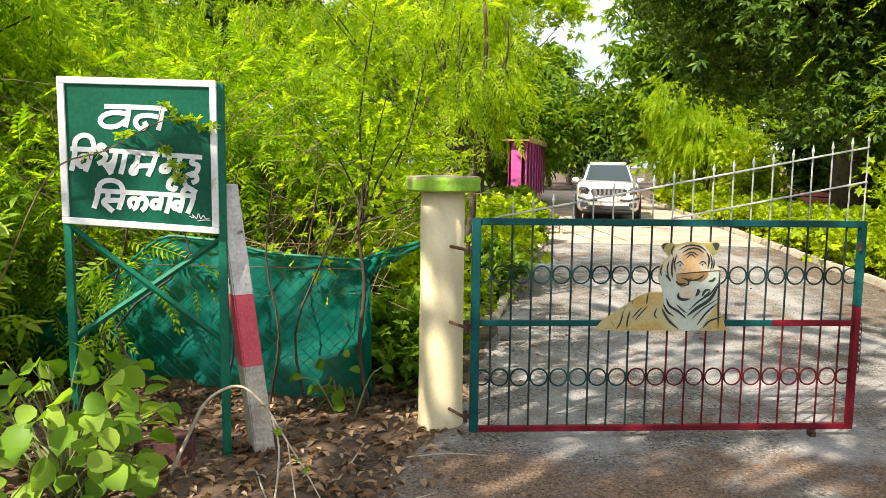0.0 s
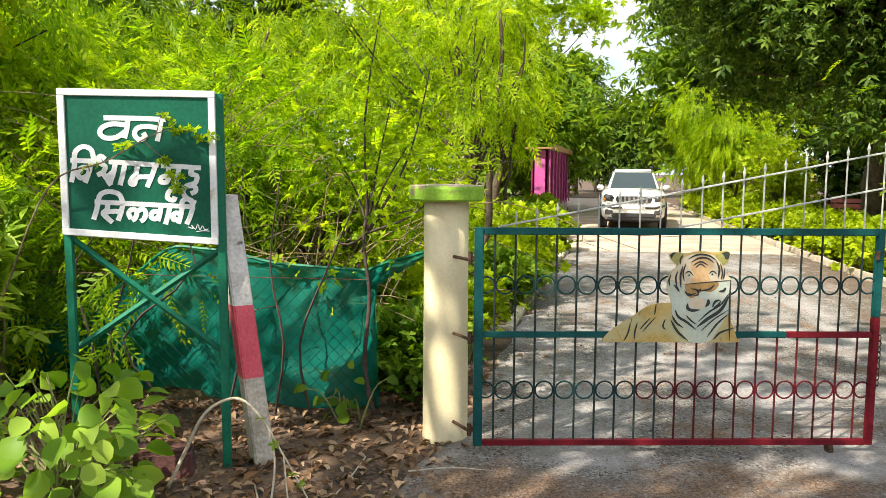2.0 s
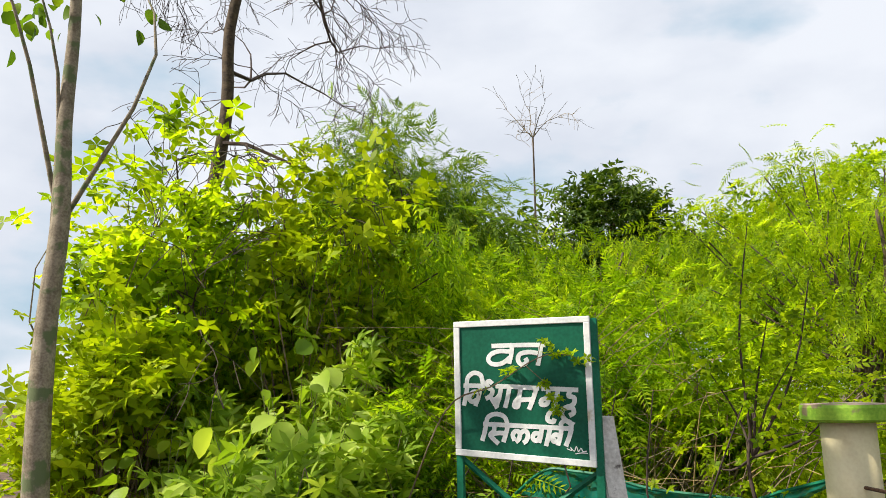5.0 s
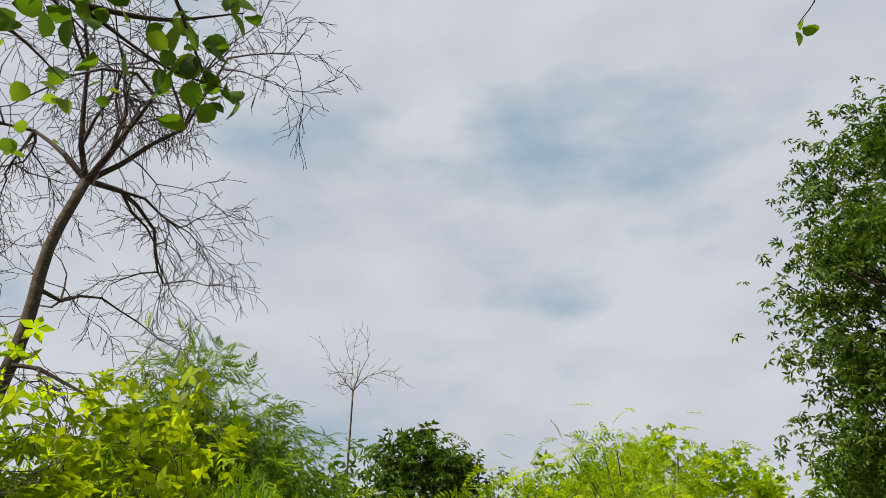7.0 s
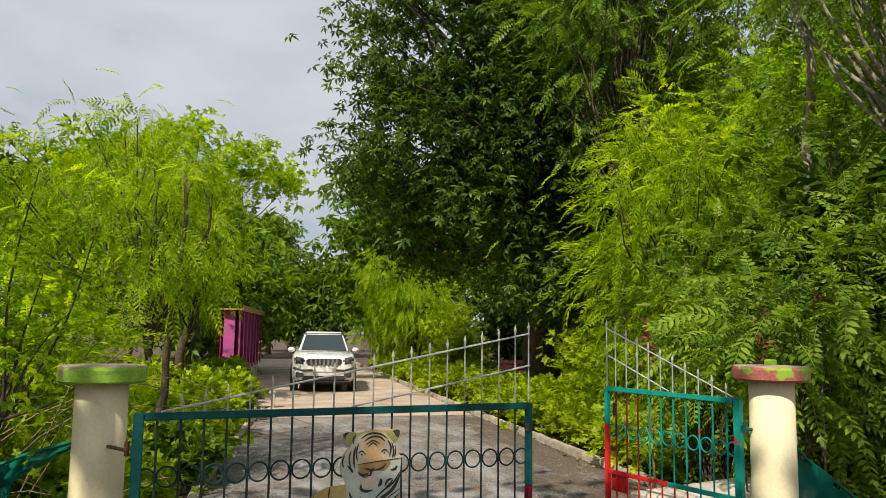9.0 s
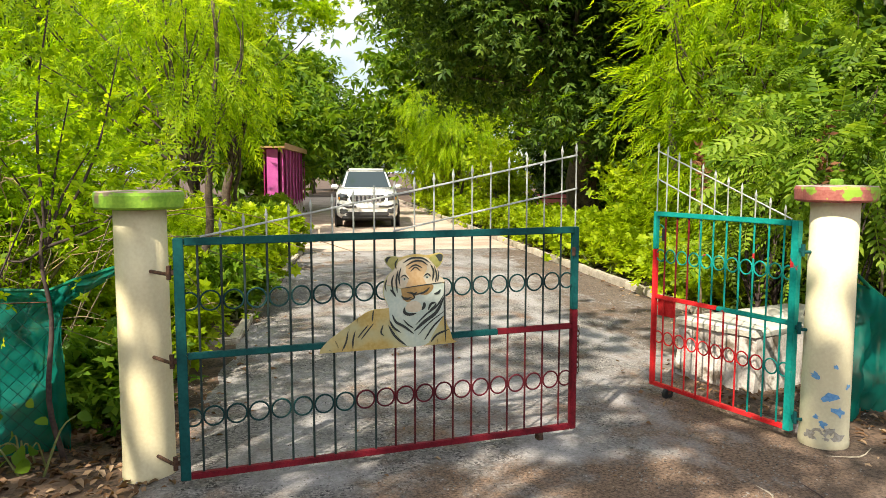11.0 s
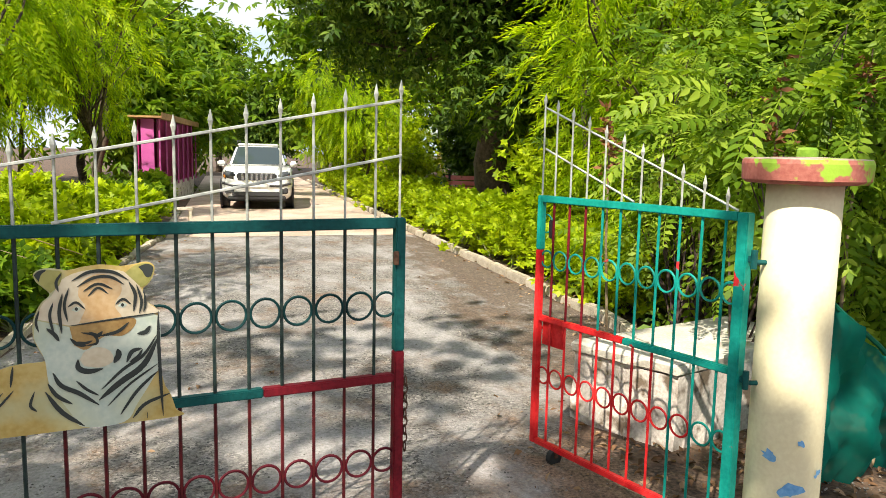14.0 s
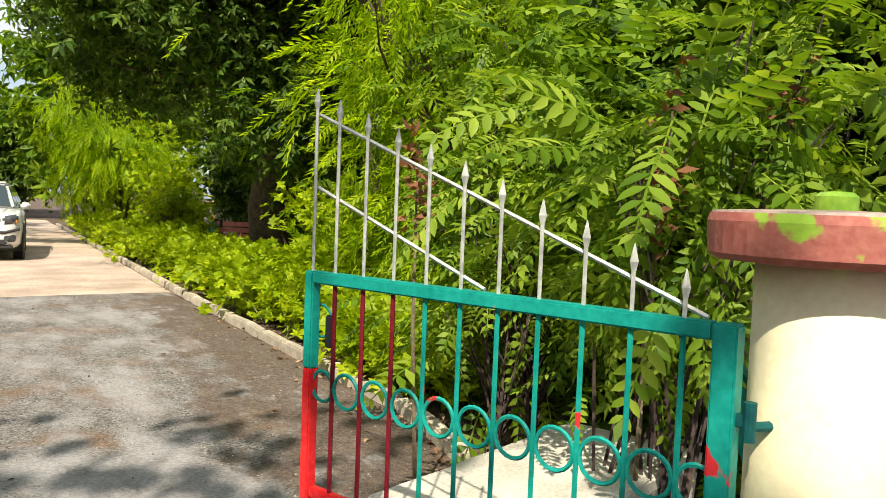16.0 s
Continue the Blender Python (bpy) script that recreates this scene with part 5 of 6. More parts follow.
    part("wiper", tube([(-0.55, 1.10, 1.165), (0.05, 1.16, 1.20)], 0.010, 5), BLACK, t)


car()


# ---- pink booth, bench, bin, shelter ----
def booth():
    t = thing("pink_booth", 1.09, 22.0, 0, 0, "long bright pink corrugated sheet booth on a low plinth", "booth")
    pink = mat("pink_sheet", (0.30, 0.008, 0.10), (0.42, 0.018, 0.17), 4, 0.5, 0.1)
    light = mat("light_pink_sheet", (0.46, 0.06, 0.28), (0.56, 0.12, 0.36), 4, 0.5, 0.1)
    roof = mat("rust_roof", (0.26, 0.13, 0.05), (0.42, 0.25, 0.10), 6, 0.8, 0.3)
    run, way = 7.1, math.atan2(7.05, 0.87)
    c, d = math.cos(way), math.sin(way)
    # side wall of deep corrugations along the drive
    bm = bmesh.new()
    n = 160
    lo, hi = [], []
    for i in range(n + 1):
        u, off = run * i / n, 0.05 * math.sin(6.2832 * i / 20)
        x, y = u * c + off * d, u * d - off * c
        lo.append(bm.verts.new((x, y, 0.58)))
        hi.append(bm.verts.new((x, y, 2.2)))
    for i in range(n):
        bm.faces.new((lo[i], lo[i + 1], hi[i + 1], hi[i]))
    bmesh.ops.solidify(bm, geom=bm.faces[:], thickness=0.006)
    part("corrugated_sheet", bm, pink, t, "deep pink corrugated sheet", smooth=True)
    part("end_panel", box((-0.36, -0.02, 0.5), (-0.06, 0.02, 2.2), 0.004), light, t, "light pink flat panel")
    for k in range(8):
        u = run * k / 7
        part("post", tube([(u * c + 0.07 * d, u * d - 0.07 * c, 0.5), (u * c + 0.07 * d, u * d - 0.07 * c, 2.2)], 0.022, 6), light, t, "pale pink upright")
    turn = Matrix.Rotation(way, 3, "Z")
    for name, a, b, m in (("plinth", (-0.1, 0.0, 0.0), (run, 0.45, 0.56), SLAB), ("roof", (-0.25, -0.16, 2.22), (run + 0.2, 0.62, 2.27), roof), ("fascia", (-0.25, -0.175, 2.2), (run + 0.2, -0.165, 2.36), roof), ("back_panel", (0, 0.42, 0.56), (run, 0.45, 2.2), pink)):
        bm = box(a, b, 0.004)
        bmesh.ops.rotate(bm, matrix=turn, verts=bm.verts)
        part(name, bm, m, t)


booth()


def garden_bench(x, y, rz, label, paint):
    t = thing("garden_bench", x, y, 0, rz, label, "bench")
    for k in range(3):
        part("seat_slat", box((-0.62, -0.20 + 0.15 * k, 0.42), (0.62, -0.07 + 0.15 * k, 0.46), 0.008), paint, t)
    for k in range(3):
        part("back_slat", box((-0.62, 0.26 + 0.02 * k, 0.55 + 0.14 * k), (0.62, 0.29 + 0.02 * k, 0.66 + 0.14 * k), 0.008), paint, t)
    for s in (-0.5, 0.5):
        part("leg", box((s - 0.04, -0.2, 0), (s + 0.04, -0.12, 0.42), 0.008), BLACK, t)
        part("leg", box((s - 0.04, 0.20, 0), (s + 0.04, 0.28, 0.50), 0.008), BLACK, t)
        part("back_support", box((s - 0.03, 0.285, 0.45), (s + 0.03, 0.335, 0.98), 0.006), BLACK, t)


PINK_WOOD = mat("faded_red_bench_paint", (0.66, 0.16, 0.15), (0.78, 0.26, 0.24), 8, 0.6, 0.2)
garden_bench(8.55, 20.4, -38, "faded red slatted garden bench among shrubs", PINK_WOOD)


def low_table():
    t = thing("low_table", 1.45, 17.4, 0, 4, "low weathered wooden bench frame beside the drive", "table")
    part("top", box((-0.45, -0.13, 0.33), (0.45, 0.13, 0.37), 0.006), POST_BARE, t)
    for x in (-0.40, 0.40):
        for y in (-0.10, 0.10):
            part("leg", box((x - 0.025, y - 0.02, 0), (x + 0.025, y + 0.02, 0.33), 0.004), POST_BARE, t)


low_table()


def bin_():
    t = thing("litter_bin", 7.9, 23.4, 0, 0, "small teal litter bin on a pole stand", "bin")
    tealp = plain("teal_plastic", (0.02, 0.30, 0.36), 0.5)
    part("bucket", lathe([(0.17, 0.45), (0.22, 0.95), (0.235, 0.96), (0.20, 0.965)], 18), tealp, t)
    for x in (-0.26, 0.26):
        part("pole", tube([(x, 0, 0), (x, 0, 1.02)], 0.02, 8), SILVER, t)
    part("cross_bar", tube([(-0.26, 0, 0.8), (0.26, 0, 0.8)], 0.012, 6), SILVER, t)


bin_()


def shelter():
    t = thing("garden_shelter", 11.8, 30.0, 0, 10, "open garden shelter with pale sheet roof", "shelter")
    for x in (-1.6, 1.6):
        for y in (-1.4, 1.4):
            p = part("post", tube([(x, y, 0), (x, y, 2.2)], 0.07, 10), mat("yellow_post", (0.45, 0.30, 0.08), (0.55, 0.40, 0.14), 8), t)
            part("post_foot", tube([(x, y, 0), (x, y, 0.7)], 0.075, 10), TEAL, p, "teal painted foot")
    bm = bmesh.new()
    apex = bm.verts.new((0, 0, 2.95))
    c = [bm.verts.new(q) for q in ((-2.1, -1.9, 2.15), (2.1, -1.9, 2.15), (2.1, 1.9, 2.15), (-2.1, 1.9, 2.15))]
    for i in range(4):
        bm.faces.new((c[i], c[(i + 1) % 4], apex))
    bmesh.ops.solidify(bm, geom=bm.faces[:], thickness=0.05)
    part("roof", bm, mat("pale_roof_sheet", (0.55, 0.58, 0.60), (0.72, 0.74, 0.75), 5, 0.5, 0.1), t, "pale blue-grey roof")


shelter()


# ---- plants ----
T_LIME = frond(7, 0.22, 0.058, 0.026, 0.30)
T_FEATHER = frond(7, 0.24, 0.072, 0.022, 0.35)
T_WEEP = frond(6, 0.32, 0.13, 0.034, 0.55, 0.75)
T_PINNATE = frond(7, 0.30, 0.088, 0.040, 0.25, 1.15)
T_PINNATE_NEAR = frond(7, 0.30, 0.085, 0.038, 0.25, 1.15, fine=2)
T_MANGO = tassel(8, 0.17, 0.05, -0.5)
T_OVAL = whorl(5, 0.085, 0.042, 0.15, 1)
T_WHORL = whorl(7, 0.15, 0.042, 0.1, 2)
T_HEDGE = whorl(6, 0.065, 0.034, 0.35, 1)
T_BROAD = blade(0.14, 0.125, 0.14, 0.30, (0, 0, 0), 0, 0, 3)

# yellow-green thicket behind the sign, from the pillar outwards
thicket = [
    (-1.35, 6.25, 1.7, 0.95), (-2.2, 6.4, 2.2, 1.4), (-3.6, 6.6, 2.3, 1.5), (-3.3, 8.3, 2.5, 1.3), (-4.5, 8.7, 2.7, 1.6), (-5.4, 7.6, 2.6, 1.7),
]
for i, (x, y, h, r) in enumerate(thicket):
    rng = np.random.default_rng(100 + i)
    blobs = [(x + rng.normal() * 0.5, y + rng.normal() * 0.4, h * k, r * rng.uniform(0.65, 0.95), r * 0.75, h * rng.uniform(0.32, 0.42)) for k in (0.42, 0.62, 0.85)]
    front = y < 7
    shrub("thorn_shrub" if front else "wild_shrub", "tall yellow-green shrub with fine pinnate leaves" if front else "yellow-green wild shrub with drooping sprays", 200 + i, x, y, blobs,
          230, 16, 0.20, T_LIME if i % 2 == 0 else T_FEATHER, LEAF_LIME if i % 3 != 1 else LEAF_FEATHER, TWIG, 1.06 if front else 1.22, 0.25, 0.35, 0.75, 0.016, 6, group="roadside thicket")

# pale dry twigs arching out of the thicket
rng = np.random.default_rng(150)
for i, (x, y, h, r) in enumerate(thicket[:3]):
    t = thing("dry_twigs", 0, 0, 0, 0, "pale dry arching twigs in the thicket", "twigs", "dry twigs")
    for k in range(64):
        s0 = np.array((x + rng.normal() * 0.45, y - 0.2 + rng.normal() * 0.2, 0.0))
        e0 = s0 + np.array((rng.normal() * 1.5, -rng.uniform(0.2, 1.1), rng.uniform(0.5, 2.4)))
        b0 = s0 * 0.55 + e0 * 0.45 + np.array((rng.normal() * 0.45, 0.1, rng.uniform(0.2, 0.9)))
        pts = smooth_line([s0, b0, e0], 4)
        part("twig", tube(pts, [0.006 - 0.0005 * q for q in range(len(pts))], 4, cap=False), STRAW if k % 3 == 0 else TWIG, t)

# weeping young trees beyond the pillar
for i, (b, d, h, r) in enumerate(((9.6, 17.6, 4.8, 1.5), (6.0, 18.4, 4.9, 1.4), (3.6, 9.1, 4.0, 1.1), (20, 12.5, 4.4, 1.8), (28, 11.5, 4.0, 1.8), (9.5, 18.5, 5.6, 1.6), (41, 9.5, 3.6, 1.6), (1.9, 19.0, 4.4, 1.1), (-27.5, 20.5, 4.4, 1.1), (-14.2, 27.0, 4.2, 1.1))):
    x, y = bearing(b, d)
    rng = np.random.default_rng(300 + i)
    blobs = [(x + rng.normal() * 0.5, y + rng.normal() * 0.5, h * k, r * s, r * s, h * 0.24) for k, s in (((0.68, 0.7), (0.8, 0.9), (0.92, 0.7)) if i in (0, 1, 2, 7) else ((0.5, 0.85), (0.66, 1.0), (0.84, 0.75)))]
    tree("young_tree", "slender tree with weeping bright green foliage", 400 + i, x, y, (x + 0.2, y, h * 0.86), 0.055, blobs, 130 if i > 4 and i != 7 else (52 if i in (0, 1, 2, 7) else 76), (20 if i == 2 else 12), 0.26, T_FEATHER if i == 2 else T_WEEP, LEAF_LIME if i % 2 or i == 2 else LEAF_FEATHER, BARK, 1.1, 1.0 if i == 2 else 1.5, 0.5, 0.5, 0.022, group="weeping trees", wobble=0.06)

# bare tree with a forked crown
def bare_tree(x, y, fork, top, seed, r0, levels, spread, label, bark=TWIG_DARK, lean=0.35, count=3, first=1.4):
    rng = np.random.default_rng(seed)
    t = thing("bare_tree", 0, 0, 0, 0, label, "tree")
    bm = leader((x, y, -0.1), fork, r0, r0 * 0.55, rng, 0.035)
    part("trunk", bm, BARK, t, smooth=True)
    bm = bmesh.new()

    def grow(p, d, length, r, lv):
        pts, q, e = [p], Vector(p), Vector(d)
        for _ in range(3):
            e = (e + Vector(rng.normal(size=3)) * 0.22 + Vector((0, 0, -0.03 * (levels - lv)))).normalized()
            q = q + e * length / 3
            pts.append(tuple(q))
        tube(pts, [max(0.004, r * (1 - 0.5 * i / 3)) for i in range(4)], 5 if lv > 2 else 3, bm, cap=False)
        if lv == 0:
            return
        for k in range(count if lv > 1 else count + 1):
            s = 3 if k == 0 else rng.integers(1, 4)
            nd = (e + Vector(rng.normal(size=3)) * spread).normalized()
            grow(pts[s], nd, length * rng.uniform(0.62, 0.84), r * 0.55, lv - 1)
    for k in range(6):
        a = 6.2832 * k / 6 + rng.random()
        d = Vector((math.cos(a) * 0.75 + lean, math.sin(a) * 0.6 - 0.1, rng.uniform(0.4, 1.1)))
        grow(fork, d.normalized(), first, r0 * 0.4, levels)
    for k in range(top):
        s = 0.52 + 0.13 * k
        p = (x + (fork[0] - x) * s, y + (fork[1] - y) * s, fork[2] * s)
        a = -0.6 + 1.1 * k
        grow(p, Vector((math.cos(a), math.sin(a), 0.05)).normalized(), first * 0.9, r0 * 0.25, levels - 1)
    part("twig_crown", bm, bark, t, "fine leafless twigs")
    return t


bx, by = bearing(53.0, 9.0)
fx, fy = bearing(48.2, 9.0)
bare_tree(bx, by, (fx, fy, 7.0), 3, 21, 0.11, 5, 0.55, "leafless tree with a dense net of fine twigs", lean=0.34, first=1.36)
bx, by = bearing(25.4, 17)
bare_tree(bx, by, (bx, by, 7.4), 0, 5, 0.035, 2, 0.5, "thin leafless sapling above the thicket", TWIG, 0.0, 3, 0.75)

# low dead limbs on the bare tree's neighbour and its pale trunk
bx, by = bearing(60.5, 6.4)
tree("roadside_tree", "rough pale trunk with sparse leafy crown", 31, bx, by, (bx, by, 5.2), 0.11, [(bx - 0.3, by + 0.2, 5.6, 1.2, 1.2, 0.8)], 26, 6, 0.22, T_BROAD, LEAF_BACK, BARK_PALE, 0.9, 0.5, 0.4, 0.25, 0.03, wobble=0.02)

# tall leafy tree left of the sign
x, y = bearing(36.5, 14.5)
tree("neem_tree", "tall feathery green tree with hanging sprays", 32, x, y, (x, y, 6.2), 0.16, [(x, y, 5.3, 1.7, 1.6, 1.7), (x + 0.9, y, 4.0, 1.6, 1.5, 1.5), (x - 1.0, y, 4.3, 1.4, 1.4, 1.6), (x + 1.7, y, 4.6, 0.7, 0.8, 0.5)], 260, 16, 0.32, T_WEEP, LEAF_MID, BARK, 1.1, 0.6, 0.5, 0.5, 0.05)
# dark round tree
x, y = bearing(19.6, 26)
tree("dark_tree", "distant dark green round-headed tree", 33, x, y, (x, y, 7.2), 0.2, [(x, y, 6.6, 1.9, 1.8, 2.3), (x + 1.4, y, 5.4, 1.6, 1.5, 1.7), (x - 1.4, y, 5.2, 1.5, 1.5, 1.5)], 220, 14, 0.38, T_MANGO, LEAF_DARK, BARK, 1.5, 0.3, 0.5, 0.4, 0.05)
# light layered tree
x, y = bearing(2.5, 24)
tree("acacia_tree", "light green tree with flat feathery layers", 34, x, y, (x, y, 7.0), 0.14, [(x, y, 7.6, 1.2, 1.2, 0.35), (x + 1.5, y, 7.0, 1.3, 1.2, 0.35), (x - 1.5, y, 6.9, 1.2, 1.2, 0.35), (x + 0.3, y, 6.2, 1.9, 1.5, 0.4), (x + 2.7, y, 6.2, 1.0, 1.0, 0.35), (x - 0.6, y, 5.2, 1.8, 1.5, 0.5)], 120, 26, 0.30, T_OVAL, LEAF_LIME, BARK, 1.6, 0.1, 0.35, 0.12, 0.035)
# far trees closing the end of the drive
for i, (x, y, h, r, m) in enumerate(((-1.8, 46, 9.0, 3.0, LEAF_DARK), (-2.5, 38, 8.5, 3.2, LEAF_MID), (7.8, 33, 9.0, 3.2, LEAF_MID), (0.9, 36, 7.5, 2.2, LEAF_MID), (6.3, 50, 6.2, 2.2, LEAF_DARK), (3.6, 54, 9.0, 1.6, LEAF_MID), (0.2, 31, 5.4, 2.3, LEAF_MID), (5.6, 60, 6.0, 4.0, LEAF_MID), (-7, 34, 8.0, 3.5, LEAF_MID), (-13, 26, 8.5, 4.0, LEAF_DARK), (-12, 16, 6.5, 3.2, LEAF_MID), (16, 46, 11, 4.5, LEAF_MID), (-20, 40, 9, 5, LEAF_DARK))):
    rng = np.random.default_rng(500 + i)
    blobs = [(x + rng.normal() * r * 0.35, y + rng.normal() * r * 0.3, h * k, r * s, r * s, h * 0.2) for k, s in (((0.62, 0.8), (0.75, 0.9), (0.9, 0.6)) if i in (1, 8) else ((0.38, 0.9), (0.55, 1.0), (0.75, 0.8), (0.88, 0.5)))]
    tree("far_tree", "distant green tree closing the drive", 520 + i, x, y, (x, y, h * 0.85), 0.2, blobs, 150, 10, 0.5, T_MANGO, m, BARK, 2.4, 0.3, 0.5, 0.4, 0.06, group="distant trees")

# great dark mango tree over the drive
tree("mango_tree", "huge dark glossy mango tree overhanging the drive", 35, 8.6, 18.0, (8.2, 17.6, 9.5), 0.42,
     [(7.4, 17.5, 11.6, 3.0, 3.0, 2.6), (5.6, 17.2, 8.8, 2.5, 2.8, 2.2), (9.8, 17.0, 9.6, 3.2, 3.0, 2.8), (4.9, 17.5, 6.2, 1.9, 2.4, 1.5), (8.6, 15.6, 6.4, 3.0, 2.2, 1.9), (11.5, 17, 6.5, 2.8, 2.6, 2.4), (6.6, 16.2, 4.8, 1.9, 1.8, 1.2), (9.0, 16.5, 4.2, 2.2, 1.8, 1.5), (6.2, 19.0, 4.6, 1.8, 1.8, 1.4), (8.3, 15.9, 3.1, 1.7, 1.0, 1.2), (10.4, 16.2, 3.2, 1.6, 1.0, 1.3)],
     900, 24, 0.42, T_MANGO, LEAF_DARK, BARK, 1.0, 0.5, 0.62, 0.4, 0.11)

# bright trees on the right of the drive
for i, (x, y, h, r, tpl, m, s) in enumerate(((7.7, 10.3, 5.2, 1.35, T_WEEP, LEAF_LIME, 0.9), (8.9, 9.2, 6.4, 1.8, T_PINNATE, LEAF_FEATHER, 1.0), (9.6, 12.6, 5.6, 1.6, T_WEEP, LEAF_FEATHER, 1.0), (10.8, 8.0, 7.5, 2.3, T_PINNATE, LEAF_PINNATE, 1.1), (9.9, 11.0, 10.2, 2.3, T_PINNATE, LEAF_MID, 1.3), (12.2, 10.0, 10.5, 2.6, T_PINNATE, LEAF_MID, 1.3), (7.7, 12.4, 11.0, 1.9, T_PINNATE, LEAF_MID, 1.3))):
    rng = np.random.default_rng(600 + i)
    blobs = [(x + rng.normal() * 0.4, y + rng.normal() * 0.4, h * k, r * q, r * q, h * 0.2) for k, q in (((0.70, 0.8), (0.80, 1.0), (0.93, 0.7)) if i == 6 else ((0.33, 0.8), (0.52, 1.0), (0.74, 0.95), (0.9, 0.6)))]
    tree("bright_tree", "bushy bright green tree with long pinnate leaves", 620 + i, x, y, (x + 0.3, y, h * 0.85), 0.08, blobs, 200 if i > 2 else 230, 11, 0.30, tpl, m, BARK, s, 0.45, 0.5, 0.5, 0.03, group="bright trees")

# pinnate saplings close behind the right-hand pillar
for i, (x, y, h, r, n) in enumerate(((5.75, 6.9, 2.9, 0.8, 130), (6.4, 6.1, 3.6, 1.0, 160), (5.1, 5.45, 2.35, 0.42, 46), (5.75, 5.75, 2.2, 0.55, 60), (7.5, 6.8, 4.6, 1.3, 170), (6.9, 4.9, 4.4, 0.9, 110))):
    rng = np.random.default_rng(700 + i)
    blobs = [(x + rng.normal() * 0.2, y + rng.normal() * 0.2, h * k, r * q, r * q, h * 0.22) for k, q in (((0.68, 0.9), (0.88, 0.8)) if y < 5.6 else ((0.35, 0.9), (0.6, 1.0), (0.85, 0.7)))]
    shrub("pinnate_sapling", "sapling with long bright pinnate leaves behind the gate", 720 + i, x, y, blobs, n, 6, 0.20, T_PINNATE_NEAR if x < 5.9 and y < 6 else T_PINNATE, LEAF_PINNATE, TWIG_DARK, 1.0, 0.35, 0.3, 0.45, 0.012, 3, group="pinnate saplings", flat=1.5)
rng = np.random.default_rng(77)
for k, (x, y, z, s) in enumerate(((4.78, 5.15, 1.72, 0.13), (4.35, 6.1, 1.62, 0.10), (5.2, 5.0, 1.95, 0.10))):
    t = thing("withered_spray", 0, 0, 0, 0, "brown withered leaves hanging among the green", "leaves", "withered sprays")
    part("stem", tube([(x + 0.25, y + 0.3, -0.02), (x + 0.1, y + 0.15, z * 0.6), (x, y, z + 0.15)], [0.012, 0.009, 0.004], 5), TWIG, t)
    n = 16
    cloud("withered_foliage", tassel(4, 0.10, 0.032, -1.1), np.array([(x, y, z)]) + rng.normal(size=(n, 3)) * (0.03, 0.03, s), rng.normal(size=(n, 3)) * 0.3 + (0, 0, -1), rng.normal(size=(n, 3)), np.full(n, 0.75), LEAF_BROWN, t)["kind"] = "stuff"
x, y = 6.55, 4.95
tree("roadside_tree", "mottled pale trunk with lichen beside the net", 36, x, y, (x + 0.3, y + 0.3, 5.0), 0.13, [(x + 0.6, y + 0.6, 5.4, 1.6, 1.6, 0.9)], 80, 10, 0.3, T_PINNATE, LEAF_PINNATE, BARK_PALE, 1.1, 0.4, 0.4, 0.8, 0.04)
t = thing("slender_trunk", 0, 0, 0, 0, "bare slender brown trunk among the foliage", "tree")
x, y = bearing(-42.6, 9.0)
part("trunk", leader((x, y, -0.05), (x - 0.1, y, 6.5), 0.07, 0.04, np.random.default_rng(5), 0.06), BARK_PALE, t, smooth=True)

# dark-leaved shrubs added as deep shade beneath the mango and behind the right-hand pillar
for i, (x, y, h) in enumerate(((10.6, 20.5, 3.6), (12.6, 18.5, 4.0), (13.5, 25, 4.5), (11.2, 24.5, 3.2), (7.1, 6.3, 3.4), (7.6, 5.0, 3.6))):
    rng = np.random.default_rng(660 + i)
    w = 0.7 if y < 8 else 1.5
    blobs = [(x + rng.normal() * 0.2, y, h * k, w, w * 0.8, h * 0.28) for k in (0.35, 0.7)]
    shrub("shade_shrub", "dark green shrub added to fill deep shade", 670 + i, x, y, blobs, 150, 10, 0.35, T_MANGO, LEAF_DARK, BARK, 1.4, 0.3, 0.4, 0.4, 0.03, 3, group="understorey")

# unseen broad tree beside the approach, added so its crown shades the gate
tree("shade_tree", "unseen spreading broadleaf tree added to shade the gate", 37, -6.6, -3.4, (-4.2, -2.6, 8.4), 0.24,
     [(-3.2, -1.9, 9.2, 2.6, 1.9, 0.9), (-5.6, -1.8, 8.8, 2.0, 1.7, 0.8), (0.3, -1.9, 9.4, 1.5, 1.5, 0.8), (1.2, -2.6, 9.6, 1.6, 1.4, 0.7), (-3.5, 0.6, 9.4, 1.6, 1.2, 0.7), (-1.8, 1.3, 9.5, 1.4, 1.1, 0.6)], 100, 11, 0.36, T_BROAD, LEAF_MID, BARK, 1.9, 0.3, 0.15, 0.7, 0.08)

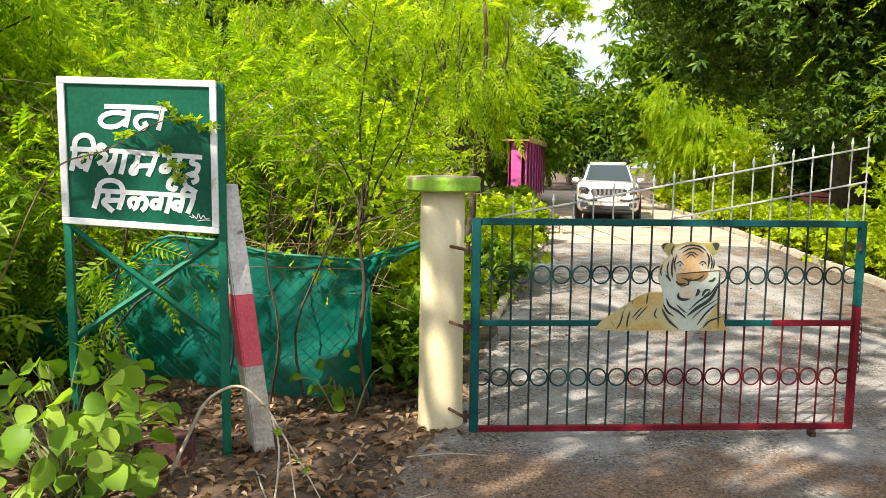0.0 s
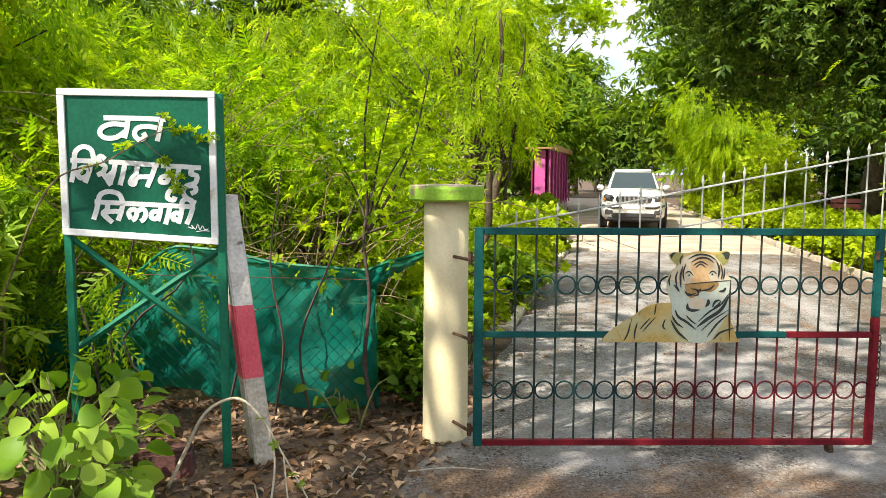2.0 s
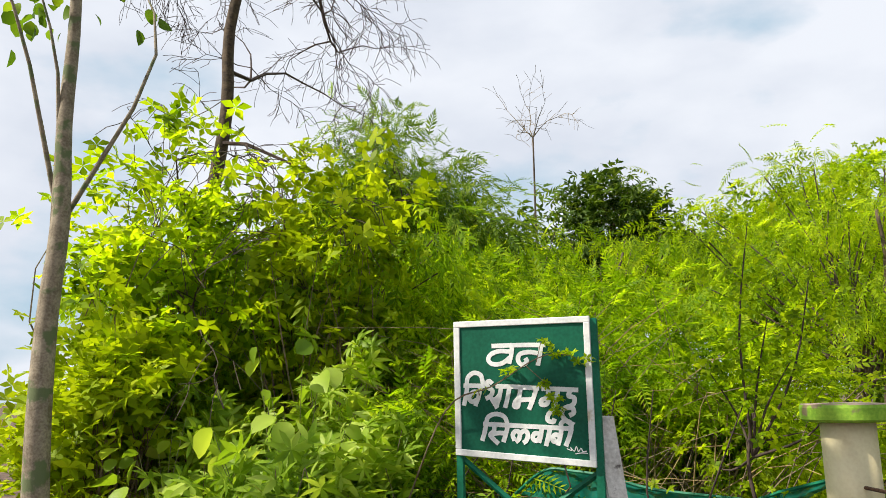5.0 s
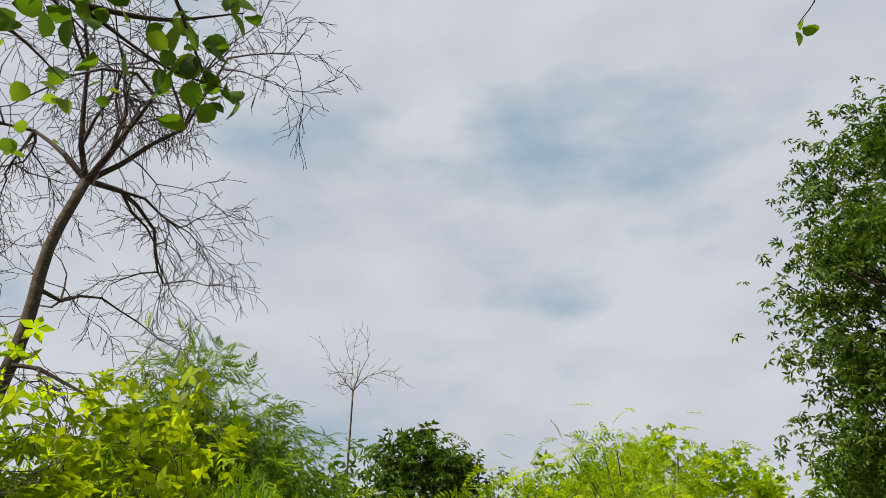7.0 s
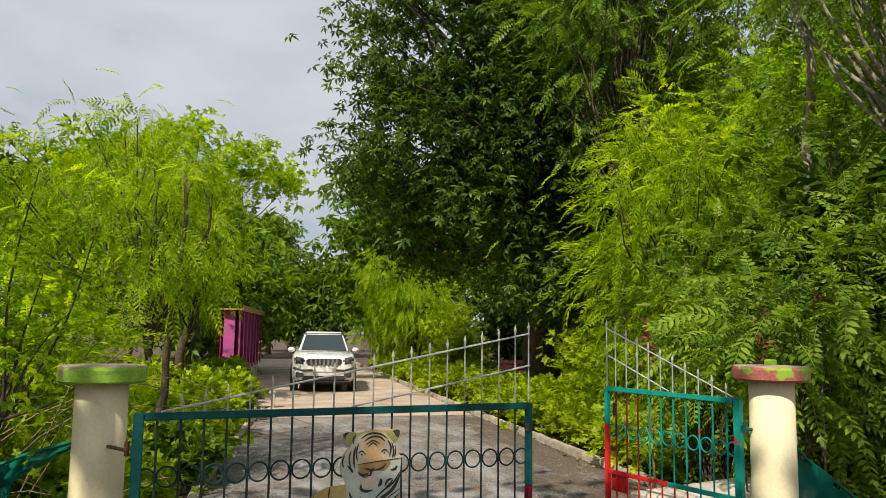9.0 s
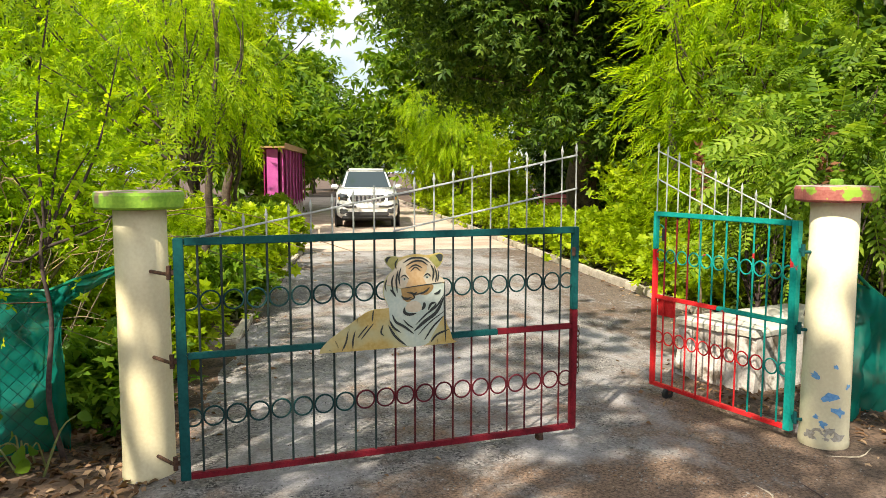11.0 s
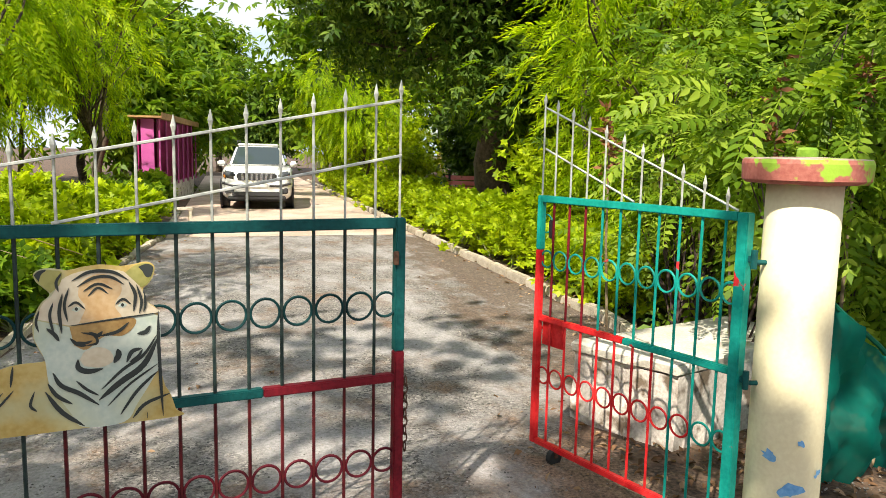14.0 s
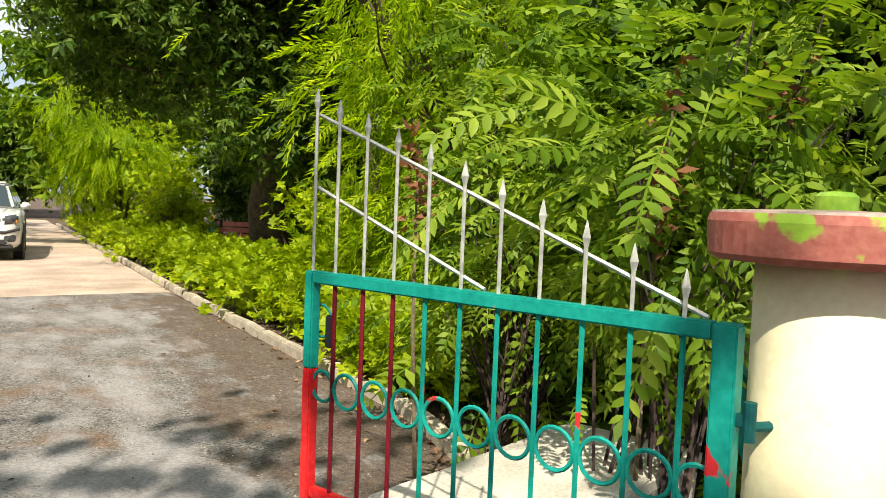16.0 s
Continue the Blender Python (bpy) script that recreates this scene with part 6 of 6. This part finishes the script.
# clipped shrubs along the kerb
hedge_rng = np.random.default_rng(9)
made = []
for k in range(3):
    blobs = [(hedge_rng.normal() * 0.12, hedge_rng.normal() * 0.12, 0.30 + 0.12 * j, 0.42, 0.42, 0.26) for j in range(3)]
    made.append(shrub("hedge_shrub", "low yellow-green hedge shrub along the kerb", 800 + k, 0, 0, blobs, 55, 10, 0.10, T_HEDGE, LEAF_HEDGE, STEM_GREEN, 1.15, -0.2, 0.35, 0.6, 0.006, 4, group="hedge shrubs"))
first = {k: True for k in range(3)}
y = 7.8
i = 0
while y < 36:
    for row in range(3 if y < 12 else 2):
        k = i % 3
        x = road_right(y) + 0.55 + 0.72 * row + hedge_rng.normal() * 0.10
        s = hedge_rng.uniform(0.85, 1.2) * (1 + 0.12 * row)
        m = pose(x, y + hedge_rng.normal() * 0.1 + 0.3 * (row % 2), 0, 0, 0, hedge_rng.uniform(0, 360)) @ Matrix.Diagonal((s, s, s * hedge_rng.uniform(0.72, 1.0), 1))
        if first[k]:
            made[k].matrix_world = m
            first[k] = False
        else:
            c = copy_thing(made[k], m)
            c.matrix_world = m
        i += 1
    y += 0.75 if y < 14 else 1.05
# taller shrubs behind the hedge
for i, (x, y, h) in enumerate(((8.2, 15.0, 1.6), (9.9, 17.6, 2.2), (7.6, 22.6, 1.6), (8.4, 26.5, 3.2), (8.8, 31, 3.6), (10.4, 16.5, 2.4), (7.9, 24.4, 2.4), (12.5, 22, 3), (9.3, 36, 4.2), (7.7, 12.3, 1.3))):
    rng = np.random.default_rng(820 + i)
    blobs = [(x + rng.normal() * 0.3, y + rng.normal() * 0.3, h * k, h * 0.30 + 0.2, h * 0.30 + 0.2, h * 0.26) for k in (0.35, 0.62, 0.85)]
    shrub("garden_shrub", "bright green garden shrub behind the hedge", 840 + i, x, y, blobs, 105, 9, 0.16 + 0.03 * h, T_WEEP if i % 2 else T_HEDGE, LEAF_LIME if i % 2 else LEAF_HEDGE, TWIG, 0.8 if i % 2 else 1.5, 0.4, 0.4, 0.5, 0.02, 3, group="garden shrubs")
# bed inside the gate on the left of the drive
for i, (x, y, h, r, m, tpl, s) in enumerate(((-0.12, 5.45, 0.62, 0.26, LEAF_MID, T_OVAL, 0.8), (0.05, 6.6, 0.75, 0.38, LEAF_HEDGE, T_HEDGE, 1.0), (-0.6, 7.2, 0.6, 0.5, LEAF_HEDGE, T_OVAL, 1.0), (0.2, 9.0, 0.65, 0.42, LEAF_MID, T_OVAL, 1.1), (-0.5, 9.2, 0.9, 0.6, LEAF_HEDGE, T_HEDGE, 1.2), (0.35, 9.9, 0.8, 0.5, LEAF_HEDGE, T_HEDGE, 1.2), (0.3, 11.3, 1.0, 0.55, LEAF_HEDGE, T_HEDGE, 1.3), (-0.7, 11.2, 1.3, 0.7, LEAF_LIME, T_LIME, 0.8), (0.6, 13.0, 1.0, 0.6, LEAF_HEDGE, T_HEDGE, 1.3), (0.8, 15.2, 0.9, 0.6, LEAF_HEDGE, T_HEDGE, 1.5), (0.6, 18, 0.9, 0.7, LEAF_MID, T_OVAL, 1.5), (0.9, 21.2, 0.9, 0.6, LEAF_MID, T_OVAL, 1.5), (-0.5, 14.6, 1.2, 0.8, LEAF_HEDGE, T_HEDGE, 1.6))):
    rng = np.random.default_rng(860 + i)
    blobs = [(x + rng.normal() * 0.1, y + rng.normal() * 0.1, h * k, r, r, h * 0.34) for k in (0.35, 0.62)]
    shrub("bed_shrub", "leafy shrub in the bed inside the gate" if m is LEAF_MID else "yellow-green shrub in the bed inside the gate", 880 + i, x, y, blobs, 120, 11, 0.10, tpl, m, STEM_GREEN, s, -0.1, 0.35, 0.6, 0.007, 4, group="bed shrubs")

# low leafy cover on the bed
rng = np.random.default_rng(870)
p = np.stack([rng.uniform(-5.5, 1.2, 3600), rng.uniform(7.8, 24, 3600)], 1)
p = p[np.array([x < road_left(y) - 0.18 and noise.noise((x * 0.9, y * 0.9, 4)) > -0.25 for x, y in p])]
n = len(p)
tagged(cloud("ground_cover", T_HEDGE, np.column_stack([p, 0.03 + 0.16 * rng.random(n)]), rng.normal(size=(n, 3)) * (1, 1, 0.4) + (0, 0, 0.5), rng.normal(size=(n, 3)) * 0.4 + (0, 0, 1), 1.5 + 0.9 * rng.random(n), LEAF_HEDGE), "low yellow-green leafy ground cover on the bed", "ground cover", kind="stuff")

# tall yellow-green grass between the bed's shrubs and the trees
T_GRASS = joined([blade(0.34 + 0.05 * (k % 3), 0.012, 0.1, 0.35, (0.03 * math.cos(2.4 * k), 0.03 * math.sin(2.4 * k), 0), 2.4 * k, 1.05 + 0.12 * (k % 4), 2) for k in range(9)])
rng = np.random.default_rng(875)
p = np.stack([rng.uniform(-7.0, 1.8, 5200), rng.uniform(9.2, 25, 5200)], 1)
p = p[np.array([x < road_left(y) - 0.30 - 0.3 * rng.random() and noise.noise((x * 0.7, y * 0.5, 9)) > -0.2 for x, y in p])]
n = len(p)
tagged(cloud("tall_grass", T_GRASS, np.column_stack([p, np.full(n, 0.0)]), rng.normal(size=(n, 3)) * (1, 1, 0.0), rng.normal(size=(n, 3)) * 0.12 + (0, 0, 1), 0.9 + 0.8 * rng.random(n), LEAF_HEDGE), "tall yellow-green grass beside the drive", "grass", kind="stuff")

# ---- foreground plants on the left ----
def broad_plant(x, y, h, r, n, seed, size, label, leaf=LEAF_BROAD):
    rng = np.random.default_rng(seed)
    t = thing("broadleaf_plant", 0, 0, 0, 0, label, "plant", "broadleaf plants")
    a = rng.uniform(0, 6.2832, n)
    q = np.sqrt(rng.random(n)) * r
    z = h * (0.15 + 0.85 * rng.random(n)) * (1 - 0.35 * (q / r) ** 2)
    pos = np.stack([x + q * np.cos(a), y + q * np.sin(a) * 0.75, z], 1)
    fwd = np.stack([np.cos(a), np.sin(a), np.full(n, -0.35)], 1) + rng.normal(size=(n, 3)) * 0.45
    nrm = np.stack([rng.normal(size=n) * 0.75 - 0.1, rng.normal(size=n) * 0.7 - 0.45, np.full(n, 0.8)], 1)
    bm = bmesh.new()
    for p in pos[::2]:
        s0 = np.array((x + rng.normal() * 0.06, y + rng.normal() * 0.06, -0.02))
        mid = s0 * 0.45 + p * 0.55 + np.array((0, 0, 0.08))
        tube(smooth_line([s0, mid, p], 3), [0.007, 0.0065, 0.006, 0.005, 0.004, 0.0035, 0.003], 4, bm, cap=False)
    tagged(part("stem_tangle", bm, STEM_GREEN, t), kind="stuff")
    cloud("leaves", T_BROAD, pos, fwd, nrm, size * (0.7 + 0.6 * rng.random(n)), leaf, t, "rounded light green leaves, some eaten")
    return t


broad_plant(-1.5, 3.4, 0.72, 0.52, 130, 41, 0.82, "low plant with large rounded light green leaves")
broad_plant(-2.35, 3.2, 0.60, 0.45, 80, 42, 0.82, "low plant with large rounded light green leaves")
broad_plant(-1.35, 2.85, 0.22, 0.20, 14, 43, 0.85, "small seedling with rounded leaves")
broad_plant(-3.4, 3.4, 0.75, 0.5, 60, 44, 1.0, "low plant with large rounded light green leaves")
broad_plant(-3.35, 4.5, 1.7, 0.6, 60, 46, 1.25, "tall broadleaf sapling beside the net", LEAF_WHORL)
broad_plant(-3.5, 4.3, 2.2, 0.75, 60, 48, 1.3, "tall broadleaf sapling beside the net", LEAF_WHORL)
broad_plant(-4.5, 4.1, 1.5, 0.7, 70, 49, 1.2, "low plant with large rounded light green leaves", LEAF_WHORL)
broad_plant(-0.45, 4.75, 0.42, 0.30, 16, 45, 0.5, "small weed under the net", LEAF_MID)
broad_plant(-0.33, 2.95, 0.13, 0.14, 26, 47, 0.42, "small weed with pale green leaves on the ground", LEAF_BROAD)

for i, (x, y, h) in enumerate(((-2.95, 3.85, 1.35), (-3.3, 3.9, 1.0), (-2.95, 4.5, 1.5), (-3.9, 4.1, 1.2), (-4.6, 4.6, 1.6), (-3.6, 5.0, 2.0))):
    rng = np.random.default_rng(900 + i)
    blobs = [(x, y, h * k, 0.45, 0.4, h * 0.3) for k in (0.4, 0.7)]
    shrub("whorled_shrub", "shrub with star-like whorls of narrow leaves", 920 + i, x, y, blobs, 48, 6, 0.13, T_WHORL, LEAF_WHORL, TWIG, 1.0, -0.5, 0.3, 0.8, 0.012, 3, group="whorled shrubs", flat=1.6)
for i, (x, y, h, r) in enumerate(((-4.6, 5.9, 4.0, 1.3), (-6.2, 5.0, 4.5, 1.5), (-5.4, 4.2, 2.2, 1.0), (-7.5, 6.8, 3.6, 1.8))):
    rng = np.random.default_rng(940 + i)
    blobs = [(x + rng.normal() * 0.3, y, h * k, r * 0.8, r * 0.7, h * 0.3) for k in (0.4, 0.75)]
    shrub("leafy_bush", "tall leafy bush with oval yellow-green leaves", 960 + i, x, y, blobs, 130, 11, 0.2, T_OVAL, LEAF_LIME if i == 1 else LEAF_HEDGE, TWIG, 1.4, 0.1, 0.35, 0.7, 0.016, 5, group="leafy bushes")

# dark-stemmed sapling in front of the net
rng = np.random.default_rng(51)
t = thing("thorny_sapling", 0, 0, 0, 0, "dark forked sapling with small bright leaves by the net", "sapling")
bm = tube(smooth_line([(-0.30, 4.86, -0.03), (-0.36, 4.83, 0.35), (-0.33, 4.85, 0.8), (-0.37, 4.86, 1.15), (-0.33, 4.9, 1.45)], 4), [0.019] + [0.017 - 0.0006 * i for i in range(16)], 7)
part("stem", bm, TWIG_DARK, t, smooth=True)
ends = []
for p in ((-0.10, 4.95, 1.75), (0.05, 5.0, 2.3), (-0.20, 4.9, 2.0), (-0.27, 4.95, 2.6), (-0.55, 4.85, 1.7), (-0.05, 4.8, 1.35), (-0.62, 4.9, 1.15), (0.10, 4.9, 1.5)):
    q = np.array((-0.34, 4.87, 1.2))
    part("branch", tube(smooth_line([q, (q + np.array(p)) / 2 + rng.normal(size=3) * 0.05, p], 3), [0.010, 0.009, 0.008, 0.007, 0.0055, 0.0045, 0.003], 5), TWIG_DARK, t, smooth=True)
    ends.append(p)
e = np.array(ends)[rng.integers(0, len(ends), 420)]
pos = e * 0.8 + np.array((-0.34, 4.87, 1.2)) * 0.2 + rng.normal(size=(420, 3)) * (0.20, 0.12, 0.18)
foliage("leaves", rng, pos, rng.normal(size=(420, 3)), T_OVAL, LEAF_LIME, t, 0.5, 0.3, 0.0)

# dark stems behind the sign and the thorny twig across its face
t = thing("bramble", 0, 0, 0, 0, "dark bare bramble in front of the net", "bramble")
for k in range(6):
    x0 = -2.2 + 0.3 * k + rng.normal() * 0.05
    bm = tube(smooth_line([(x0, 4.75, -0.02), (x0 + rng.normal() * 0.15, 4.7, 0.5), (x0 + rng.normal() * 0.3, 4.72, 1.0), (x0 + rng.normal() * 0.5, 4.8, 1.6)], 3), [0.010, 0.010, 0.009, 0.008, 0.008, 0.007, 0.006, 0.005, 0.004, 0.003], 4)
    part("stem", bm, TWIG_DARK, t)
t = thing("thorn_twig", 0, 0, 0, 0, "thin leafy twig reaching across the sign", "twig")
a, d = np.array((-1.66, 3.722)), np.array((0.735, 0.192))
def on_sign(u, z, off=0.05):
    p = a + d * u
    return (p[0] + 0.25 * off, p[1] - off, z)
bm = tube(smooth_line([(-2.15, 3.9, 0.9), on_sign(-0.05, 1.50, 0.07), on_sign(0.30, 1.63), on_sign(0.70, 1.79), on_sign(1.02, 1.74, 0.04)], 5), [0.006 - 0.0002 * i for i in range(21)], 5)
for p0, p1 in ((on_sign(0.62, 1.75), on_sign(0.66, 1.86)), (on_sign(0.55, 1.73), on_sign(0.68, 1.64)), (on_sign(0.36, 1.65), on_sign(0.42, 1.70)), (on_sign(0.2, 1.58), on_sign(0.19, 1.62))):
    tube([p0, p1], [0.003, 0.002], 4, bm)
part("stem", bm, TWIG, t)
spots = [on_sign(u, z, 0.055) for u, z in ((0.66, 1.86), (0.72, 1.81), (0.76, 1.80), (0.84, 1.79), (0.88, 1.77), (0.94, 1.76), (0.68, 1.64), (0.70, 1.63), (0.38, 1.70), (0.43, 1.71), (0.19, 1.60), (0.72, 1.565), (0.76, 1.55), (0.78, 1.50), (0.74, 1.49), (0.99, 1.75))]
sp = np.repeat(np.array(spots), 3, 0) + rng.normal(size=(len(spots) * 3, 3)) * 0.012
foliage("leaves", rng, sp, rng.normal(size=(len(sp), 3)) + (0, -0.4, 0), T_OVAL, LEAF_LIME, t, 0.36, 0.3, 0.0)

# near branch with broad leaves high on the left
t = thing("overhanging_branch", 0, 0, 0, 0, "dark branch with broad backlit leaves overhead", "branch")
bm = bmesh.new()
rng = np.random.default_rng(61)
def sky_at(b, el, dist):
    aa, ee = radians(b), radians(el)
    return (0.56 - dist * math.sin(aa) * math.cos(ee), 0.05 + dist * math.cos(aa) * math.cos(ee), 1.74 + dist * math.sin(ee))
runs = [[(75, 30, 6.0), (60, 42, 5.6), (52, 41, 5.4), (44, 39, 5.2), (38, 38.5, 5.0)], [(60, 42, 5.6), (51, 47, 5.2), (46, 45, 5.2), (42, 41, 5.1), (40, 38.5, 5.0)], [(66, 37, 5.8), (57, 38, 5.6), (51, 36, 5.4)], [(52, 41, 5.4), (45, 42, 5.3), (38, 44, 5.2)], [(60, 42, 5.6), (56, 48, 5.4), (48, 51, 5.4)]]
leafpos = []
for run in runs:
    pts = smooth_line([sky_at(*q) for q in run], 5)
    tube(pts, [max(0.004, 0.024 * (1 - 0.85 * i / (len(pts) - 1))) for i in range(len(pts))], 5, bm, cap=False)
    for p in pts[4::2]:
        for _ in range(4):
            leafpos.append(p + rng.normal(size=3) * 0.14)
tube([(-5.9, 1.8, -0.05), (-5.6, 1.9, 1.6), sky_at(75, 30, 6.0)], [0.11, 0.09, 0.03], 8, bm)
part("branch", bm, TWIG_DARK, t, smooth=True)
lp = np.array(leafpos)
cloud("leaves", T_BROAD, lp, rng.normal(size=(len(lp), 3)) + (0.2, 0, -0.4), rng.normal(size=(len(lp), 3)) * 0.7 + (0.3, -0.4, 0.5), 0.75 + 0.6 * rng.random(len(lp)), LEAF_BACK, t)
t = thing("hanging_twig", 0, 0, 0, 0, "thin twig hanging in with a small leaf", "twig")
q = [sky_at(-22, 50, 4.4), sky_at(-18, 45, 4.2), sky_at(-16.5, 41.5, 4.2), sky_at(-14.3, 40, 4.2)]
part("stem", tube(smooth_line(q + [], 4), [0.007 - 0.0004 * i for i in range(13)], 5), TWIG_DARK, t)
part("stem", tube(smooth_line([sky_at(-19, 46.5, 4.2), sky_at(-19.5, 43, 4.2), sky_at(-21, 40.5, 4.2)], 4), 0.004, 5), TWIG_DARK, t)
part("limb", tube([(6.55, 4.95, 3.6), sky_at(-30, 52, 4.6), sky_at(-22, 50, 4.4)], [0.03, 0.014, 0.007], 6), TWIG_DARK, t)
cloud("leaves", T_BROAD, np.array([sky_at(-14.3, 40, 4.2), sky_at(-14.0, 39.6, 4.2), sky_at(-14.6, 39.7, 4.2)]), rng.normal(size=(3, 3)) + (0, 0, -0.6), rng.normal(size=(3, 3)), np.array([0.6, 0.5, 0.6]), LEAF_BACK, t)

# arched dead branch on the ground
t = thing("dead_branch", 0, 0, 0, 0, "pale arched dead branch lying by the post", "branch")
pts = smooth_line([(-1.10, 3.62, 0.0), (-1.03, 3.66, 0.16), (-0.95, 3.70, 0.34), (-0.86, 3.72, 0.42), (-0.74, 3.70, 0.45), (-0.60, 3.62, 0.38), (-0.46, 3.50, 0.26), (-0.34, 3.40, 0.15), (-0.22, 3.3, 0.02)], 4)
bm = tube(pts, [0.011 - 0.00025 * i for i in range(len(pts))], 6)
tube(smooth_line([(-0.56, 3.59, 0.35), (-0.48, 3.45, 0.24), (-0.45, 3.3, 0.10), (-0.45, 3.2, 0.0)], 4), 0.0055, 5, bm)
tube(smooth_line([(-0.45, 3.49, 0.25), (-0.38, 3.32, 0.16), (-0.30, 3.15, 0.0)], 4), 0.004, 5, bm)
part("wood", bm, DRY_WOOD, t, smooth=True)
for q in ((-0.60, 3.6, 0.39), (-0.5, 3.5, 0.30), (-0.38, 3.4, 0.2), (-0.33, 3.38, 0.17)):
    cloud("sprout", T_OVAL, np.array([q]), rng.normal(size=(1, 3)), np.array([(0, 0, 1.0)]), np.full(1, 0.4), LEAF_MID, t)
t = thing("red_block", -1.2, 3.78, 0.0, 14, "half-buried dark red stone block beside the plant", "stone")
bm = box((-0.14, -0.08, -0.05), (0.15, 0.08, 0.15), 0.018)
bmesh.ops.subdivide_edges(bm, edges=bm.edges[:], cuts=1)
for v in bm.verts:
    v.co += Vector(rng.normal(size=3)) * 0.005
part("block", bm, mat("dark_red_stone", (0.055, 0.020, 0.018), (0.13, 0.05, 0.04), 9, 0.9, 0.6), t)

# ---- litter on the ground ----
rng = np.random.default_rng(71)
dry = blade(0.085, 0.042, 0.35, 0.35, (0, 0, 0), 0, 0, 2)
def litter(name, label, n, x0, x1, y0, y1, size, accept, z=0.012):
    p = np.stack([rng.uniform(x0, x1, n * 3), rng.uniform(y0, y1, n * 3)], 1)
    p = np.array([q for q in p if accept(*q)])[:n]
    m = len(p)
    pos = np.column_stack([p, [max(ground_height(*q), 0) + z * rng.uniform(0.6, 1.6) for q in p]])
    fwd = np.column_stack([rng.normal(size=(m, 2)), rng.normal(size=m) * 0.25])
    nrm = np.column_stack([rng.normal(size=(m, 2)) * 0.35, np.ones(m)])
    return tagged(cloud(name, dry, pos, fwd, nrm, size * (0.5 + rng.random(m)), DRY_LEAF), label, "leaf litter", kind="stuff")


litter("leaf_litter", "brown dry leaves under the bushes", 4600, -3.6, 0.5, 2.4, 6.0, 0.72, lambda x, y: x < road_left(y) + 0.05 + 0.1 * rng.normal())
litter("leaf_litter", "scattered dry leaves on the drive", 420, 0.1, 5.3, 2.5, 15, 0.55, lambda x, y: road_left(y) < x < road_right(y) and (x - road_left(y) < 0.7 * rng.random() or road_right(y) - x < 0.9 * rng.random() or rng.random() < 0.12))
litter("leaf_litter", "dry leaves along the far kerb", 900, 3.7, 7.0, 4.6, 14, 0.7, lambda x, y: x > road_right(y) - 0.15)
octa = np.array([(1, 0, 0), (0.3, 0.9, 0), (-0.8, 0.6, 0), (-0.9, -0.5, 0), (0.2, -0.9, 0), (0.8, -0.4, 0), (0.5, 0.3, 0.7), (-0.4, 0.3, 0.75), (-0.2, -0.5, 0.65)]) * 0.009
octf = np.array([(0, 1, 6, 6), (1, 2, 7, 6), (2, 3, 7, 7), (3, 4, 8, 7), (4, 5, 8, 8), (5, 0, 6, 8), (6, 7, 8, 8)])
def pebbles(n, x0, x1, y0, y1, size):
    p = np.stack([rng.uniform(x0, x1, n), rng.uniform(y0, y1, n)], 1)
    keep = [noise.noise((a * 1.1, b * 1.1, 7)) + 0.25 * rng.normal() > 0.0 for a, b in p]
    p = p[np.array(keep)]
    vs, fs = [], []
    for i, (a, b) in enumerate(p):
        s, th = size * rng.uniform(0.3, 1.2), rng.uniform(0, 6.28)
        c, d_ = math.cos(th), math.sin(th)
        k = len(vs)
        vs += [(a + s * (v[0] * c - v[1] * d_), b + s * (v[0] * d_ + v[1] * c), 0.011 + s * v[2]) for v in octa]
        fs += [tuple(dict.fromkeys(k + j for j in f)) for f in octf.tolist()]
    me = bpy.data.meshes.new("gravel")
    me.from_pydata(vs, [], fs)
    me.materials.append(GRAVEL)
    return tagged(new("gravel", me), "loose grey gravel on the drive", "gravel", kind="stuff")


stick_rng = np.random.default_rng(17)
for k in range(14):
    x, y = (stick_rng.uniform(3.2, 4.6), stick_rng.uniform(3.3, 4.2)) if k % 2 else (stick_rng.uniform(-0.9, 0.3), stick_rng.uniform(3.0, 4.2))
    t = thing("fallen_stick", x, y, 0.0, stick_rng.uniform(0, 180), "short dry stick lying on the ground", "stick", "fallen sticks")
    n = stick_rng.uniform(0.12, 0.32)
    part("wood", tube(smooth_line([(-n, 0, 0.008), (0, stick_rng.normal() * 0.03, 0.014), (n, stick_rng.normal() * 0.03, 0.008)], 3), 0.0045, 5), DRY_WOOD if k % 3 else TWIG_DARK, t)
litter("leaf_litter", "dry leaves on the dirt by the pillar", 500, 3.0, 5.2, 2.6, 5.4, 0.6, lambda x, y: x > road_right(y) - 0.1)
GRAVEL = mat("gravel_stone", (0.035, 0.03, 0.027), (0.36, 0.32, 0.28), 22, 0.9, 0.2, fine=90)
pebbles(13000, 0.0, 5.3, 2.4, 6.5, 0.75)
pebbles(5000, 0.6, 5.4, 6.5, 12, 0.95)
